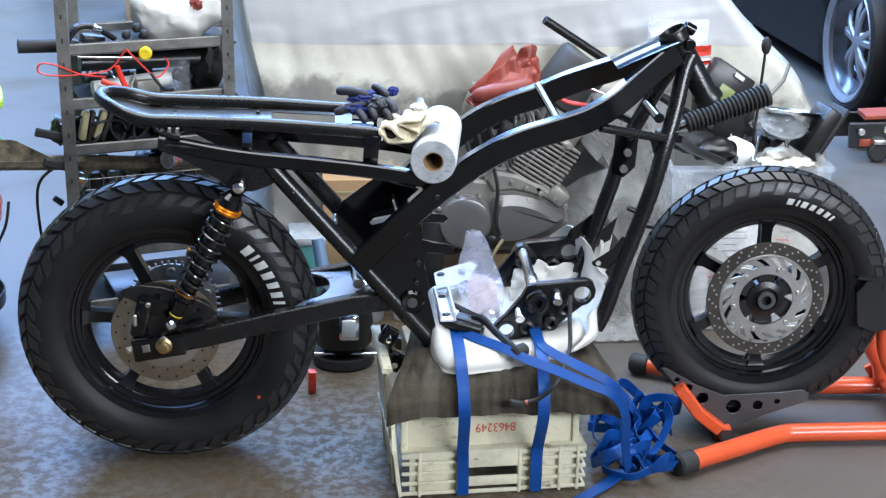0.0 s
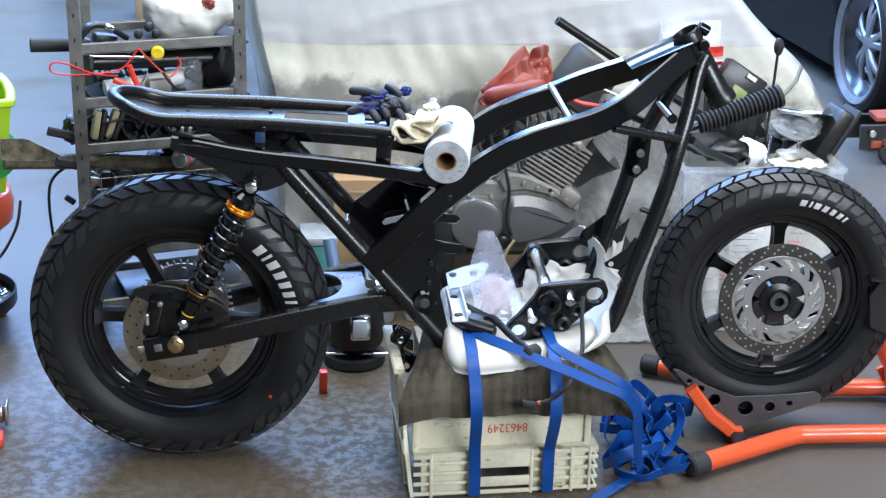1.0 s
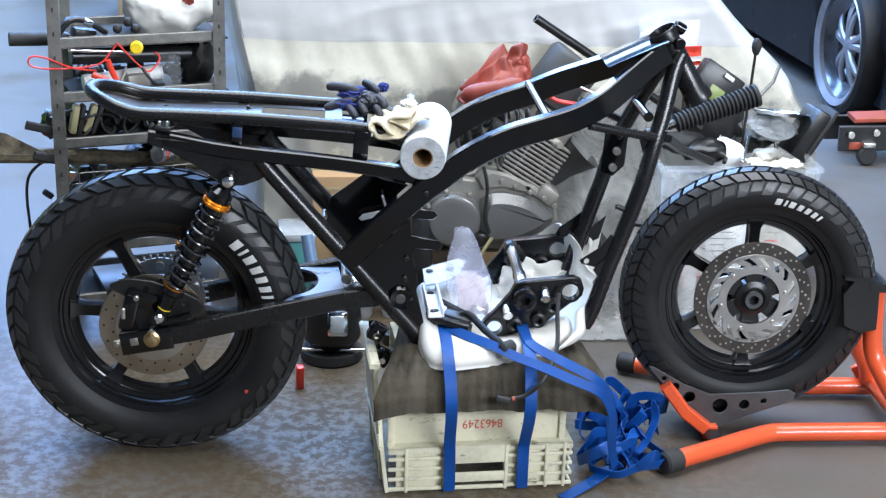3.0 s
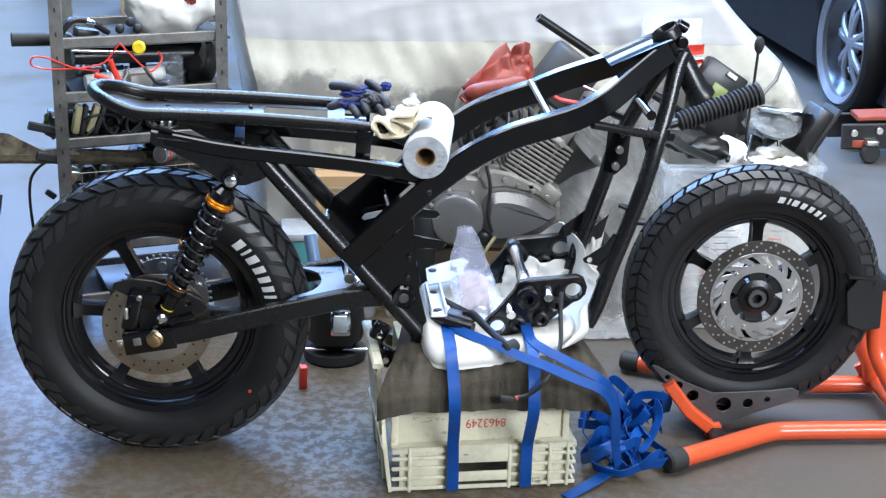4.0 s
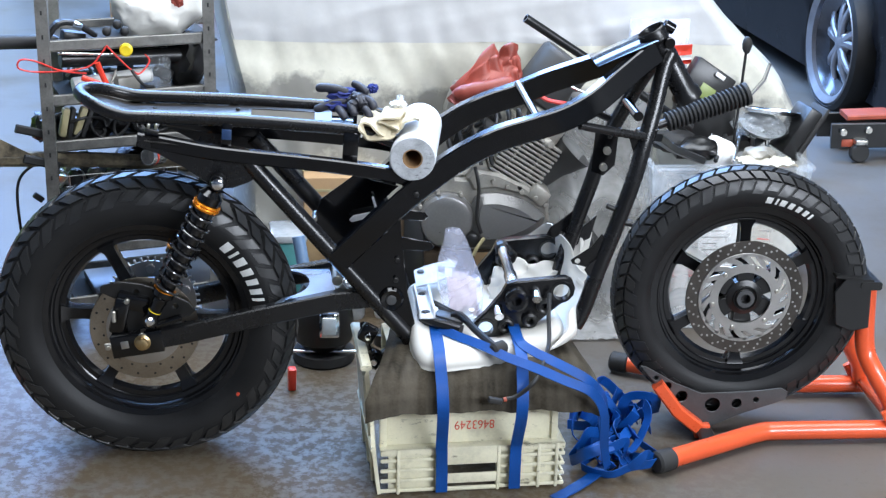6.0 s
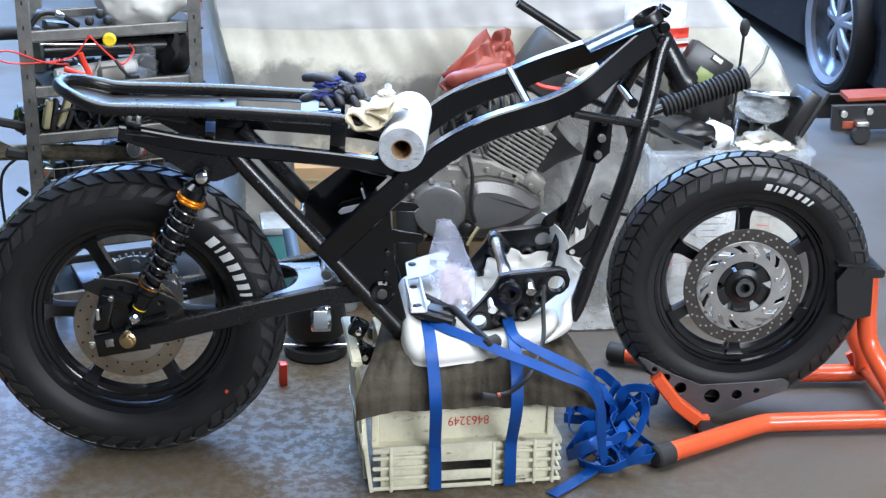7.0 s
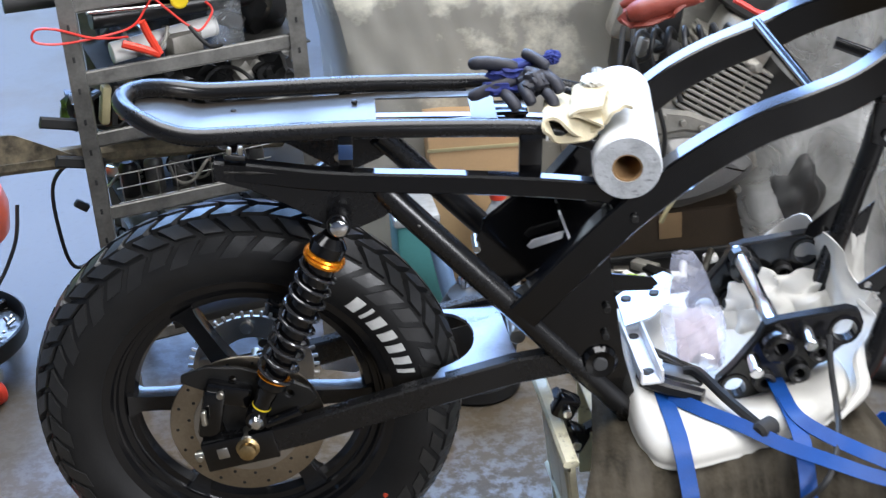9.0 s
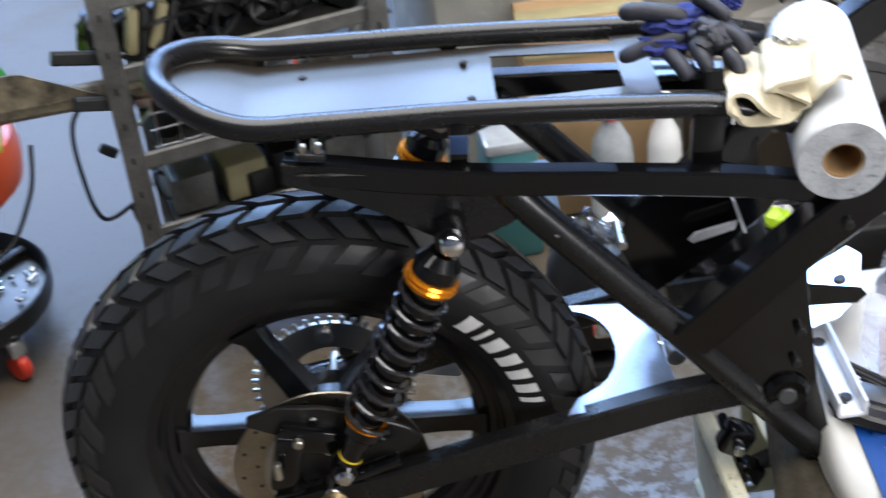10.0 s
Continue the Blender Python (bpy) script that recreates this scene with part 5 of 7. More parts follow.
yoke(-0.097, 0.0, ((0.853, 0.418), (0.772, 0.378)))
yoke(0.122, 0.022, ())
part("stem", lathe([(0.0, 0.0), (0.015, 0.0), (0.015, 0.05), (0.0125, 0.054), (0.0125, 0.185), (0.015, 0.188), (0.015, 0.2), (0.0, 0.202)], axis_pose((0.806, -0.085, 0.424), (0.8, 0.12, 0.447)), 24), "bright", yokes, "chromed steering stem")
part("stem_nut", rod((0.801, 0.094, 0.444), (0.8, 0.112, 0.446), 0.0175, 8), "satin", yokes)

# footrest hanger and lever
hanger = thing("footrest_hanger", (0.64, -0.05, 0.33), "alloy footrest hanger with a black gear lever", "footrest hanger")
chan = block((0.612, -0.05, 0.366), (0.034, 0.16, 0.006), (0, 0, 2), 0.002)
for dx in (-0.0155, 0.0155):
    block((0.612 + dx, -0.05, 0.376), (0.005, 0.16, 0.022), (0, 0, 2), 0.0015, chan)
part("hanger_channel", chan, "dull", hanger, "pressed alloy channel with holes")
ear = bmesh.new()
ears = [(0.598, 0.012), (0.597, 0.1), (0.628, 0.128), (0.688, 0.166), (0.7, 0.148), (0.678, 0.07), (0.64, 0.03)]
low, top = [ear.verts.new((x, y, 0.382 + 0.06 * y)) for x, y in ears], [ear.verts.new((x, y, 0.387 + 0.06 * y)) for x, y in ears]
ear.faces.new(low[::-1])
ear.faces.new(top)
for k in range(len(ears)):
    ear.faces.new((low[k], low[(k + 1) % len(ears)], top[(k + 1) % len(ears)], top[k]))
part("hanger_plate", ear, "bright", hanger, "bright flat alloy plate")
for x, y, z in ((0.61, 0.008, 0.37), (0.614, -0.1, 0.37), (0.612, 0.09, 0.3945), (0.66, 0.1, 0.395)):
    part("hole", rod((x, y, z - 0.004), (x, y, z + 0.0008), 0.009), "cable", hanger)
part("pivot", rod((0.6, -0.105, 0.352), (0.618, -0.1, 0.36), 0.016, 20, bevel=0.004), "satin", hanger)
part("lever", bar([(0.605, -0.104, 0.358), (0.64, -0.125, 0.352), (0.688, -0.148, 0.346)], 0.03, 0.018, up=(0, 0.3, 0.95)), "satin", hanger, "black pressed lever")
part("lever", bar(spline([(0.672, -0.088, 0.356), (0.69, -0.1, 0.36), (0.717, -0.158, 0.35), (0.743, -0.21, 0.342), (0.756, -0.234, 0.338)], 4), 0.016, 0.014, up=(0, 0.3, 0.95)), "satin", hanger)
part("toe_peg", rod((0.746, -0.245, 0.337), (0.776, -0.225, 0.339), 0.015, 16, bevel=0.005), "cap", hanger, "black rubber toe peg")
for k in range(3):
    part("linkage", tube([(0.63 + 0.008 * k, -0.04 - 0.008 * k, 0.372 - 0.006 * k), (0.69 + 0.004 * k, -0.075 - 0.012 * k, 0.352 - 0.004 * k)], 0.004), "satin", hanger)
part("linkage_plate", block((0.668, -0.09, 0.352), (0.07, 0.026, 0.008), (10, 4, -30), 0.002), "plate", hanger)


def pouch(face):
    """One crinkled face of a flat bag that stands up and narrows to a tied-off point."""
    def f(u, v):
        half = (0.04 + 0.03 * v) if v < 0.35 else 0.0505 - 0.0345 * ((v - 0.35) / 0.65) ** 1.5
        cx, cy, cz = 0.704 - 0.034 * v, -0.045 - 0.03 * v, 0.337 + 0.216 * v
        e = u * 2 - 1
        puff = (0.026 - 0.018 * v) * math.sqrt(max(0.0, 1 - e * e))
        crease = 0.01 * abs(wave(u * 2.2 + v, v * 3 - u * 2, face * 3 + 1))
        return cx + half * e + 0.006 * wave(v * 4, 0, 2) + 0.004 * wave(v * 9, u, 6), cy + face * (puff - crease), cz + 0.01 * wave(u * 3, 1, 5) * v
    return f


pbag = thing("parts_bag", (0.7, -0.09, 0.34), "clear plastic bag of small parts standing among the yokes", "plastic bag")
for face in (-1, 1):
    part("film", grid_sheet(pouch(face), 6, 9, 0.0), "bag", pbag, "crinkled milky plastic film", smooth=False).visible_shadow = False
part("papers", grid_sheet(lambda u, v: (0.672 + 0.066 * u - 0.012 * v, -0.05 - 0.012 * v + 0.008 * wave(u * 3, v * 3, 4), 0.342 + 0.095 * v + 0.012 * math.sin(u * 4)), 10, 10, 0.002), "pink_slip", pbag, "pale pink packing slip inside")
part("hardware", blob((0.705, -0.04, 0.353), (0.03, 0.014, 0.014), 0.4, 2, 4, 6), "bright", pbag)
wire = spline([(0.882, -0.125, 0.42), (0.876, -0.16, 0.385), (0.872, -0.21, 0.345), (0.856, -0.272, 0.33), (0.83, -0.318, 0.3), (0.795, -0.318, 0.266), (0.765, -0.316, 0.256)], 6)
lead = thing("switch_lead", (0.82, -0.3, 0.28), "black switch lead with a small plug, draped over the carpet", "cable")
part("wire", tube(wire, 0.0048, 8), "cable", lead)
part("plug", block((0.748, -0.317, 0.255), (0.03, 0.014, 0.012), (0, 12, 4), 0.003), "cap", lead)
part("sleeve", tube([(0.772, -0.3165, 0.2575), (0.766, -0.3165, 0.2562)], 0.0053, 8), "jack_red", lead)


# ---- blue straps ----
def ribbon(pts, w=0.026, steps=6, up=None):
    """Webbing along a path: flat on the ground, or with its width along up."""
    if up:
        return bar(spline(pts, steps), 0.0022, w, up=up, c=0.0004)
    return bar(spline(pts, steps), w, 0.0022, c=0.0004)


def strap_over(x0, x1):
    lean = 0.078 * (x1 - 0.52)
    return [(x0 - 0.002, -0.05, 0.342), (x0 - 0.001, -0.14, 0.339), (x0, -0.22, 0.3365), (x0, -0.258, 0.327), (x0 + (x1 - x0) * 0.2, -0.284, 0.302), (x0 + (x1 - x0) * 0.4, -0.305, 0.27), (x0 + (x1 - x0) * 0.6, -0.309, 0.215), (x0 + (x1 - x0) * 0.75, -0.276 + lean, 0.13), (x0 + (x1 - x0) * 0.9, -0.262 + lean, 0.1), (x1, -0.262 + lean, 0.05), (x1, -0.261 + lean, 0.006)]


def webbing(pts, up):
    return bar(spline(pts, 6), 0.021, 0.0022, up=up, c=0.0004)


single("tie_strap", ribbon(strap_over(0.634, 0.645), 0.0255, 6, (1, 0.06, 0)), "strap", "blue webbing strap tied round the crate", "strap", "tie straps")
single("tie_strap", ribbon(strap_over(0.808, 0.806), 0.0255, 6, (1, 0.06, 0)), "strap", "blue webbing strap tied round the crate", "strap", "tie straps")
diag = [(0.64, -0.135, 0.344), (0.68, -0.18, 0.343), (0.729, -0.228, 0.341), (0.775, -0.27, 0.333), (0.827, -0.302, 0.324), (0.89, -0.316, 0.3), (0.951, -0.314, 0.27), (0.985, -0.29, 0.21), (1.0, -0.24, 0.11), (1.02, -0.19, 0.03)]
single("tie_strap", webbing(diag, (0, -0.75, 0.65)), "strap", "blue webbing strap crossing the carpet to the floor", "strap", "tie straps")
diag2 = [(0.806, -0.16, 0.343), (0.812, -0.215, 0.342), (0.835, -0.255, 0.338), (0.88, -0.292, 0.327), (0.945, -0.3, 0.292), (0.985, -0.27, 0.235), (1.0, -0.2, 0.14), (1.03, -0.14, 0.05), (1.05, -0.08, 0.03)]
single("tie_strap", webbing(diag2, (0, -0.75, 0.65)), "strap", "blue webbing strap crossing the carpet to the floor", "strap", "tie straps")
rng = random.Random(7)
heap_thing = thing("strap_heap", (1.06, -0.06, 0), "tangled heap of blue webbing strap on the floor", "strap")
for k in range(13):
    c = V((1.05 + rng.uniform(-0.05, 0.08), -0.07 + rng.uniform(-0.1, 0.13), 0))
    pts, a = [], rng.uniform(0, 6.28)
    lift = rng.uniform(0.03, 0.15)
    for i in range(9):
        a += rng.uniform(0.45, 1.1)
        r = rng.uniform(0.025, 0.085)
        pts.append(c + V((r * math.cos(a), r * math.sin(a) * 0.9, 0.014 + lift * abs(math.sin(i * 0.9 + k)) * rng.uniform(0.5, 1))))
    tilt = V((rng.uniform(-1, 1), rng.uniform(-1, 1), rng.uniform(0.1, 0.7))).normalized()
    part("strap_loop", sweep(bmesh.new(), spline(pts, 5), oblong(0.0022, 0.024, 0.0004)), "strap", heap_thing)
single("strap_tail", ribbon([(1.03, -0.16, 0.03), (0.985, -0.2, 0.012), (0.94, -0.24, 0.006), (0.89, -0.285, 0.005)], 0.03), "strap", "loose blue strap end lying on the floor", "strap")

# ---- on the frame ----
roll = thing("paper_roll", (0.59, -0.02, 0.68), "white paper wiping roll lying across the frame", "paper roll")
ra, rb = V((0.576, -0.156, 0.732)), V((0.606, 0.105, 0.741))
L = (rb - ra).length
part("paper", lathe([(0.0215, 0.001), (0.0455, 0.0), (0.0485, 0.003), (0.0485, L - 0.003), (0.0455, L), (0.0215, L - 0.001)], axis_pose(ra, rb), 40, closed=True), "paper", roll, "bluish white layered paper")
for a, b in ((ra, rb), (rb, ra)):
    part("end_face", lathe([(0.0215, -0.0006), (0.0462, -0.0006), (0.0462, 0.001), (0.0215, 0.001)], axis_pose(a, b), 40, closed=True), "paper_edge", roll, "soiled grey end of the roll")
part("core", lathe([(0.0185, 0.002), (0.0214, 0.002), (0.0214, L - 0.002), (0.0185, L - 0.002)], axis_pose(ra, rb), 32, closed=True), "core", roll, "brown cardboard core")


def finger(pts, r, bm):
    p = spline(pts, 6)
    n = len(p) - 1
    size = [max(0.2, math.sqrt(max(0.0, 1 - max(0.0, 1 - min(i, n - i) / (0.22 * n)) ** 2))) * (1 + 0.03 * math.sin(i * 1.9)) for i in range(n + 1)]
    sweep(bm, p, circle(r, 12), scale=size)


gloves = thing("work_gloves", (0.45, -0.02, 0.8), "pair of dark rubber-dipped work gloves with blue knit cuffs", "gloves")
for pts, r in (([(0.374, 0.01, 0.842), (0.395, 0.004, 0.845), (0.42, -0.002, 0.843), (0.446, -0.005, 0.836)], 0.0100), ([(0.37, -0.012, 0.8), (0.392, -0.014, 0.808), (0.415, -0.016, 0.816), (0.45, -0.015, 0.824)], 0.0092), ([(0.452, 0.004, 0.856), (0.468, -0.008, 0.851), (0.486, -0.026, 0.84)], 0.0084),
               ([(0.452, -0.02, 0.838), (0.466, -0.034, 0.832), (0.472, -0.05, 0.818)], 0.0088), ([(0.474, -0.026, 0.832), (0.492, -0.042, 0.825), (0.5, -0.055, 0.812)], 0.0092), ([(0.446, -0.03, 0.82), (0.452, -0.05, 0.812), (0.458, -0.062, 0.8)], 0.0084), ([(0.42, -0.02, 0.808), (0.43, -0.045, 0.802), (0.438, -0.056, 0.79)], 0.0088), ([(0.476, -0.05, 0.816), (0.486, -0.062, 0.806), (0.488, -0.068, 0.796)], 0.0084)):
    gl = bmesh.new()
    finger(pts, r, gl)
    part("finger", gl, "glove", gloves)
part("palm", blob((0.442, 0.004, 0.83), (0.04, 0.024, 0.014), 0.35, 4, 3, 1), "knit", gloves, "blue knitted back of the glove")
part("palm", blob((0.42, -0.012, 0.812), (0.03, 0.018, 0.012), 0.35, 4, 3, 3), "knit", gloves)
part("palm", blob((0.468, -0.026, 0.822), (0.026, 0.024, 0.02), 0.3, 4, 3, 7), "glove", gloves)
part("cuff", blob((0.496, 0.014, 0.842), (0.012, 0.014, 0.01), 0.4, 4, 4, 2), "knit", gloves, "blue knitted cuff")


FOLDS = [(0.59, 0.806), (0.575, 0.806), (0.56, 0.8), (0.548, 0.782), (0.53, 0.766), (0.503, 0.762), (0.478, 0.767), (0.466, 0.782), (0.472, 0.797), (0.488, 0.795), (0.512, 0.771), (0.533, 0.772), (0.547, 0.784), (0.53, 0.793), (0.505, 0.799), (0.512, 0.809), (0.552, 0.81)]
folds = spline([(x, 0, z) for x, z in FOLDS], 7)
cloth = bmesh.new()
rows = []
for i, p in enumerate(folds):
    row = []
    for k in range(13):
        v = k / 12
        rest = 0.79 + 0.012 * (p.z - 0.75) / 0.07
        lift = min(1.0, v / 0.3)
        z = p.z + (max(p.z, rest) - p.z) * lift
        row.append(V((p.x + 0.016 * v + 0.006 * wave(i * 0.12, v * 3, 1), -0.121 + 0.1 * v + 0.005 * math.sin(i * 0.35), z + 0.005 * wave(i * 0.14, v * 4, 5))))
    rows.append(row)
grid_sheet(lambda u, v: rows[round(u * (len(rows) - 1))][round(v * 12)], len(rows) - 1, 12, 0.0045, cloth)
single("wiping_cloth", cloth, "cloth", "folded cream wiping cloth lying against the paper roll", "cloth")
single("cloth_wrapper", blob((0.55, -0.03, 0.817), (0.018, 0.02, 0.008), 0.5, 3, 3, 5), "foam", "crumpled white tissue on the roll", "tissue")
single("clear_thimble", lathe([(0.007, 0), (0.0085, 0), (0.009, 0.004), (0.0085, 0.014), (0.007, 0.015)], pose(0.552, -0.045, 0.826, -30, 10, 0), 16, closed=True), "clear", "small clear plastic thimble on the cloth", "thimble")

# ---- engine ----
engine = thing("engine", (0.85, 0.95, 0.17), "grey single-cylinder motorcycle engine standing on a carton", "engine")
case = plate([(0.63, 0.24), (0.66, 0.2), (0.72, 0.178), (0.86, 0.175), (0.96, 0.2), (1.02, 0.26), (1.02, 0.33), (0.985, 0.385), (0.9, 0.42), (0.8, 0.42), (0.72, 0.4), (0.65, 0.35), (0.625, 0.3)], 0.86, 0.2, bevel=0.012)
part("crankcase", case, "alu", engine, "dull alloy crankcase")
part("clutch_cover", lathe([(0.0, -0.012), (0.05, -0.0115), (0.066, -0.0105), (0.071, -0.008), (0.074, -0.002), (0.077, 0.008), (0.08, 0.01), (0.081, 0.05), (0.0, 0.05)], axis_pose((0.726, 0.81, 0.279), (0.726, 1.8, 0.279)), 44), "cover", engine, "round grey clutch cover")
GEN = [(0.806, 0.345), (0.86, 0.358), (0.93, 0.342), (0.985, 0.308), (1.003, 0.283), (0.98, 0.252), (0.92, 0.222), (0.85, 0.206), (0.805, 0.218), (0.792, 0.28)]
part("generator_cover", plate([(p.x, p.z) for p in spline([(x, 0, z) for x, z in GEN], 4, closed=True)], 0.795, 0.06, bevel=0.024), "cover", engine, "tapered grey generator cover")
part("casting_web", plate([(0.78, 0.4), (0.8, 0.425), (0.87, 0.412), (0.95, 0.375), (0.99, 0.34), (0.98, 0.325), (0.93, 0.352), (0.86, 0.368), (0.8, 0.362)], 0.825, 0.05, bevel=0.008), "alu", engine, "beige-grey casting web")
part("casting_web", block((0.985, 0.86, 0.35), (0.06, 0.08, 0.05), (0, 40, 0), 0.012), "alu", engine)
for k in range(5):
    part("bolt", rod((0.815 + 0.04 * k, 0.815, 0.408 - 0.016 * k), (0.815 + 0.04 * k, 0.83, 0.408 - 0.016 * k), 0.007, 8), "alu", engine)
for k in range(8):
    a = 0.3 + 0.785 * k
    part("bolt", rod((0.726 + 0.084 * math.cos(a), 0.812, 0.279 + 0.084 * math.sin(a)), (0.726 + 0.084 * math.cos(a), 0.84, 0.279 + 0.084 * math.sin(a)), 0.006, 8), "alu", engine)
part("cover_rim", plate([(0.62, 0.33), (0.7, 0.4), (0.8, 0.392), (0.93, 0.372), (1.01, 0.33), (1.02, 0.27), (0.97, 0.225), (0.88, 0.196), (0.74, 0.19), (0.66, 0.215), (0.62, 0.26)], 0.835, 0.03, bevel=0.008), "alu", engine)
ax, az = 0.53, 0.848
fb = V((0.9, 0.93, 0.375))
for k in range(12):
    c = fb + V((ax, 0, az)) * (0.016 + 0.0128 * k)
    part("cooling_fin", block(c, (0.15 - 0.003 * (k % 3), 0.19, 0.0072), (0, 32, 0), 0.0015), "alu", engine)
for s in (-0.035, 0.03):
    part("fin_rib", block(fb + V((ax, 0, az)) * 0.09 + V((az, 0, -ax)) * s + V((0, -0.088, 0)), (0.004, 0.01, 0.13), (0, 32, 0), 0.001), "alu", engine, "cast rib joining the fins")
part("barrel", block(fb + V((ax, 0, az)) * 0.075, (0.09, 0.12, 0.14), (0, 32, 0), 0.01), "alu", engine)
part("cylinder_head", block(fb + V((ax, 0, az)) * 0.185, (0.11, 0.15, 0.07), (0, 32, 0), 0.014), "alu", engine)
part("spark_cap", lathe([(0, 0), (0.016, 0.002), (0.018, 0.01), (0.01, 0.03), (0.0, 0.032)], axis_pose((1.0, 0.858, 0.49), (1.03, 0.8, 0.5)), 16), "alu", engine)
part("oil_bolt", lathe([(0.0, -0.016), (0.012, -0.016), (0.02, -0.012), (0.022, 0.0), (0.022, 0.03)], axis_pose((0.798, 0.8, 0.229), (0.798, 1.8, 0.229)), 18), "satin", engine)
part("clutch_cable", tube(spline([(0.8, 0.8, 0.44), (0.812, 0.795, 0.38), (0.808, 0.792, 0.3), (0.822, 0.79, 0.25)], 6), 0.005, 8), "cable", engine)
part("lever_arm", tube(spline([(0.83, 0.78, 0.24), (0.812, 0.775, 0.215), (0.8, 0.775, 0.19)], 4), 0.005), "tan", engine)
part("inlet", tube(spline([(0.86, 0.95, 0.5), (0.82, 0.95, 0.53), (0.79, 0.95, 0.57)], 5), 0.026), "cap", engine)
part("carburettor", block((0.77, 0.95, 0.59), (0.08, 0.07, 0.1), (0, 20, 0), 0.014), "alu", engine)
for k in range(4):
    part("hose", tube(spline([(0.75 + 0.02 * k, 0.92, 0.58), (0.73 + 0.03 * k, 0.84, 0.5 + 0.02 * k), (0.76 + 0.03 * k, 0.82, 0.44)], 6), 0.006, 8), "cap", engine)
part("intake_funnel", lathe([(0.026, 0.0), (0.03, 0.0), (0.036, 0.05), (0.062, 0.12), (0.066, 0.125), (0.058, 0.12), (0.032, 0.05)], axis_pose((1.0, 0.9, 0.38), (1.12, 0.88, 0.5)), 28, closed=True), "air", engine, "black rubber intake funnel")
part("air_drum", lathe([(0, 0), (0.07, 0), (0.08, 0.008), (0.082, 0.14), (0.074, 0.153), (0, 0.156)], axis_pose((0.985, 0.99, 0.585), (1.078, 0.99, 0.71)), 36), "air", engine, "matt black drum housing")
for k, (x, z) in enumerate(((0.665, 0.23), (0.655, 0.34), (0.74, 0.395), (0.93, 0.372), (1.006, 0.32), (0.975, 0.226), (0.8, 0.2))):
    part("bolt", rod((x, 0.825, z), (x, 0.84, z), 0.008, 10), "alu", engine)
single("black_bag", crumple(blob((1.1, 0.84, 0.2), (0.06, 0.045, 0.08), 0.3, 4, 1.7, 5), 0.02, 30), "air", "crumpled black plastic bag beside the engine", "plastic bag")
dark_carton = thing("carton", (0.83, 0.99, 0.003), "stained brown carton under the engine, darkened to hold its shade", "carton")
part("carton_wall", block((0.83, 0.99, 0.088), (0.4, 0.26, 0.166), (0, 0, 3), 0.004), "dark_card", dark_carton)
for s in (-1, 1):
    part("flap", block((0.83 + s * 0.098, 0.99 + s * 0.005, 0.1725), (0.192, 0.256, 0.003), (0, 0, 3), 0.001), "dark_card", dark_carton)
part("tape", block((0.837, 0.8575, 0.14), (0.05, 0.002, 0.06), (0, 0, 3), 0.0005), "card", dark_carton, "strip of brown parcel tape")


red_glove = thing("leather_glove", (0.82, 0.83, 0.64), "red leather welding glove lying on the engine", "glove")
flap = between([(0.728, 0.8, 0.632), (0.76, 0.775, 0.617), (0.82, 0.77, 0.64), (0.87, 0.78, 0.66), (0.915, 0.8, 0.675)],
               [(0.738, 0.83, 0.655), (0.784, 0.82, 0.71), (0.843, 0.84, 0.776), (0.86, 0.85, 0.745), (0.884, 0.85, 0.76)], 0.014, 6)
part("palm", grid_sheet(flap, 64, 36, 0.006), "leather", red_glove)
flap = between([(0.79, 0.84, 0.64), (0.84, 0.815, 0.668), (0.89, 0.81, 0.672), (0.918, 0.82, 0.672)],
               [(0.82, 0.86, 0.69), (0.862, 0.845, 0.748), (0.905, 0.85, 0.776), (0.914, 0.86, 0.735)], 0.012, 12)
part("cuff", grid_sheet(flap, 60, 32, 0.006), "leather", red_glove)
lg = bmesh.new()
finger([(0.735, 0.795, 0.64), (0.78, 0.79, 0.655), (0.84, 0.79, 0.668), (0.9, 0.8, 0.68)], 0.022, lg)
part("finger", lg, "leather", red_glove)
single("air_box", block((0.81, 1.0, 0.53), (0.13, 0.1, 0.2), (0, 10, 0), 0.02), "satin", "black plastic air box behind the engine", "air box")
for k in range(7):
    bits = spline([(0.74 + 0.03 * k, 0.86, 0.5 + 0.02 * (k % 3)), (0.75 + 0.035 * k, 0.82, 0.56 - 0.015 * (k % 2)), (0.77 + 0.03 * k, 0.84, 0.59), (0.8 + 0.025 * k, 0.88, 0.56)], 5)
    part("wiring", tube(bits, 0.005 + 0.001 * (k % 3), 8), "cable" if k % 3 else "plate", engine)
part("regulator", block((0.79, 0.86, 0.545), (0.05, 0.03, 0.04), (0, 20, 10), 0.006), "alu", engine)
part("red_hose", tube(spline([(0.935, 0.73, 0.676), (0.96, 0.73, 0.66), (0.985, 0.73, 0.645), (1.04, 0.74, 0.632), (1.07, 0.8, 0.6)], 6), 0.006, 8), "red_cable", engine, "red rubber hose")
prop = thing("fork_tube", (1.2, 0.62, 0.5), "black hollow tube leaning over the engine", "tube")
part("tube", lathe([(0.0075, 0.0), (0.0115, 0.0), (0.0115, 0.56), (0.0075, 0.56)], axis_pose((0.898, 0.6, 0.89), (1.42, 0.68, 0.55)), 18, closed=True), "satin", prop)

single("alloy_strip", bar([(1.005, 0.74, 0.7), (1.05, 0.735, 0.68), (1.1, 0.73, 0.658)], 0.012, 0.006), "bright", "thin bright alloy strip lying on the engine", "strip")

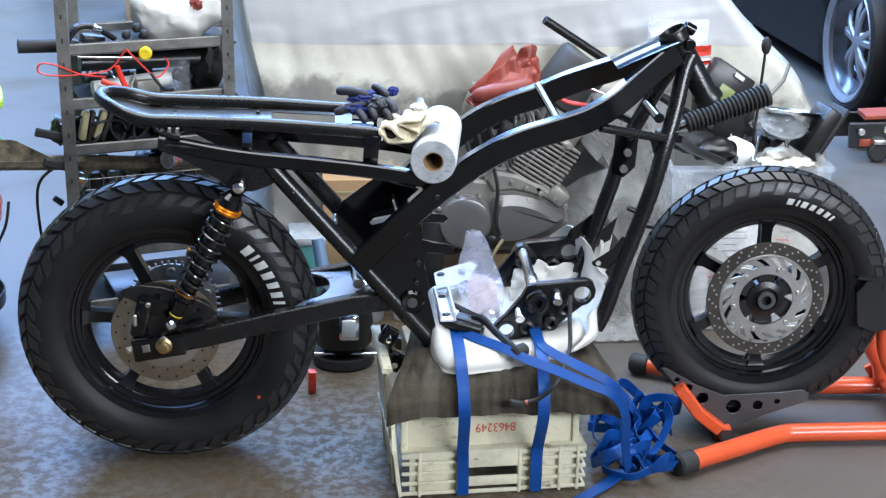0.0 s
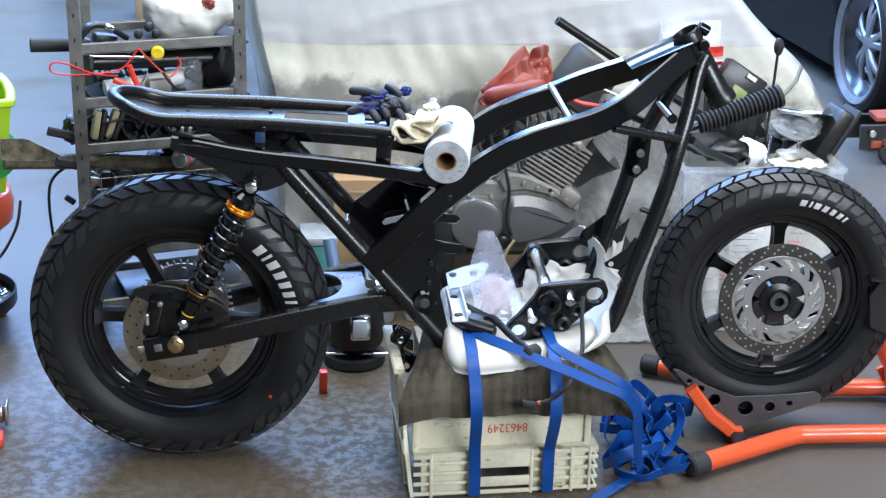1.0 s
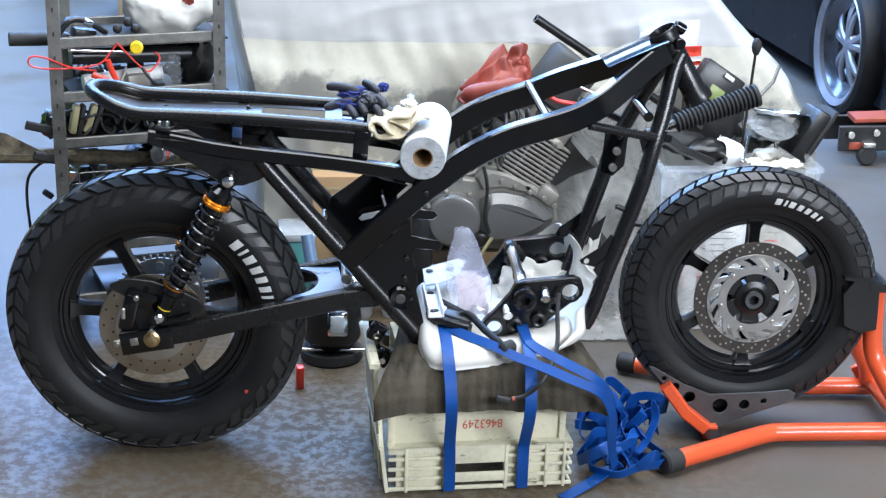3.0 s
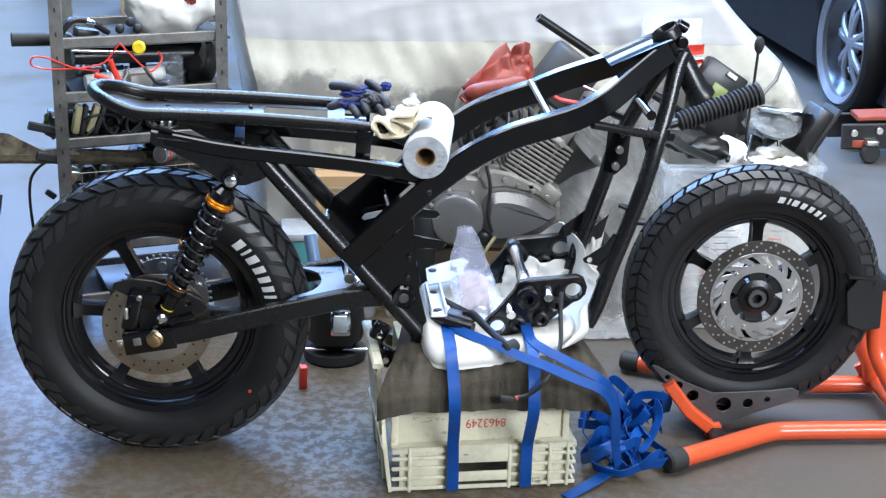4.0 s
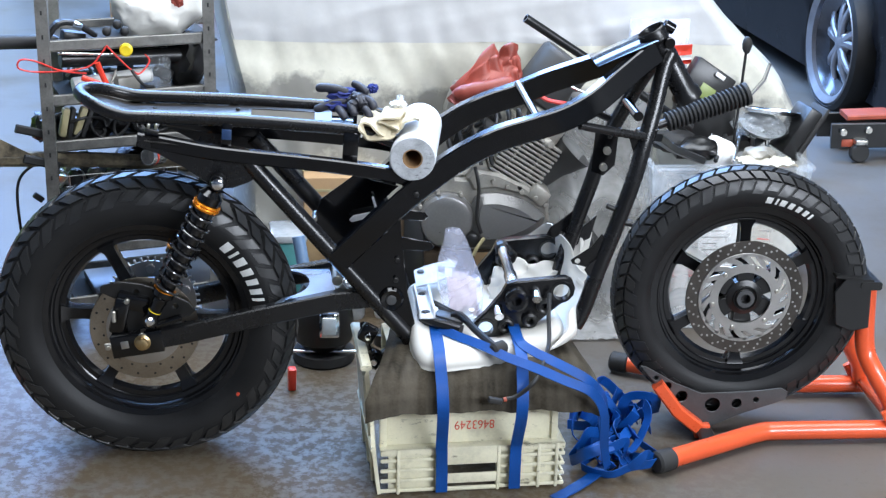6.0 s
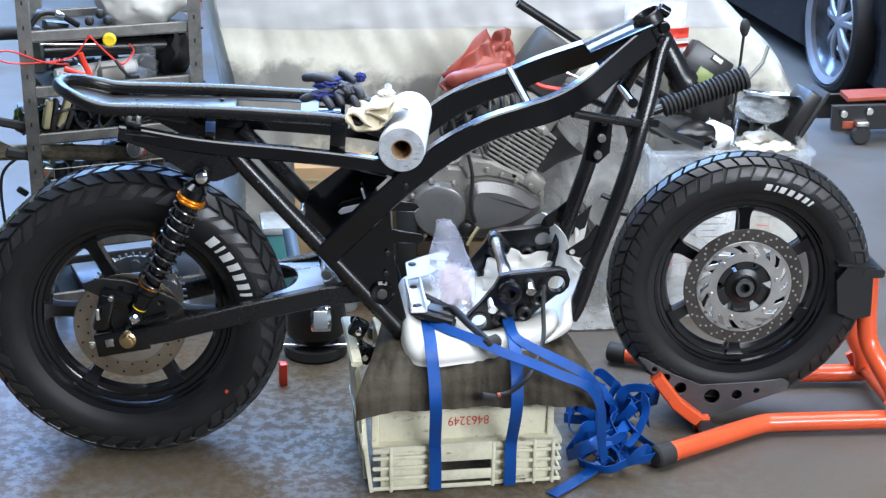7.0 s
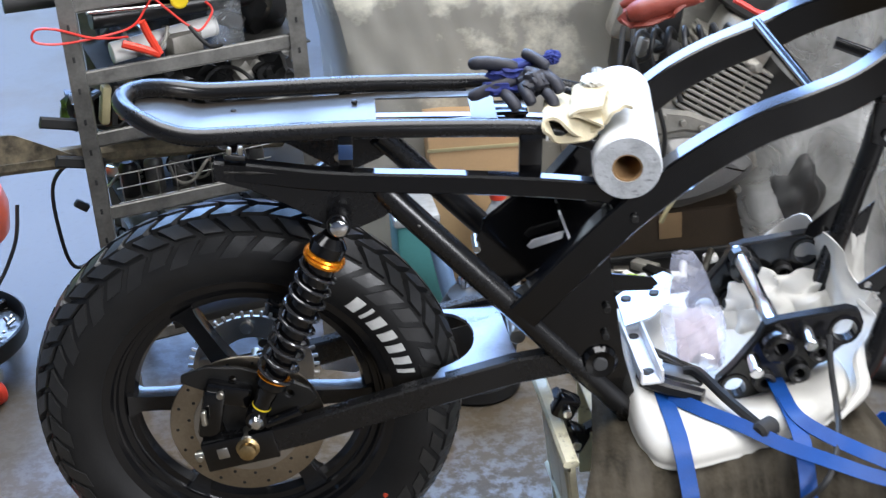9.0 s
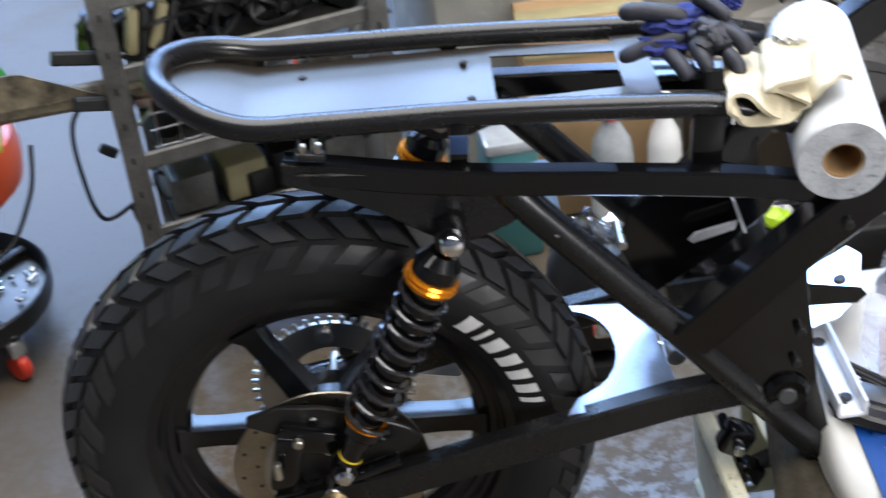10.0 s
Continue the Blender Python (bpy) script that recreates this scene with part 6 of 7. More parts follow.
# ---- cartons and bottles behind the bike ----
box = thing("cardboard_box", (0.44, 1.05, 0), "brown cardboard box standing on the floor", "box")
part("carton_wall", block((0.438, 1.05, 0.19), (0.23, 0.28, 0.37), (0, 0, 2), 0.003), "card", box)
part("tape", block((0.438, 1.0, 0.3765), (0.232, 0.045, 0.002), (0, 0, 2), 0.0005), "tan", box)
part("tape", block((0.438, 0.9085, 0.338), (0.226, 0.002, 0.008), (0, 1, 2), 0.0004), "tan", box)


def bottle(x, y, r, h, body, cap, label):
    b = thing("bottle", (x, y, 0), label, "bottle", "bottles on the floor")
    part("body", lathe([(0, 0), (r * 0.92, 0), (r, 0.01), (r, h * 0.66), (r * 0.86, h * 0.76), (r * 0.4, h * 0.86), (r * 0.36, h * 0.9), (0, h * 0.9)], pose(x, y, 0), 24), body, b)
    part("cap", lathe([(0, h * 0.89), (r * 0.46, h * 0.89), (r * 0.48, h * 0.9), (r * 0.46, h), (0, h)], pose(x, y, 0), 20), cap, b)
    part("sticker", lathe([(r + 0.0006, h * 0.2), (r + 0.0012, h * 0.21), (r + 0.0012, h * 0.5), (r + 0.0006, h * 0.51)], pose(x, y, 0), 24), "white", b)


bottle(0.463, 0.8, 0.038, 0.3, "lens", "red", "grey translucent bottle with a red cap")
bottle(0.555, 0.8, 0.03, 0.3, "white", "white", "white plastic bottle with a blue label")
single("black_case", block((0.632, 0.84, 0.15), (0.062, 0.07, 0.3), (0, 0, 6), 0.008), "satin", "tall black plastic case standing on the floor", "case")
single("blue_tube", rod((0.318, 0.62, 0.3), (0.372, 0.52, 0.01), 0.017, 18), "slate", "slate blue plastic tube leaning among the parts", "tube")
tub = thing("parts_box", (0.27, 0.86, 0), "pale teal parts box with a lid on the floor", "box")
part("body", block((0.283, 0.86, 0.11), (0.09, 0.14, 0.22), (0, 0, 6), 0.01), "teal", tub)
part("lid", block((0.283, 0.86, 0.232), (0.1, 0.15, 0.024), (0, 0, 6), 0.008), "lens", tub)
single("foil_bag", crumple(blob((0.398, 0.53, 0.15), (0.056, 0.045, 0.1), 0.3, 4, 2.4, 8), 0.03, 40), "foil", "crinkled silver foil bag standing among the parts", "foil bag")
lampu = thing("headlamp_shell", (0.39, 0.46, 0), "black headlamp shell with a chromed lens on the floor", "headlamp")
part("shell", lathe([(0, 0.0), (0.05, 0.004), (0.075, 0.03), (0.08, 0.07), (0.07, 0.15), (0.05, 0.18), (0, 0.19)], pose(0.385, 0.5, 0.03), 28), "satin", lampu)
part("lens", block((0.4, 0.425, 0.125), (0.055, 0.02, 0.07), (-12, 0, 0), 0.012), "chrome", lampu, "chromed square lens frame")
part("lens_glass", block((0.4, 0.414, 0.125), (0.036, 0.006, 0.045), (-12, 0, 0), 0.004), "glass", lampu)
single("drum_lid", lathe([(0, 0), (0.078, 0), (0.082, 0.006), (0.08, 0.028), (0, 0.03)], pose(0.385, 0.5, 0.0), 32), "cap", "black round drum lid lying on the floor", "lid")
single("steel_rod", rod((0.16, 0.46, 0.04), (0.5, 0.45, 0.04), 0.005), "bright", "thin bright steel rod on the floor clutter", "rod")
single("red_wedge", block((0.307, 0.3, 0.032), (0.02, 0.022, 0.062), (8, 0, 10), 0.004), "red", "short red plastic wedge standing on the floor", "wedge")
for k, (x, y, z, s, mt) in enumerate(((0.62, 0.62, 0.05, 0.05, "alu"), (0.66, 0.55, 0.04, 0.035, "satin"), (0.6, 0.5, 0.035, 0.03, "alu"), (0.56, 0.6, 0.04, 0.04, "satin"), (0.7, 0.66, 0.05, 0.04, "alu"))):
    gear = lathe([(s * 0.3, 0), (s, 0), (s * 1.02, 0.004), (s, z * 0.8), (s * 0.6, z), (s * 0.3, z)], pose(x, y, 0.0, 0, 0, 0), 20, closed=True)
    single("engine_part", gear, mt, "greasy turned engine part on the floor", "engine part", "engine parts on the floor")
tray = thing("parts_tray", (0.8, 0.74, 0), "shallow black tray of loose engine parts on the floor", "tray")
part("tray_floor", block((0.8, 0.74, 0.04), (0.36, 0.2, 0.07), (0, 0, 3), 0.006), "satin", tray)
part("tray_rim", sweep(bmesh.new(), [(0.625, 0.636, 0.078), (0.985, 0.655, 0.078), (0.975, 0.848, 0.078), (0.615, 0.83, 0.078)], oblong(0.012, 0.018, 0.003), up=(0, 0, 1), closed=True), "cap", tray)
bits = random.Random(21)
for k in range(16):
    c = V((0.66 + 0.018 * k, 0.67 + bits.uniform(0, 0.13), 0.086))
    d = V((bits.uniform(-1, 1), bits.uniform(-1, 1), 0)).normalized() * bits.uniform(0.02, 0.055)
    if k % 3 == 0:
        bm = block(c, (bits.uniform(0.02, 0.06), bits.uniform(0.014, 0.03), 0.02), (bits.uniform(-8, 8), 0, bits.uniform(0, 180)), 0.003)
    elif k % 3 == 1:
        bm = rod(c - d, c + d + V((0, 0, 0.012)), bits.uniform(0.005, 0.011), 12)
    else:
        bm = lathe([(0.006, 0), (0.016, 0), (0.018, 0.004), (0.015, 0.014), (0.006, 0.014)], pose(*(c + V((0, 0, -0.008))), bits.uniform(-20, 20), bits.uniform(-20, 20), 0), 16, closed=True)
    single("engine_part", bm, ("dull", "alu", "satin", "zinc", "white")[k % 5], "small loose engine part in the tray", "engine part", "engine parts in the tray")
single("lime_glove", blob((0.725, 0.69, 0.098), (0.026, 0.02, 0.018), 0.5, 3, 3, 9), "lime", "small lime green rag lying on the parts tray", "rag")

# ---- covered car ----
COVER_X = [(0.0, 0.06, 1.86), (0.2, 0.1, 1.92), (0.45, 0.1, 1.88), (0.6, 0.08, 1.79), (0.75, 0.05, 1.63), (0.9, 0.03, 1.5), (1.02, 0.05, 1.38)]


def cover(u, v):
    if v < 0.7:
        z = 1.02 * v / 0.7
        y = 0.98 + 0.16 * (z / 1.02) + 0.03 * math.sin(z * 5)
        if z > 0.85:
            y += (z - 0.85) ** 2 * 3
    else:
        z = 1.02 + 0.1 * math.sin((v - 0.7) / 0.3 * math.pi * 0.6)
        y = 1.226 + (v - 0.7) / 0.3 * 2.6
    for a, b in zip(COVER_X, COVER_X[1:]):
        if z <= b[0] or b is COVER_X[-1]:
            k = min(1, max(0, (z - a[0]) / (b[0] - a[0])))
            x0, x1 = a[1] + (b[1] - a[1]) * k, a[2] + (b[2] - a[2]) * k
            break
    x = x0 + (x1 - x0) * u
    side = max(0, abs(u * 2 - 1) - 0.9) / 0.1
    y += 0.35 * side ** 2
    fold = 0.005 * noise.noise(V((x * 5, z * 2.2, 0))) + 0.005 * noise.noise(V((x * 22 + z * 6, z * 7, 3))) + 0.006 * math.sin(x * 46 + 3 * noise.noise(V((x * 3, z * 3, 7)))) * max(0, 0.75 - z)
    fold *= 1 - 0.8 * min(1, max(0, (z - 0.7) / 0.15))
    ridge = 0.008 * max(0, noise.noise(V((x * 1.3 - z * 3, z * 11 + x * 2, 5)))) * (0.5 if z > 0.75 else 1 if z > 0.55 else 0.4)
    return x, y - fold - ridge, max(0.004, z + fold * 0.4)


car = thing("covered_car", (0.8, 2.3, 0), "car hidden under a dusty milky plastic sheet", "car")
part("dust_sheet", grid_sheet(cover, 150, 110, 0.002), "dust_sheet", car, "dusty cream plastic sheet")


def top_film(u, v):
    """A second, whiter film over the upper part, with loose slanting creases."""
    x, y, z = cover(0.01 + 0.97 * u, 0.5 + 0.34 * v)
    hem = 0.012 * wave(x * 4, 0, 3) * (1 - v)
    bend = x * 2.2 - y * 7 - z * 16
    crease = 0.0035 * max(0.0, math.sin(bend * 2.1 + 4 * wave(x * 1.7, y * 2, 8))) ** 4 + 0.006 * max(0, wave(x * 1.5 + bend, bend * 1.3, 4))
    return x, y - 0.0016 - crease * (0.3 + 0.7 * v), z + hem


part("top_film", grid_sheet(top_film, 150, 80, 0.0), "film", car, "glossy white creased film over the sheet")


def hanging(u, v):
    z = 0.62 * (1 - v)
    x = 1.0 + 0.32 * u + 0.05 * v * (u - 0.3)
    return x + 0.02 * wave(u * 4, v * 5, 3), 0.94 - 0.22 * v ** 2 + 0.03 * math.sin(u * 13 + v * 3) * (0.4 + v) + 0.03 * wave(u * 5, v * 5, 1), z + 0.003


drape = thing("plastic_drape", (1.16, 0.8, 0), "crumpled clear plastic hanging to the floor", "plastic sheet")
part("sheet", grid_sheet(hanging, 40, 34, 0.001), "sheet", drape)
part("floor_fold", grid_sheet(lambda u, v: (1.0 + 0.3 * u + 0.02 * wave(u * 5, v * 3, 2), 0.6 + 0.16 * v, 0.006 + 0.05 * (1 - abs(v * 2 - 1)) * (0.6 + 0.5 * wave(u * 7, v * 3, 5)) + 0.008 * abs(wave(u * 11, v * 8, 1))), 44, 22, 0.001), "sheet", drape, "crumpled fold lying on the floor")

# ---- black car and trolley jack ----
sedan = thing("black_car", (3.2, 4.4, 0), "black parked car with silver alloy wheels", "car")
hd = V((0.06, -0.998, 0)).normalized()
sd = V((-hd.y, hd.x, 0)) * -1 if V((-hd.y, hd.x, 0)).x > 0 else V((-hd.y, hd.x, 0))
wc = V((2.635, 3.3, 0.295))


def car_at(f, s, z):
    return wc + hd * f - sd * s + V((0, 0, z - 0.305))


def shell(u, v):
    f = 1.0 - 4.4 * u
    prof = [(1.2, 0.12), (0.1, 0.085), (0.01, 0.12), (0.0, 0.42), (0.03, 0.72), (0.12, 0.8), (0.3, 1.02), (0.8, 1.1), (1.4, 1.02), (1.66, 0.5), (1.6, 0.2)]
    k = v * (len(prof) - 1)
    i = min(int(k), len(prof) - 2)
    s = prof[i][0] + (prof[i + 1][0] - prof[i][0]) * (k - i)
    z = prof[i][1] + (prof[i + 1][1] - prof[i][1]) * (k - i)
    if z > 0.8:
        z = 0.8 + (z - 0.8) * max(0.0, min(1, (u - 0.12) * 5)) * max(0.0, min(1, (0.9 - u) * 5))
    arch = ((f) ** 2 + (z - 0.3) ** 2) ** 0.5
    s += 0.12 * max(0, 1 - arch / 0.36) ** 0.3 if arch < 0.36 and v < 0.55 else 0
    nose = max(0, abs(u * 2 - 1) - 0.85) / 0.15
    s = s + (0.8 - s) * 0.3 * nose ** 2
    return car_at(f, s + 0.02, z)


part("body", grid_sheet(shell, 60, 40, 0.01), "carpaint", sedan, "gloss black car body")
wheel_axis = axis_pose(wc + sd * 0.02, wc - sd)
cw = part("wheel", lathe([(0.236, 0.004), (0.266, -0.012), (0.276, 0.0), (0.272, 0.03), (0.262, 0.16), (0.23, 0.17), (0.244, 0.05)], wheel_axis, 48, closed=True), "wheel_alloy", sedan, "silver five-spoke alloy wheel")
part("tyre", lathe([(0.272, 0.0), (0.28, -0.012), (0.3, 0.0), (0.309, 0.03), (0.309, 0.17), (0.3, 0.2), (0.262, 0.2)], wheel_axis, 48, closed=True), "rubber", cw, "low black road tyre")
part("dish", lathe([(0.262, 0.0), (0.252, 0.012), (0.215, 0.055), (0.18, 0.07), (0.17, 0.09), (0.262, 0.1)], wheel_axis, 48, closed=True), "lip_alloy", cw, "deep polished rim dish")
spk = lathe([(0, 0.03), (0.028, 0.032), (0.05, 0.04), (0.062, 0.06), (0.05, 0.09), (0, 0.09)], wheel_axis, 28)
for k in range(5):
    a = radians(72 * k + 20)
    for w in (-0.2, 0.2):
        pts = [wheel_axis @ V((r * math.cos(a + w * (0.6 + 3 * r)), r * math.sin(a + w * (0.6 + 3 * r)), h)) for r, h in ((0.03, 0.045), (0.09, 0.045), (0.14, 0.052), (0.188, 0.07))]
        bar(pts, 0.034, 0.024, up=tuple(sd), bm=spk, c=0.008)
part("spokes", spk, "wheel_alloy", cw)
part("wheel_well", lathe([(0.0, 0.1), (0.2, 0.1), (0.2, 0.12), (0, 0.12)], wheel_axis, 28), "cap", cw)
jack = thing("trolley_jack", (2.6, 2.6, 0), "black and red trolley jack on the floor", "jack")
for s in (-0.09, 0.09):
    part("side_frame", bar([(2.36, 2.52 + s, 0.1), (2.6, 2.5 + s, 0.11), (2.9, 2.48 + s, 0.08)], 0.02, 0.1), "satin", jack, "black pressed side frame")
part("lift_arm", bar([(2.43, 2.51, 0.165), (2.6, 2.5, 0.175), (2.85, 2.49, 0.12)], 0.12, 0.02), "jack_red", jack, "orange-red lift arm")
part("name_plate", block((2.43, 2.412, 0.075), (0.06, 0.004, 0.03), (0, 0, -4), 0.002), "jack_red", jack)
for x, y in ((2.47, 2.4), (2.47, 2.62)):
    part("caster", rod((x, y - 0.018, 0.04), (x, y + 0.018, 0.04), 0.038, 20, bevel=0.006), "cap", jack)
    part("caster_fork", block((x, y, 0.085), (0.05, 0.05, 0.02), (0, 0, 0), 0.004), "zinc", jack)
part("front_roller", rod((2.85, 2.38, 0.04), (2.85, 2.6, 0.04), 0.04, 20), "satin", jack)
for x, z in ((2.4, 0.12), (2.5, 0.13), (2.62, 0.09)):
    part("bolt", rod((x, 2.396, z), (x, 2.41, z), 0.014, 12), "zinc", jack)

# ---- clear bin behind the front wheel ----
bx0, bx1, by0, by1, bz = 1.27, 1.705, 0.67, 1.06, 0.475
bin_thing = thing("storage_bin", (1.49, 0.86, 0), "clear plastic storage bin heaped with motorcycle parts", "storage bin")


def bin_wall(a, b):
    return grid_sheet(lambda u, v: (a[0] + (b[0] - a[0]) * u + ((1.49 - (a[0] + (b[0] - a[0]) * u)) * 0.1) * (1 - v), a[1] + (b[1] - a[1]) * u + ((0.86 - (a[1] + (b[1] - a[1]) * u)) * 0.1) * (1 - v), 0.004 + (bz - 0.004) * v), 10, 8, 0.003)


for a, b in (((bx0, by0), (bx1, by0)), ((bx1, by0), (bx1, by1)), ((bx1, by1), (bx0, by1)), ((bx0, by1), (bx0, by0))):
    part("side_wall", bin_wall(a, b), "bin", bin_thing).visible_shadow = False
part("rim", sweep(bmesh.new(), [(bx0, by0, bz), (bx1, by0, bz), (bx1, by1, bz), (bx0, by1, bz)], oblong(0.022, 0.016), up=(0, 0, 1), closed=True), "bin", bin_thing, "clear rolled rim")
sheet_a = thing("paper_sheet", (1.475, 0.7, 0.1), "white printed sheet standing inside the clear bin", "paper")
part("page", block((1.475, 0.703, 0.22), (0.118, 0.003, 0.23), (-3, 0, 0), 0.0008), "white", sheet_a)
for k in range(7):
    part("print_bar", block((1.452 + 0.004 * (k % 3), 0.6995 - 0.0005 * k, 0.305 - 0.018 * k), (0.05 + 0.012 * (k % 3), 0.002, 0.003), (0, 0, 0), 0.0004), "shelf", sheet_a)
card_b = thing("cream_card", (1.625, 0.705, 0.1), "cream printed card standing inside the clear bin", "card")
part("page", block((1.625, 0.706, 0.21), (0.13, 0.003, 0.22), (-2, 2, 0), 0.0008), "rag_white", card_b)
part("print_bar", block((1.6, 0.702, 0.262), (0.04, 0.002, 0.004), (0, 4, 0), 0.0004), "red", card_b)
part("print_bar", block((1.61, 0.702, 0.285), (0.05, 0.002, 0.003), (0, 4, 0), 0.0004), "shelf", card_b)
bottle = thing("glue_bottle", (1.375, 0.72, 0.02), "small white bottle with a yellow band inside the bin", "bottle")
part("flask", lathe([(0, 0), (0.02, 0), (0.023, 0.004), (0.023, 0.2), (0.012, 0.225), (0.011, 0.25), (0, 0.25)], pose(1.378, 0.725, 0.02), 24), "white", bottle)
part("band", lathe([(0.0225, 0.17), (0.0242, 0.17), (0.0242, 0.2), (0.0225, 0.2)], pose(1.378, 0.725, 0.02), 24, closed=True), "yellow", bottle, "yellow label band")
part("floor_panel", block((1.49, 0.86, 0.006), (0.39, 0.35, 0.004), (0, 0, 0), 0.001), "bin", bin_thing)
for x, z, w, h, tilt in ((1.42, 0.28, 0.13, 0.2, 4), (1.57, 0.26, 0.16, 0.22, -3)):
    leaf = thing("instruction_sheet", (x, 0.72, z - h / 2), "white printed sheet standing in the clear bin", "paper", "sheets in the bin")
    part("paper", block((x, 0.722, z), (w, 0.002, h), (0, tilt, 2), 0.0005), "white", leaf)
    for k in range(6):
        part("print_line", block((x - 0.01 * (k % 2), 0.7202, z + h * 0.36 - k * 0.024), (w * (0.74 - 0.1 * (k % 3)), 0.001, 0.004), (0, tilt, 2), 0.0), "plate", leaf)
single("yellow_box", block((1.38, 0.76, 0.235), (0.07, 0.06, 0.06), (0, 5, 8), 0.004), "yellow", "small yellow carton in the clear bin", "box")
single("red_box", block((1.36, 0.74, 0.16), (0.11, 0.05, 0.035), (0, 0, 6), 0.004), "red", "flat red box in the clear bin", "box")
single("carton", block((1.5, 0.9, 0.2), (0.3, 0.2, 0.36), (0, 0, 3), 0.005), "foam", "white polystyrene block in the clear bin", "packing")

gaiter = []
for k in range(20):
    gaiter += [(0.018 + 0.004 * (k / 19), 0.0112 * k), (0.025 + 0.005 * (k / 19), 0.0112 * k + 0.003), (0.025 + 0.005 * (k / 19), 0.0112 * k + 0.006)]
fork = thing("fork_gaiter", (1.38, 0.52, 0.6), "black ribbed rubber fork gaiter lying over the bin", "fork gaiter")
part("bellows", lathe([(0, 0)] + gaiter + [(0.03, 0.226), (0, 0.226)], axis_pose((1.255, 0.5, 0.645), (1.47, 0.53, 0.715)), 28), "cap", fork)
part("stanchion", rod((1.18, 0.49, 0.62), (1.46, 0.528, 0.712), 0.012), "satin", fork)
part("stay", bar([(1.24, 0.52, 0.6), (1.3, 0.6, 0.55), (1.4, 0.68, 0.495)], 0.03, 0.02), "satin", fork)
dome = thing("clear_headlamp", (1.63, 0.86, 0.47), "round clear headlamp glass resting on the bin", "headlamp")
part("bowl", blob((1.612, 0.87, 0.548), (0.082, 0.07, 0.038), 0.22, 4, 3.5, 2), "clear", dome)
part("reflector", lathe([(0, 0.0), (0.03, 0.004), (0.06, 0.02), (0.066, 0.03), (0.0, 0.012)], pose(1.612, 0.87, 0.52, 20, 6, 0), 30), "lens", dome)
single("white_cup", lathe([(0.0, 0), (0.034, 0), (0.04, 0.005), (0.044, 0.06), (0.03, 0.07), (0.028, 0.06), (0, 0.01)], pose(1.5, 0.8, 0.475, 70, 0, -60), 28), "white", "white plastic cup lying on the heaped bin", "cup")
slab = thing("black_case", (1.72, 0.86, 0.46), "black hard case standing in the bin", "case")
part("case_body", block((1.715, 0.86, 0.53), (0.06, 0.1, 0.15), (0, 32, 8), 0.008), "satin", slab)
part("case_lid", block((1.74, 0.855, 0.54), (0.012, 0.096, 0.146), (0, 32, 8), 0.004), "cap", slab)
single("yellowed_rag", grid_sheet(lambda u, v: (1.51 + 0.15 * u, 0.655 + 0.1 * v, 0.484 + 0.012 * wave(u * 4, v * 3, 3) + 0.006 * wave(u * 9, v * 7, 6)), 44, 24, 0.005), "rag_white", "yellowed white rag on the rim of the bin", "rag")
for k, (x, y, z, s, mt) in enumerate(((1.42, 0.78, 0.5, 0.05, "satin"), (1.56, 0.92, 0.49, 0.06, "satin"), (1.36, 0.86, 0.5, 0.05, "cap"), (1.58, 0.76, 0.49, 0.035, "alu"), (1.45, 0.95, 0.5, 0.05, "alu"))):
    single("loose_part", blob((x, y, z), (s * 1.3, s, s * 0.6), 0.28, 3, 1.8, k + 2.0), mt, "loose dark motorcycle part heaped on the bin", "motorcycle part", "parts heaped on the bin")
lid2 = thing("silver_tray", (1.64, 0.88, 0.55), "shallow bright metal tray on the heap", "tray")
part("dish", lathe([(0, 0), (0.07, 0.0), (0.082, 0.01), (0.08, 0.012), (0.068, 0.004), (0, 0.004)], pose(1.64, 0.88, 0.575, -10, 6, 0), 30), "bright", lid2)
for k in range(5):
    rodm = rod((1.4 + 0.05 * k, 0.72, 0.48), (1.46 + 0.045 * k, 0.82 + 0.02 * k, 0.53 - 0.008 * k), 0.006)
    single("bracket_rod", rodm, "satin" if k % 2 else "bright", "thin metal bracket rod in the heap", "rod", "rods in the heap")
zip_bag = thing("zip_pouch", (1.3, 0.93, 0.66), "clear zip pouch with a red band, hung on the sheet", "pouch")
part("film", grid_sheet(lambda u, v: (1.235 + 0.17 * u, 0.945 + 0.012 * wave(u * 3, v * 3, 2) - 0.02 * math.sin(u * 3.1), 0.68 + 0.15 * v), 14, 12, 0.002), "bag", zip_bag)
for low, high, mat in ((0.738, 0.766, "red"), (0.724, 0.738, "white"), (0.713, 0.724, "red")):
    part("header", grid_sheet(lambda u, v: (1.235 + 0.17 * u, 0.9 + 0.012 * wave(u * 3, v * 3, 2) - 0.02 * math.sin(u * 3.1), low + (high - low) * v), 14, 3, 0.002), mat, zip_bag, "printed header band")
part("filling", blob((1.32, 0.955, 0.745), (0.078, 0.01, 0.07), 0.4, 2, 2, 3), "white", zip_bag)
module = thing("battery_charger", (1.44, 0.85, 0.62), "dark box with a green display, leaning on the heap", "device")
part("case", block((1.44, 0.86, 0.66), (0.13, 0.05, 0.11), (-10, 33, 0), 0.006), "satin", module)
part("display", block((1.437, 0.832, 0.645), (0.045, 0.004, 0.04), (-10, 33, 0), 0.001), "olive", module, "green display")
part("print", block((1.475, 0.835, 0.69), (0.03, 0.003, 0.012), (-10, 33, 0), 0.001), "white", module)
single("carton", block((1.46, 0.93, 0.53), (0.16, 0.1, 0.18), (0, 0, 0), 0.004), "satin", "dark carton under the charger", "carton")
mast = thing("air_gun", (1.54, 0.85, 0.62), "black thin-stemmed air gun standing in the bin", "air gun")
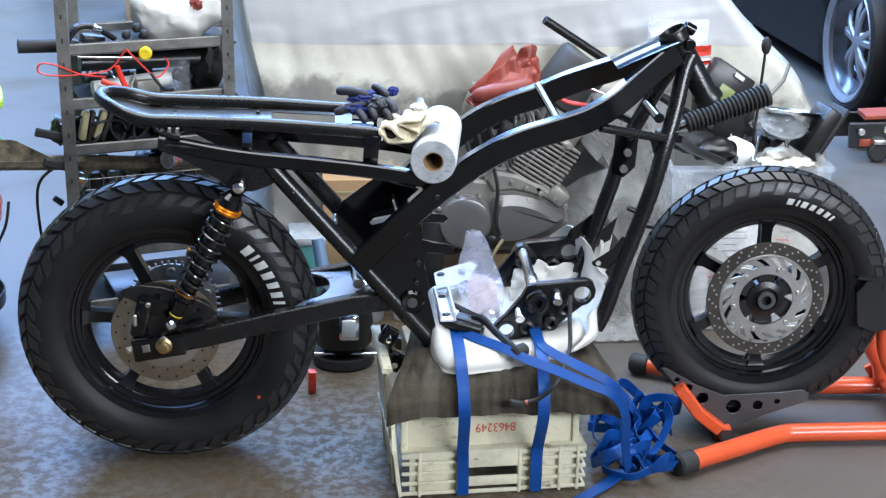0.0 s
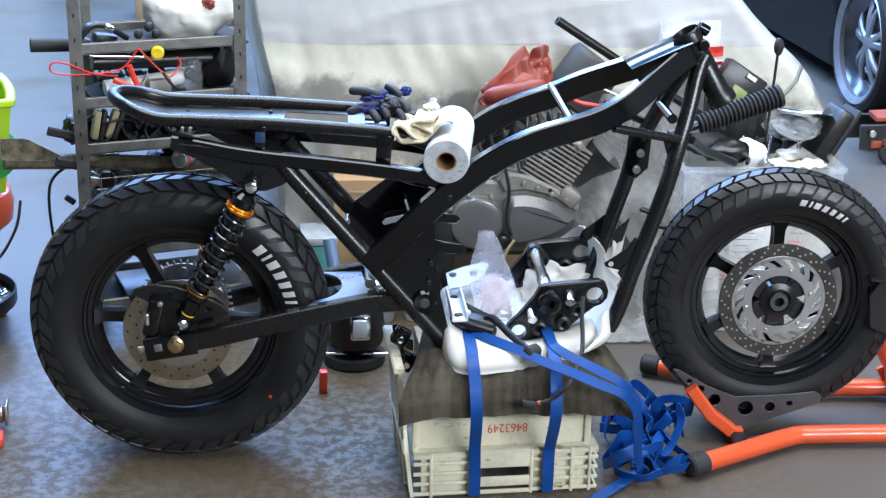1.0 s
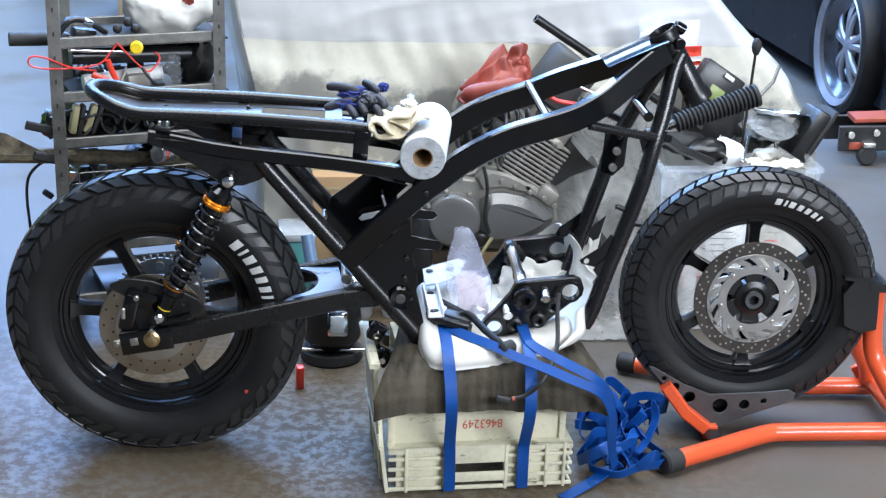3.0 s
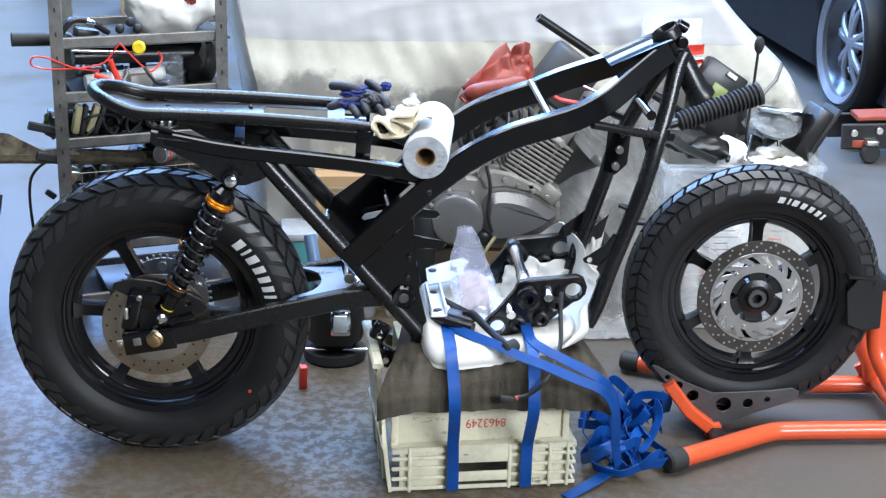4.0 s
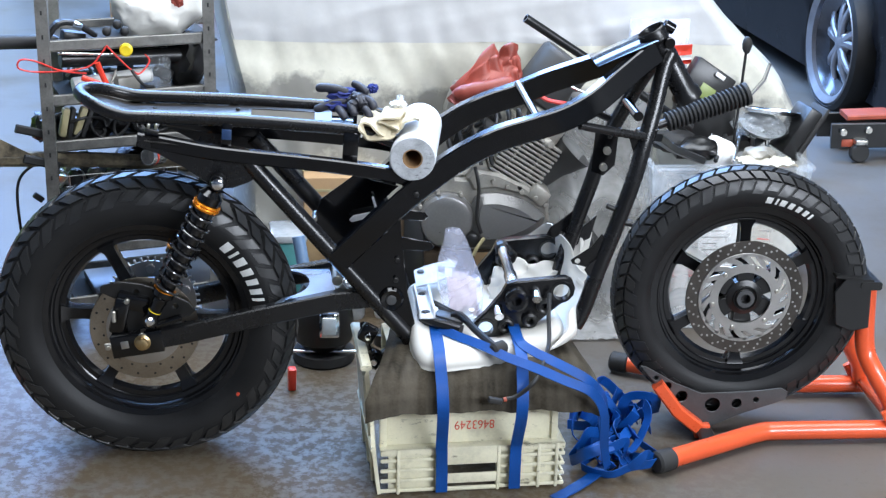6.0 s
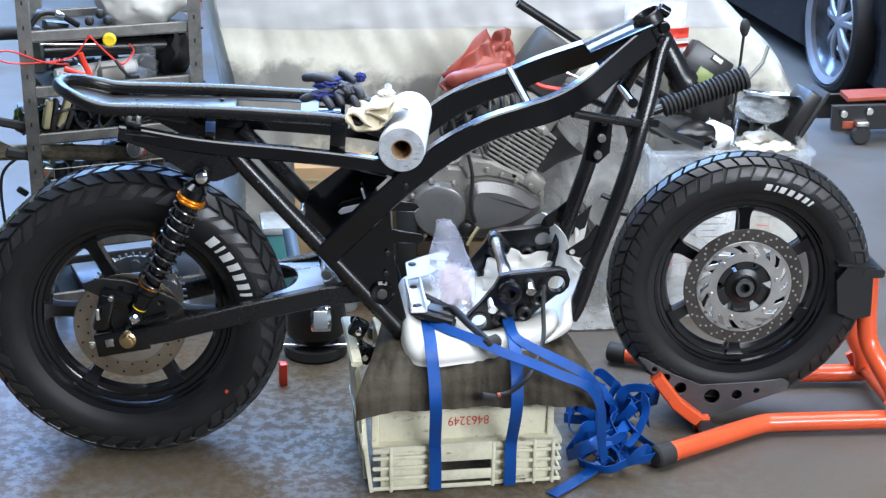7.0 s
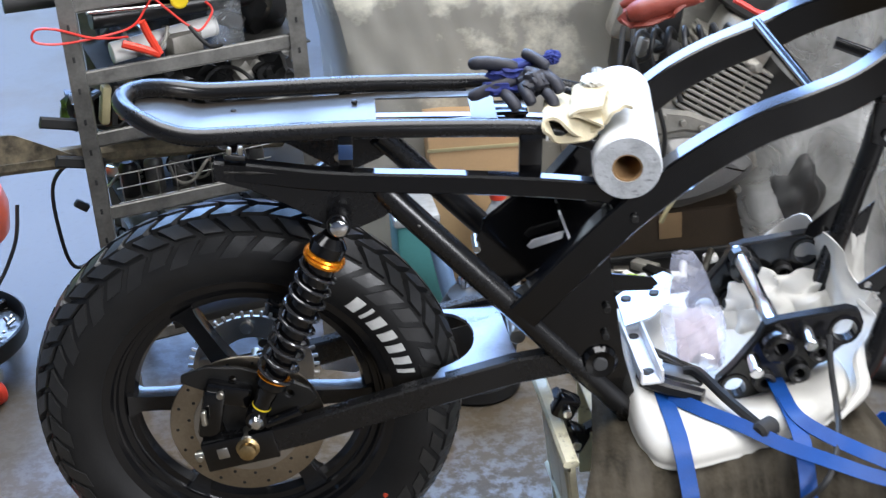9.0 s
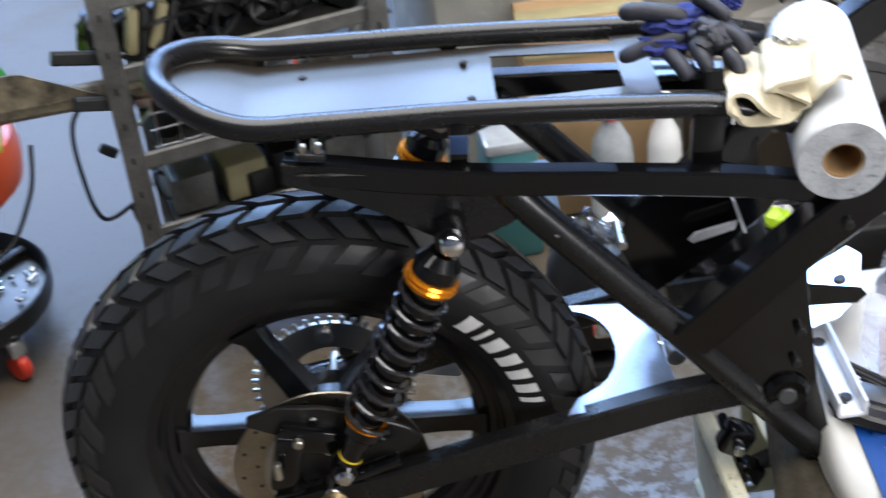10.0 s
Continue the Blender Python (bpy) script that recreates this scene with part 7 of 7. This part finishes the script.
part("stem", rod((1.53, 0.85, 0.45), (1.545, 0.85, 0.76), 0.004), "cable", mast)
part("head", blob((1.546, 0.85, 0.775), (0.014, 0.014, 0.026), 0.2, 2, 2, 1), "cap", mast)
single("knife", bar([(1.56, 0.84, 0.63), (1.6, 0.84, 0.68), (1.612, 0.84, 0.725)], 0.004, 0.02, up=(0, 1, 0)), "bright", "bright curved blade in the heap", "blade")

# ---- shelf ----
SA, SB = V((-0.302, 0.565, 0)), V((0.092, 0.7, 0))
SX = (SB - SA).normalized()
SY = V((-0.08, 0.997, 0))
SW, SD = (SB - SA).length, 0.27
shelf = thing("steel_shelf", (-0.15, 0.8, 0), "grey steel angle shelf crowded with motorcycle parts", "shelf")


def sq(u, v, z):
    p = SA + SX * u + SY * v
    return V((p.x, p.y, z))


ANGLE = [(-0.015, -0.015), (0.015, -0.015), (0.015, -0.012), (-0.012, -0.012), (-0.012, 0.015), (-0.015, 0.015)]
for u, v, k in ((0, 0, 1), (SW, 0, 1), (0, SD, 1), (SW, SD, 1)):
    part("post", sweep(bmesh.new(), [sq(u, v, 0.0), sq(u, v, 1.25)], [(x * (1 if u < 0.1 else -1), y) for x, y in ANGLE], up=tuple(SY)), "shelf", shelf, "perforated steel angle post")
    for z in [0.06 * i for i in range(2, 20)]:
        p = sq(u, v - 0.0155, z)
        if v < 0.1:
            part("slot", block(p, (0.0045, 0.002, 0.011), (0, 0, 19), 0.0006), "cap", shelf)
LEVELS = (0.12, 0.262, 0.395, 0.545, 0.664, 0.802)
for z in LEVELS:
    for v in (0.0, SD):
        part("rail", bar([sq(0.012, v, z + 0.012), sq(SW - 0.012, v, z + 0.012)], 0.006, 0.03), "shelf", shelf, "steel shelf rail")
    part("shelf_board", block((sq(SW / 2, SD / 2, z + 0.004)), (SW - 0.02, SD - 0.01, 0.004), (0, 0, 18.9), 0.001), "board", shelf)

beam = thing("mudded_beam", (-0.25, 0.62, 0.4), "mud-stained metal beam lying through the shelf", "beam")
part("beam_tube", bar(spline([sq(-0.2, 0.04, 0.532), sq(-0.1, 0.045, 0.522), sq(0.1, 0.055, 0.5), sq(0.26, 0.07, 0.474), sq(0.36, 0.08, 0.458)], 5), 0.04, 0.036, c=0.011), "camo", beam)
a0, a1 = sq(-0.2, 0.02, 0), sq(-0.02, 0.04, 0)
part("beam_flange", grid_sheet(lambda u, v: (a0.x + (a1.x - a0.x) * u, a0.y + (a1.y - a0.y) * u - 0.01, 0.545 - 0.02 * u + (0.055 if u < 0.35 else 0.055 * max(0.0, 1 - (u - 0.35) / 0.55)) * v), 16, 5, 0.005), "camo", beam)

bars = thing("handlebar", sq(0.1, 0.1, 0.72), "black handlebar with rubber grip sticking out of the shelf", "handlebar")
part("bar_tube", tube(spline([sq(-0.118, 0.1, 0.804), sq(0.0, 0.1, 0.802), sq(0.15, 0.11, 0.785), sq(0.28, 0.13, 0.77), sq(0.36, 0.15, 0.765)], 6), 0.011), "satin", bars)
part("grip", tube([sq(-0.122, 0.1, 0.811), sq(0.01, 0.1, 0.806)], 0.018, 16), "cap", bars, "black rubber grip")
part("clamp", block(sq(0.0, 0.09, 0.812), (0.05, 0.03, 0.035), (0, 20, 20), 0.006), "satin", bars)
part("brake_reservoir", block(sq(0.06, 0.13, 0.81), (0.06, 0.04, 0.03), (0, 10, 25), 0.006), "satin", bars)
single("black_pipe", rod(sq(0.03, 0.07, 0.765), sq(0.36, 0.1, 0.75), 0.021, 20), "satin", "black steel pipe lying on the shelf", "pipe")
single("chrome_rod", rod(sq(0.03, 0.03, 0.79), sq(0.2, 0.035, 0.775), 0.006), "bright", "thin bright rod lying on the black pipe", "rod")
cap = thing("yellow_reflector", sq(0.205, 0.0, 0.78), "yellow round reflector hanging at the shelf rail", "reflector")
part("disc", lathe([(0, -0.006), (0.012, -0.008), (0.016, -0.006), (0.017, 0.004), (0, 0.006)], axis_pose(sq(0.203, -0.012, 0.796), sq(0.203, 1, 0.83)), 24), "yellow", cap)
part("stub", rod(sq(0.203, -0.005, 0.796), sq(0.203, 0.06, 0.79), 0.008), "yellow", cap)
single("white_tube", rod(sq(0.06, 0.05, 0.7), sq(0.26, 0.07, 0.712), 0.02, 24), "white", "white plastic tube lying on the shelf", "tube")
single("glass_jar", lathe([(0, 0), (0.03, 0), (0.032, 0.004), (0.032, 0.08), (0.026, 0.09), (0.0, 0.09)], pose(*sq(0.28, 0.07, 0.67)), 24), "clear", "clear glass jar on the shelf", "jar")
single("black_tank_part", blob(sq(0.35, 0.14, 0.735), (0.055, 0.07, 0.075), 0.35, 3, 2, 4), "satin", "black plastic bodywork part on the shelf", "motorcycle part")
clip = thing("jumper_clips", sq(0.12, 0.0, 0.7), "red crocodile clips with red and black leads", "cable")
part("red_lead", tube(spline([sq(0.1, 0.0, 0.74), sq(0.04, -0.02, 0.755), sq(-0.02, -0.03, 0.785), sq(-0.055, -0.03, 0.79), sq(-0.06, -0.03, 0.77), sq(-0.02, -0.03, 0.758), sq(0.05, -0.01, 0.752), sq(0.11, -0.01, 0.76), sq(0.14, -0.012, 0.79), sq(0.155, -0.014, 0.81)], 6), 0.0023, 8), "red_cable", clip)
part("red_lead", tube(spline([sq(0.155, -0.014, 0.81), sq(0.19, -0.016, 0.77), sq(0.215, -0.018, 0.745), sq(0.235, -0.02, 0.735), sq(0.26, 0.0, 0.76), sq(0.25, 0.0, 0.78)], 6), 0.0023, 8), "red_cable", clip)
part("black_lead", tube(spline([sq(0.215, -0.018, 0.745), sq(0.23, -0.03, 0.725), sq(0.25, -0.035, 0.705), sq(0.27, -0.02, 0.7)], 6), 0.004, 8), "cable", clip)
part("clip_jaw", bar([sq(0.13, -0.02, 0.77), sq(0.14, -0.02, 0.74), sq(0.155, -0.025, 0.705)], 0.012, 0.014), "red", clip, "red plastic clip handle")
part("clip_jaw", bar([sq(0.09, -0.02, 0.735), sq(0.12, -0.022, 0.722), sq(0.155, -0.025, 0.705)], 0.012, 0.014), "red", clip, "red plastic clip handle")
sack = thing("white_sack", sq(0.22, 0.15, 0.83), "white plastic bag of parts on the top shelf", "plastic bag")
part("film", crumple(blob(sq(0.275, 0.13, 0.868), (0.115, 0.1, 0.08), 0.25, 5, 1.7, 3), 0.014, 34), "foam", sack)
part("red_content", blob(sq(0.33, 0.045, 0.905), (0.02, 0.012, 0.018), 0.5, 3, 3, 8), "leather", sack)
for u, z in ((0.155, 0.84), (0.182, 0.856), (0.2, 0.838)):
    single("rubber_knob", blob(sq(u, 0.02, z), (0.012, 0.012, 0.013), 0.1, 2, 2, u), "cap", "small black rubber knob on the top shelf", "knob", "rubber knobs")
single("mirror_arm", bar(spline([sq(0.0, 0.06, 0.82), sq(0.03, 0.06, 0.858), sq(0.07, 0.07, 0.855), sq(0.12, 0.08, 0.82)], 4), 0.03, 0.014), "satin", "black mirror bracket on the top shelf", "mirror bracket")
single("chrome_plug", block(sq(0.08, 0.05, 0.852), (0.025, 0.016, 0.018), (20, 30, 20), 0.004), "chrome", "small chrome plug on the top shelf", "plug")
pads = thing("brake_pads", sq(0.05, 0.05, 0.56), "pair of tan and black brake shoes on the shelf", "brake shoes")
for du, tl in ((0.035, -12), (0.075, -22)):
    part("lining", block(sq(du, 0.03, 0.612), (0.018, 0.03, 0.075), (0, -tl, 20), 0.006), "tan", pads, "tan lining")
    part("shoe", block(sq(du + 0.016, 0.035, 0.608), (0.012, 0.034, 0.08), (0, -tl, 20), 0.004), "cap", pads)
for k, (u, v, z, sx, sz, mt) in enumerate(((0.14, 0.1, 0.6, 0.05, 0.045, "satin"), (0.22, 0.12, 0.595, 0.06, 0.04, "satin"), (0.31, 0.14, 0.6, 0.05, 0.045, "alu"), (-0.015, 0.1, 0.59, 0.04, 0.04, "satin"), (0.36, 0.1, 0.59, 0.04, 0.035, "cap"), (0.2, 0.2, 0.45, 0.06, 0.04, "satin"), (0.05, 0.22, 0.44, 0.05, 0.04, "alu"))):
    single("loose_part", blob(sq(u, v, z), (sx, 0.05, sz), 0.5, 3, 3, k + 20.0), mt, "loose greasy motorcycle part on the shelf", "motorcycle part", "loose parts on the shelf")
for k in range(5):
    loop = [sq(0.03 + 0.06 * k + 0.05 * math.cos(a), 0.03 + 0.02 * math.sin(2 * a + k), 0.6 + 0.035 * math.sin(a) - 0.012 * (k % 2)) for a in [0.6 * i for i in range(11)]]
    single("cable_coil", tube(spline(loop, 4), 0.004, 8), "cable", "black cable coil stuffed into the shelf", "cable", "cables on the shelf")
tin = thing("tin_can", sq(0.25, 0.03, 0.42), "small open tin with a red band on the shelf", "tin")
part("wall", lathe([(0.021, 0), (0.023, 0), (0.024, 0.003), (0.023, 0.05), (0.024, 0.054), (0.021, 0.054)], axis_pose(sq(0.245, 0.0, 0.51), sq(0.29, 0.05, 0.5)), 28, closed=True), "bright", tin)
part("band", lathe([(0.0232, 0.012), (0.0238, 0.012), (0.0238, 0.02), (0.0232, 0.02)], axis_pose(sq(0.245, 0.0, 0.51), sq(0.29, 0.05, 0.5)), 28, closed=True), "red", tin)
part("bottom", lathe([(0, 0.03), (0.021, 0.03), (0.021, 0.034), (0, 0.034)], axis_pose(sq(0.245, 0.0, 0.51), sq(0.29, 0.05, 0.5)), 28), "zinc", tin)
basket = thing("wire_basket", sq(0.2, 0.15, 0.4), "white wire basket with cans on the shelf", "basket")
for k in range(9):
    part("wire", tube([sq(0.04 + 0.035 * k, 0.03, 0.405), sq(0.04 + 0.035 * k, 0.03, 0.47)], 0.0014, 6), "carrier", basket)
for z in (0.41, 0.44, 0.468):
    part("wire", tube([sq(0.03, 0.03, z), sq(0.335, 0.03, z)], 0.0014, 6), "carrier", basket)
for k in range(6):
    single("spray_can", lathe([(0, 0), (0.018, 0), (0.019, 0.003), (0.019, 0.06), (0.012, 0.07), (0, 0.07)], pose(*sq(0.05 + 0.05 * k, 0.085, 0.4)), 18), "shelf" if k % 3 else "satin", "small spray can standing in the shelf", "can", "cans on the shelf")
hang = thing("hanging_lead", sq(-0.05, 0.05, 0.3), "black lead with plugs hanging from the shelf", "cable")
part("wire", tube(spline([sq(0.0, 0.08, 0.5), sq(-0.05, 0.1, 0.49), sq(-0.1, 0.12, 0.44), sq(-0.105, 0.12, 0.34), sq(-0.09, 0.12, 0.26), sq(-0.04, 0.12, 0.27), sq(0.0, 0.12, 0.3)], 6), 0.004, 8), "cable", hang)
part("wire", tube(spline([sq(-0.04, 0.12, 0.27), sq(-0.03, 0.12, 0.22), sq(0.0, 0.12, 0.16)], 5), 0.004, 8), "cable", hang)
part("plug", block(sq(-0.045, 0.06, 0.41), (0.03, 0.014, 0.016), (0, 40, 20), 0.004), "cap", hang)
for u, z in ((-0.06, 0.6), (-0.045, 0.52)):
    single("brake_lever", bar(spline([sq(u + 0.06, 0.02, z - 0.02), sq(u + 0.02, 0.0, z), sq(u - 0.02, -0.01, z + 0.015)], 4), 0.012, 0.022), "cap", "black lever sticking out of the shelf", "lever", "levers on the shelf")
single("oil_tray", block(sq(0.2, 0.1, 0.14), (0.26, 0.2, 0.02), (0, 0, 19), 0.004), "satin", "dark tray on the bottom shelf", "tray")
for k in range(4):
    single("tin_box", block(sq(0.06 + 0.085 * k, 0.1, 0.305), (0.07, 0.12, 0.065), (0, 0, 19 + 4 * (k % 2)), 0.004), ("shelf", "tan", "satin", "shelf")[k], "small worn parts tin on the shelf", "tin", "tins on the shelf")

# small greasy parts that fill the shelf
for k in range(46):
    lev = LEVELS[1 + k % 4] + 0.028
    u, v = rng.uniform(0.02, 0.38), rng.uniform(0.04, 0.24)
    kind = rng.randrange(4)
    s1, s2 = rng.uniform(0.012, 0.03), rng.uniform(0.012, 0.028)
    base = sq(u, v, lev - 0.02)
    if kind == 0:
        bm = block(base + V((0, 0, s2)), (s1 * 2.2, s1 * 1.4, s2 * 2), (0, 0, rng.uniform(0, 90)), 0.004)
    elif kind == 1:
        bm = rod(base + V((0, 0, s2)), base + V((rng.uniform(-0.06, 0.06), rng.uniform(-0.03, 0.03), s2 + rng.uniform(0, 0.03))), s2 * 0.6, 14)
    elif kind == 2:
        bm = lathe([(s2 * 0.4, 0), (s2, 0), (s2 * 1.05, 0.004), (s2, 0.018), (s2 * 0.6, 0.026), (s2 * 0.4, 0.026)], pose(*(base + V((0, 0, 0.002))), rng.uniform(-20, 50), rng.uniform(-30, 30), 0), 18, closed=True)
    else:
        c = base + V((0, 0, 0.03))
        bm = tube(spline([c + V((0.04 * math.cos(a), 0.02 * math.sin(a), 0.022 * math.sin(2 * a + k) + 0.002 * a)) for a in [0.8 * i for i in range(9)]], 4), 0.0035, 7)
    single("loose_part", bm, ("satin", "cap", "satin", "alu", "cable", "zinc")[k % 6], "small greasy motorcycle part on the shelf", "motorcycle part", "loose parts on the shelf")

# ---- stool, bin on it ----
SC = V((-0.714, 0.7, 0))
stool = thing("mechanic_stool", SC, "mechanic's stool with red seat and round black tool tray", "stool")
part("tray_rim", lathe([(0.172, 0.095), (0.176, 0.085), (0.182, 0.085), (0.184, 0.092), (0.184, 0.122), (0.18, 0.125), (0.176, 0.12), (0.174, 0.098)], pose(*SC), 56, closed=True), "satin", stool, "black round tray rim")
part("tray_floor", lathe([(0, 0.088), (0.176, 0.088), (0.176, 0.092), (0, 0.092)], pose(*SC), 56), "pan", stool, "glossy black tray floor")
part("column", block(SC + V((0, 0, 0.2)), (0.04, 0.05, 0.24), (0, 0, 30), 0.006), "satin", stool)
for a in (-40, 50, 140, 230):
    d = V((math.cos(radians(a)), math.sin(radians(a)), 0))
    part("tray_web", bar([SC + d * 0.02 + V((0, 0, 0.1)), SC + d * 0.176 + V((0, 0, 0.1))], 0.016, 0.024), "satin", stool)
    c = SC + d * 0.172
    part("caster_fork", block(c + V((0, 0, 0.068)), (0.03, 0.03, 0.034), (0, 0, a), 0.004), "bright", stool, "plated caster fork")
    side = V((-d.y, d.x, 0))
    part("caster_wheel", rod(c - side * 0.011 + V((0, 0, 0.026)), c + side * 0.011 + V((0, 0, 0.026)), 0.026, 20, bevel=0.005), "red", stool, "red rubber caster wheel")
    part("caster_stem", rod(c + V((0, 0, 0.08)), c + V((0, 0, 0.095)), 0.014), "satin", stool)
part("seat", lathe([(0, 0.3), (0.165, 0.302), (0.19, 0.325), (0.196, 0.37), (0.188, 0.405), (0.16, 0.425), (0, 0.43)], pose(*SC), 56), "stand", stool, "round red padded seat")
for k in range(9):
    a, r = rng.uniform(-0.3, 1.5), rng.uniform(0.09, 0.16)
    p = SC + V((r * math.cos(a), r * math.sin(a), 0.097))
    single("loose_bolt", rod(p, p + V((rng.uniform(-0.02, 0.02), rng.uniform(-0.02, 0.02), 0.004)), 0.004, 8), "zinc", "loose plated bolt in the stool tray", "bolt", "bolts in the tray")
lead2 = tube(spline([SC + V((0.05, -0.12, 0.3)), SC + V((0.15, -0.1, 0.24)), SC + V((0.2, -0.02, 0.3)), SC + V((0.21, 0.03, 0.37))], 6), 0.004, 8)
single("air_hose", lead2, "cable", "thin black hose hanging round the stool seat", "hose")
tote = thing("lime_bin", SC + V((0, 0, 0.43)), "lime green plastic bin of tools on the stool seat", "bin")


def tote_wall(u, v):
    a = 2 * math.pi * u
    k = 1 / max(abs(math.cos(a)), abs(math.sin(a))) ** 0.82
    r = (0.13 + 0.03 * v) * k
    return SC.x + 0.05 + r * math.cos(a + 0.3), SC.y - 0.02 + r * math.sin(a + 0.3), 0.434 + 0.24 * v


part("wall", grid_sheet(tote_wall, 64, 10, 0.004), "lime", tote, "lime green bin wall")
part("rim", sweep(bmesh.new(), [V(tote_wall(k / 64, 1.0)) for k in range(64)], oblong(0.024, 0.02), up=(0, 0, 1), closed=True), "lime", tote)
part("emblem", lathe([(0, 0), (0.06, 0.001), (0.066, 0.003), (0, 0.005)], axis_pose(SC + V((0.19, -0.125, 0.54)), SC + V((0.19 - 0.5, -0.125 + 0.75, 0.53))), 36), "green_ball", tote, "round green disc moulded into the wall")
part("bottom", block(SC + V((0.05, -0.02, 0.44)), (0.2, 0.2, 0.008), (0, 0, 17), 0.002), "lime", tote)
for k in range(5):
    a = rng.uniform(0, 6.28)
    single("tool_shaft", rod(SC + V((0.05 + 0.06 * math.cos(a), 0.06 * math.sin(a), 0.46)), SC + V((0.05 + 0.13 * math.cos(a + 0.4), 0.13 * math.sin(a + 0.4), 0.71)), 0.009), "satin" if k % 2 else "bright", "tool sticking out of the lime bin", "tool", "tools in the bin")
puller = thing("red_clamp", (-0.46, 0.06, 0), "small red clamp with a bright cylinder on the floor", "clamp")
part("cylinder", rod((-0.56, 0.1, 0.03), (-0.44, 0.118, 0.034), 0.02, 20, bevel=0.003), "carrier", puller, "bright metal cylinder")
part("flange", block((-0.434, 0.119, 0.04), (0.008, 0.05, 0.05), (0, 0, 8), 0.003), "carrier", puller)
part("foot", block((-0.455, 0.03, 0.012), (0.06, 0.055, 0.022), (0, 0, 10), 0.005), "red", puller, "red plastic foot")
part("grip", rod((-0.455, 0.03, 0.02), (-0.448, 0.06, 0.055), 0.012), "red", puller)

# far floor
single("carton", block((-0.77, 5.4, 0.13), (0.16, 0.2, 0.26), (0, 0, 8), 0.004), "card", "brown carton standing far off on the floor", "carton")
single("red_tool_case", block((-0.42, 5.5, 0.085), (0.3, 0.2, 0.17), (0, 0, -6), 0.012), "red", "red tool case standing far off on the floor", "tool case")
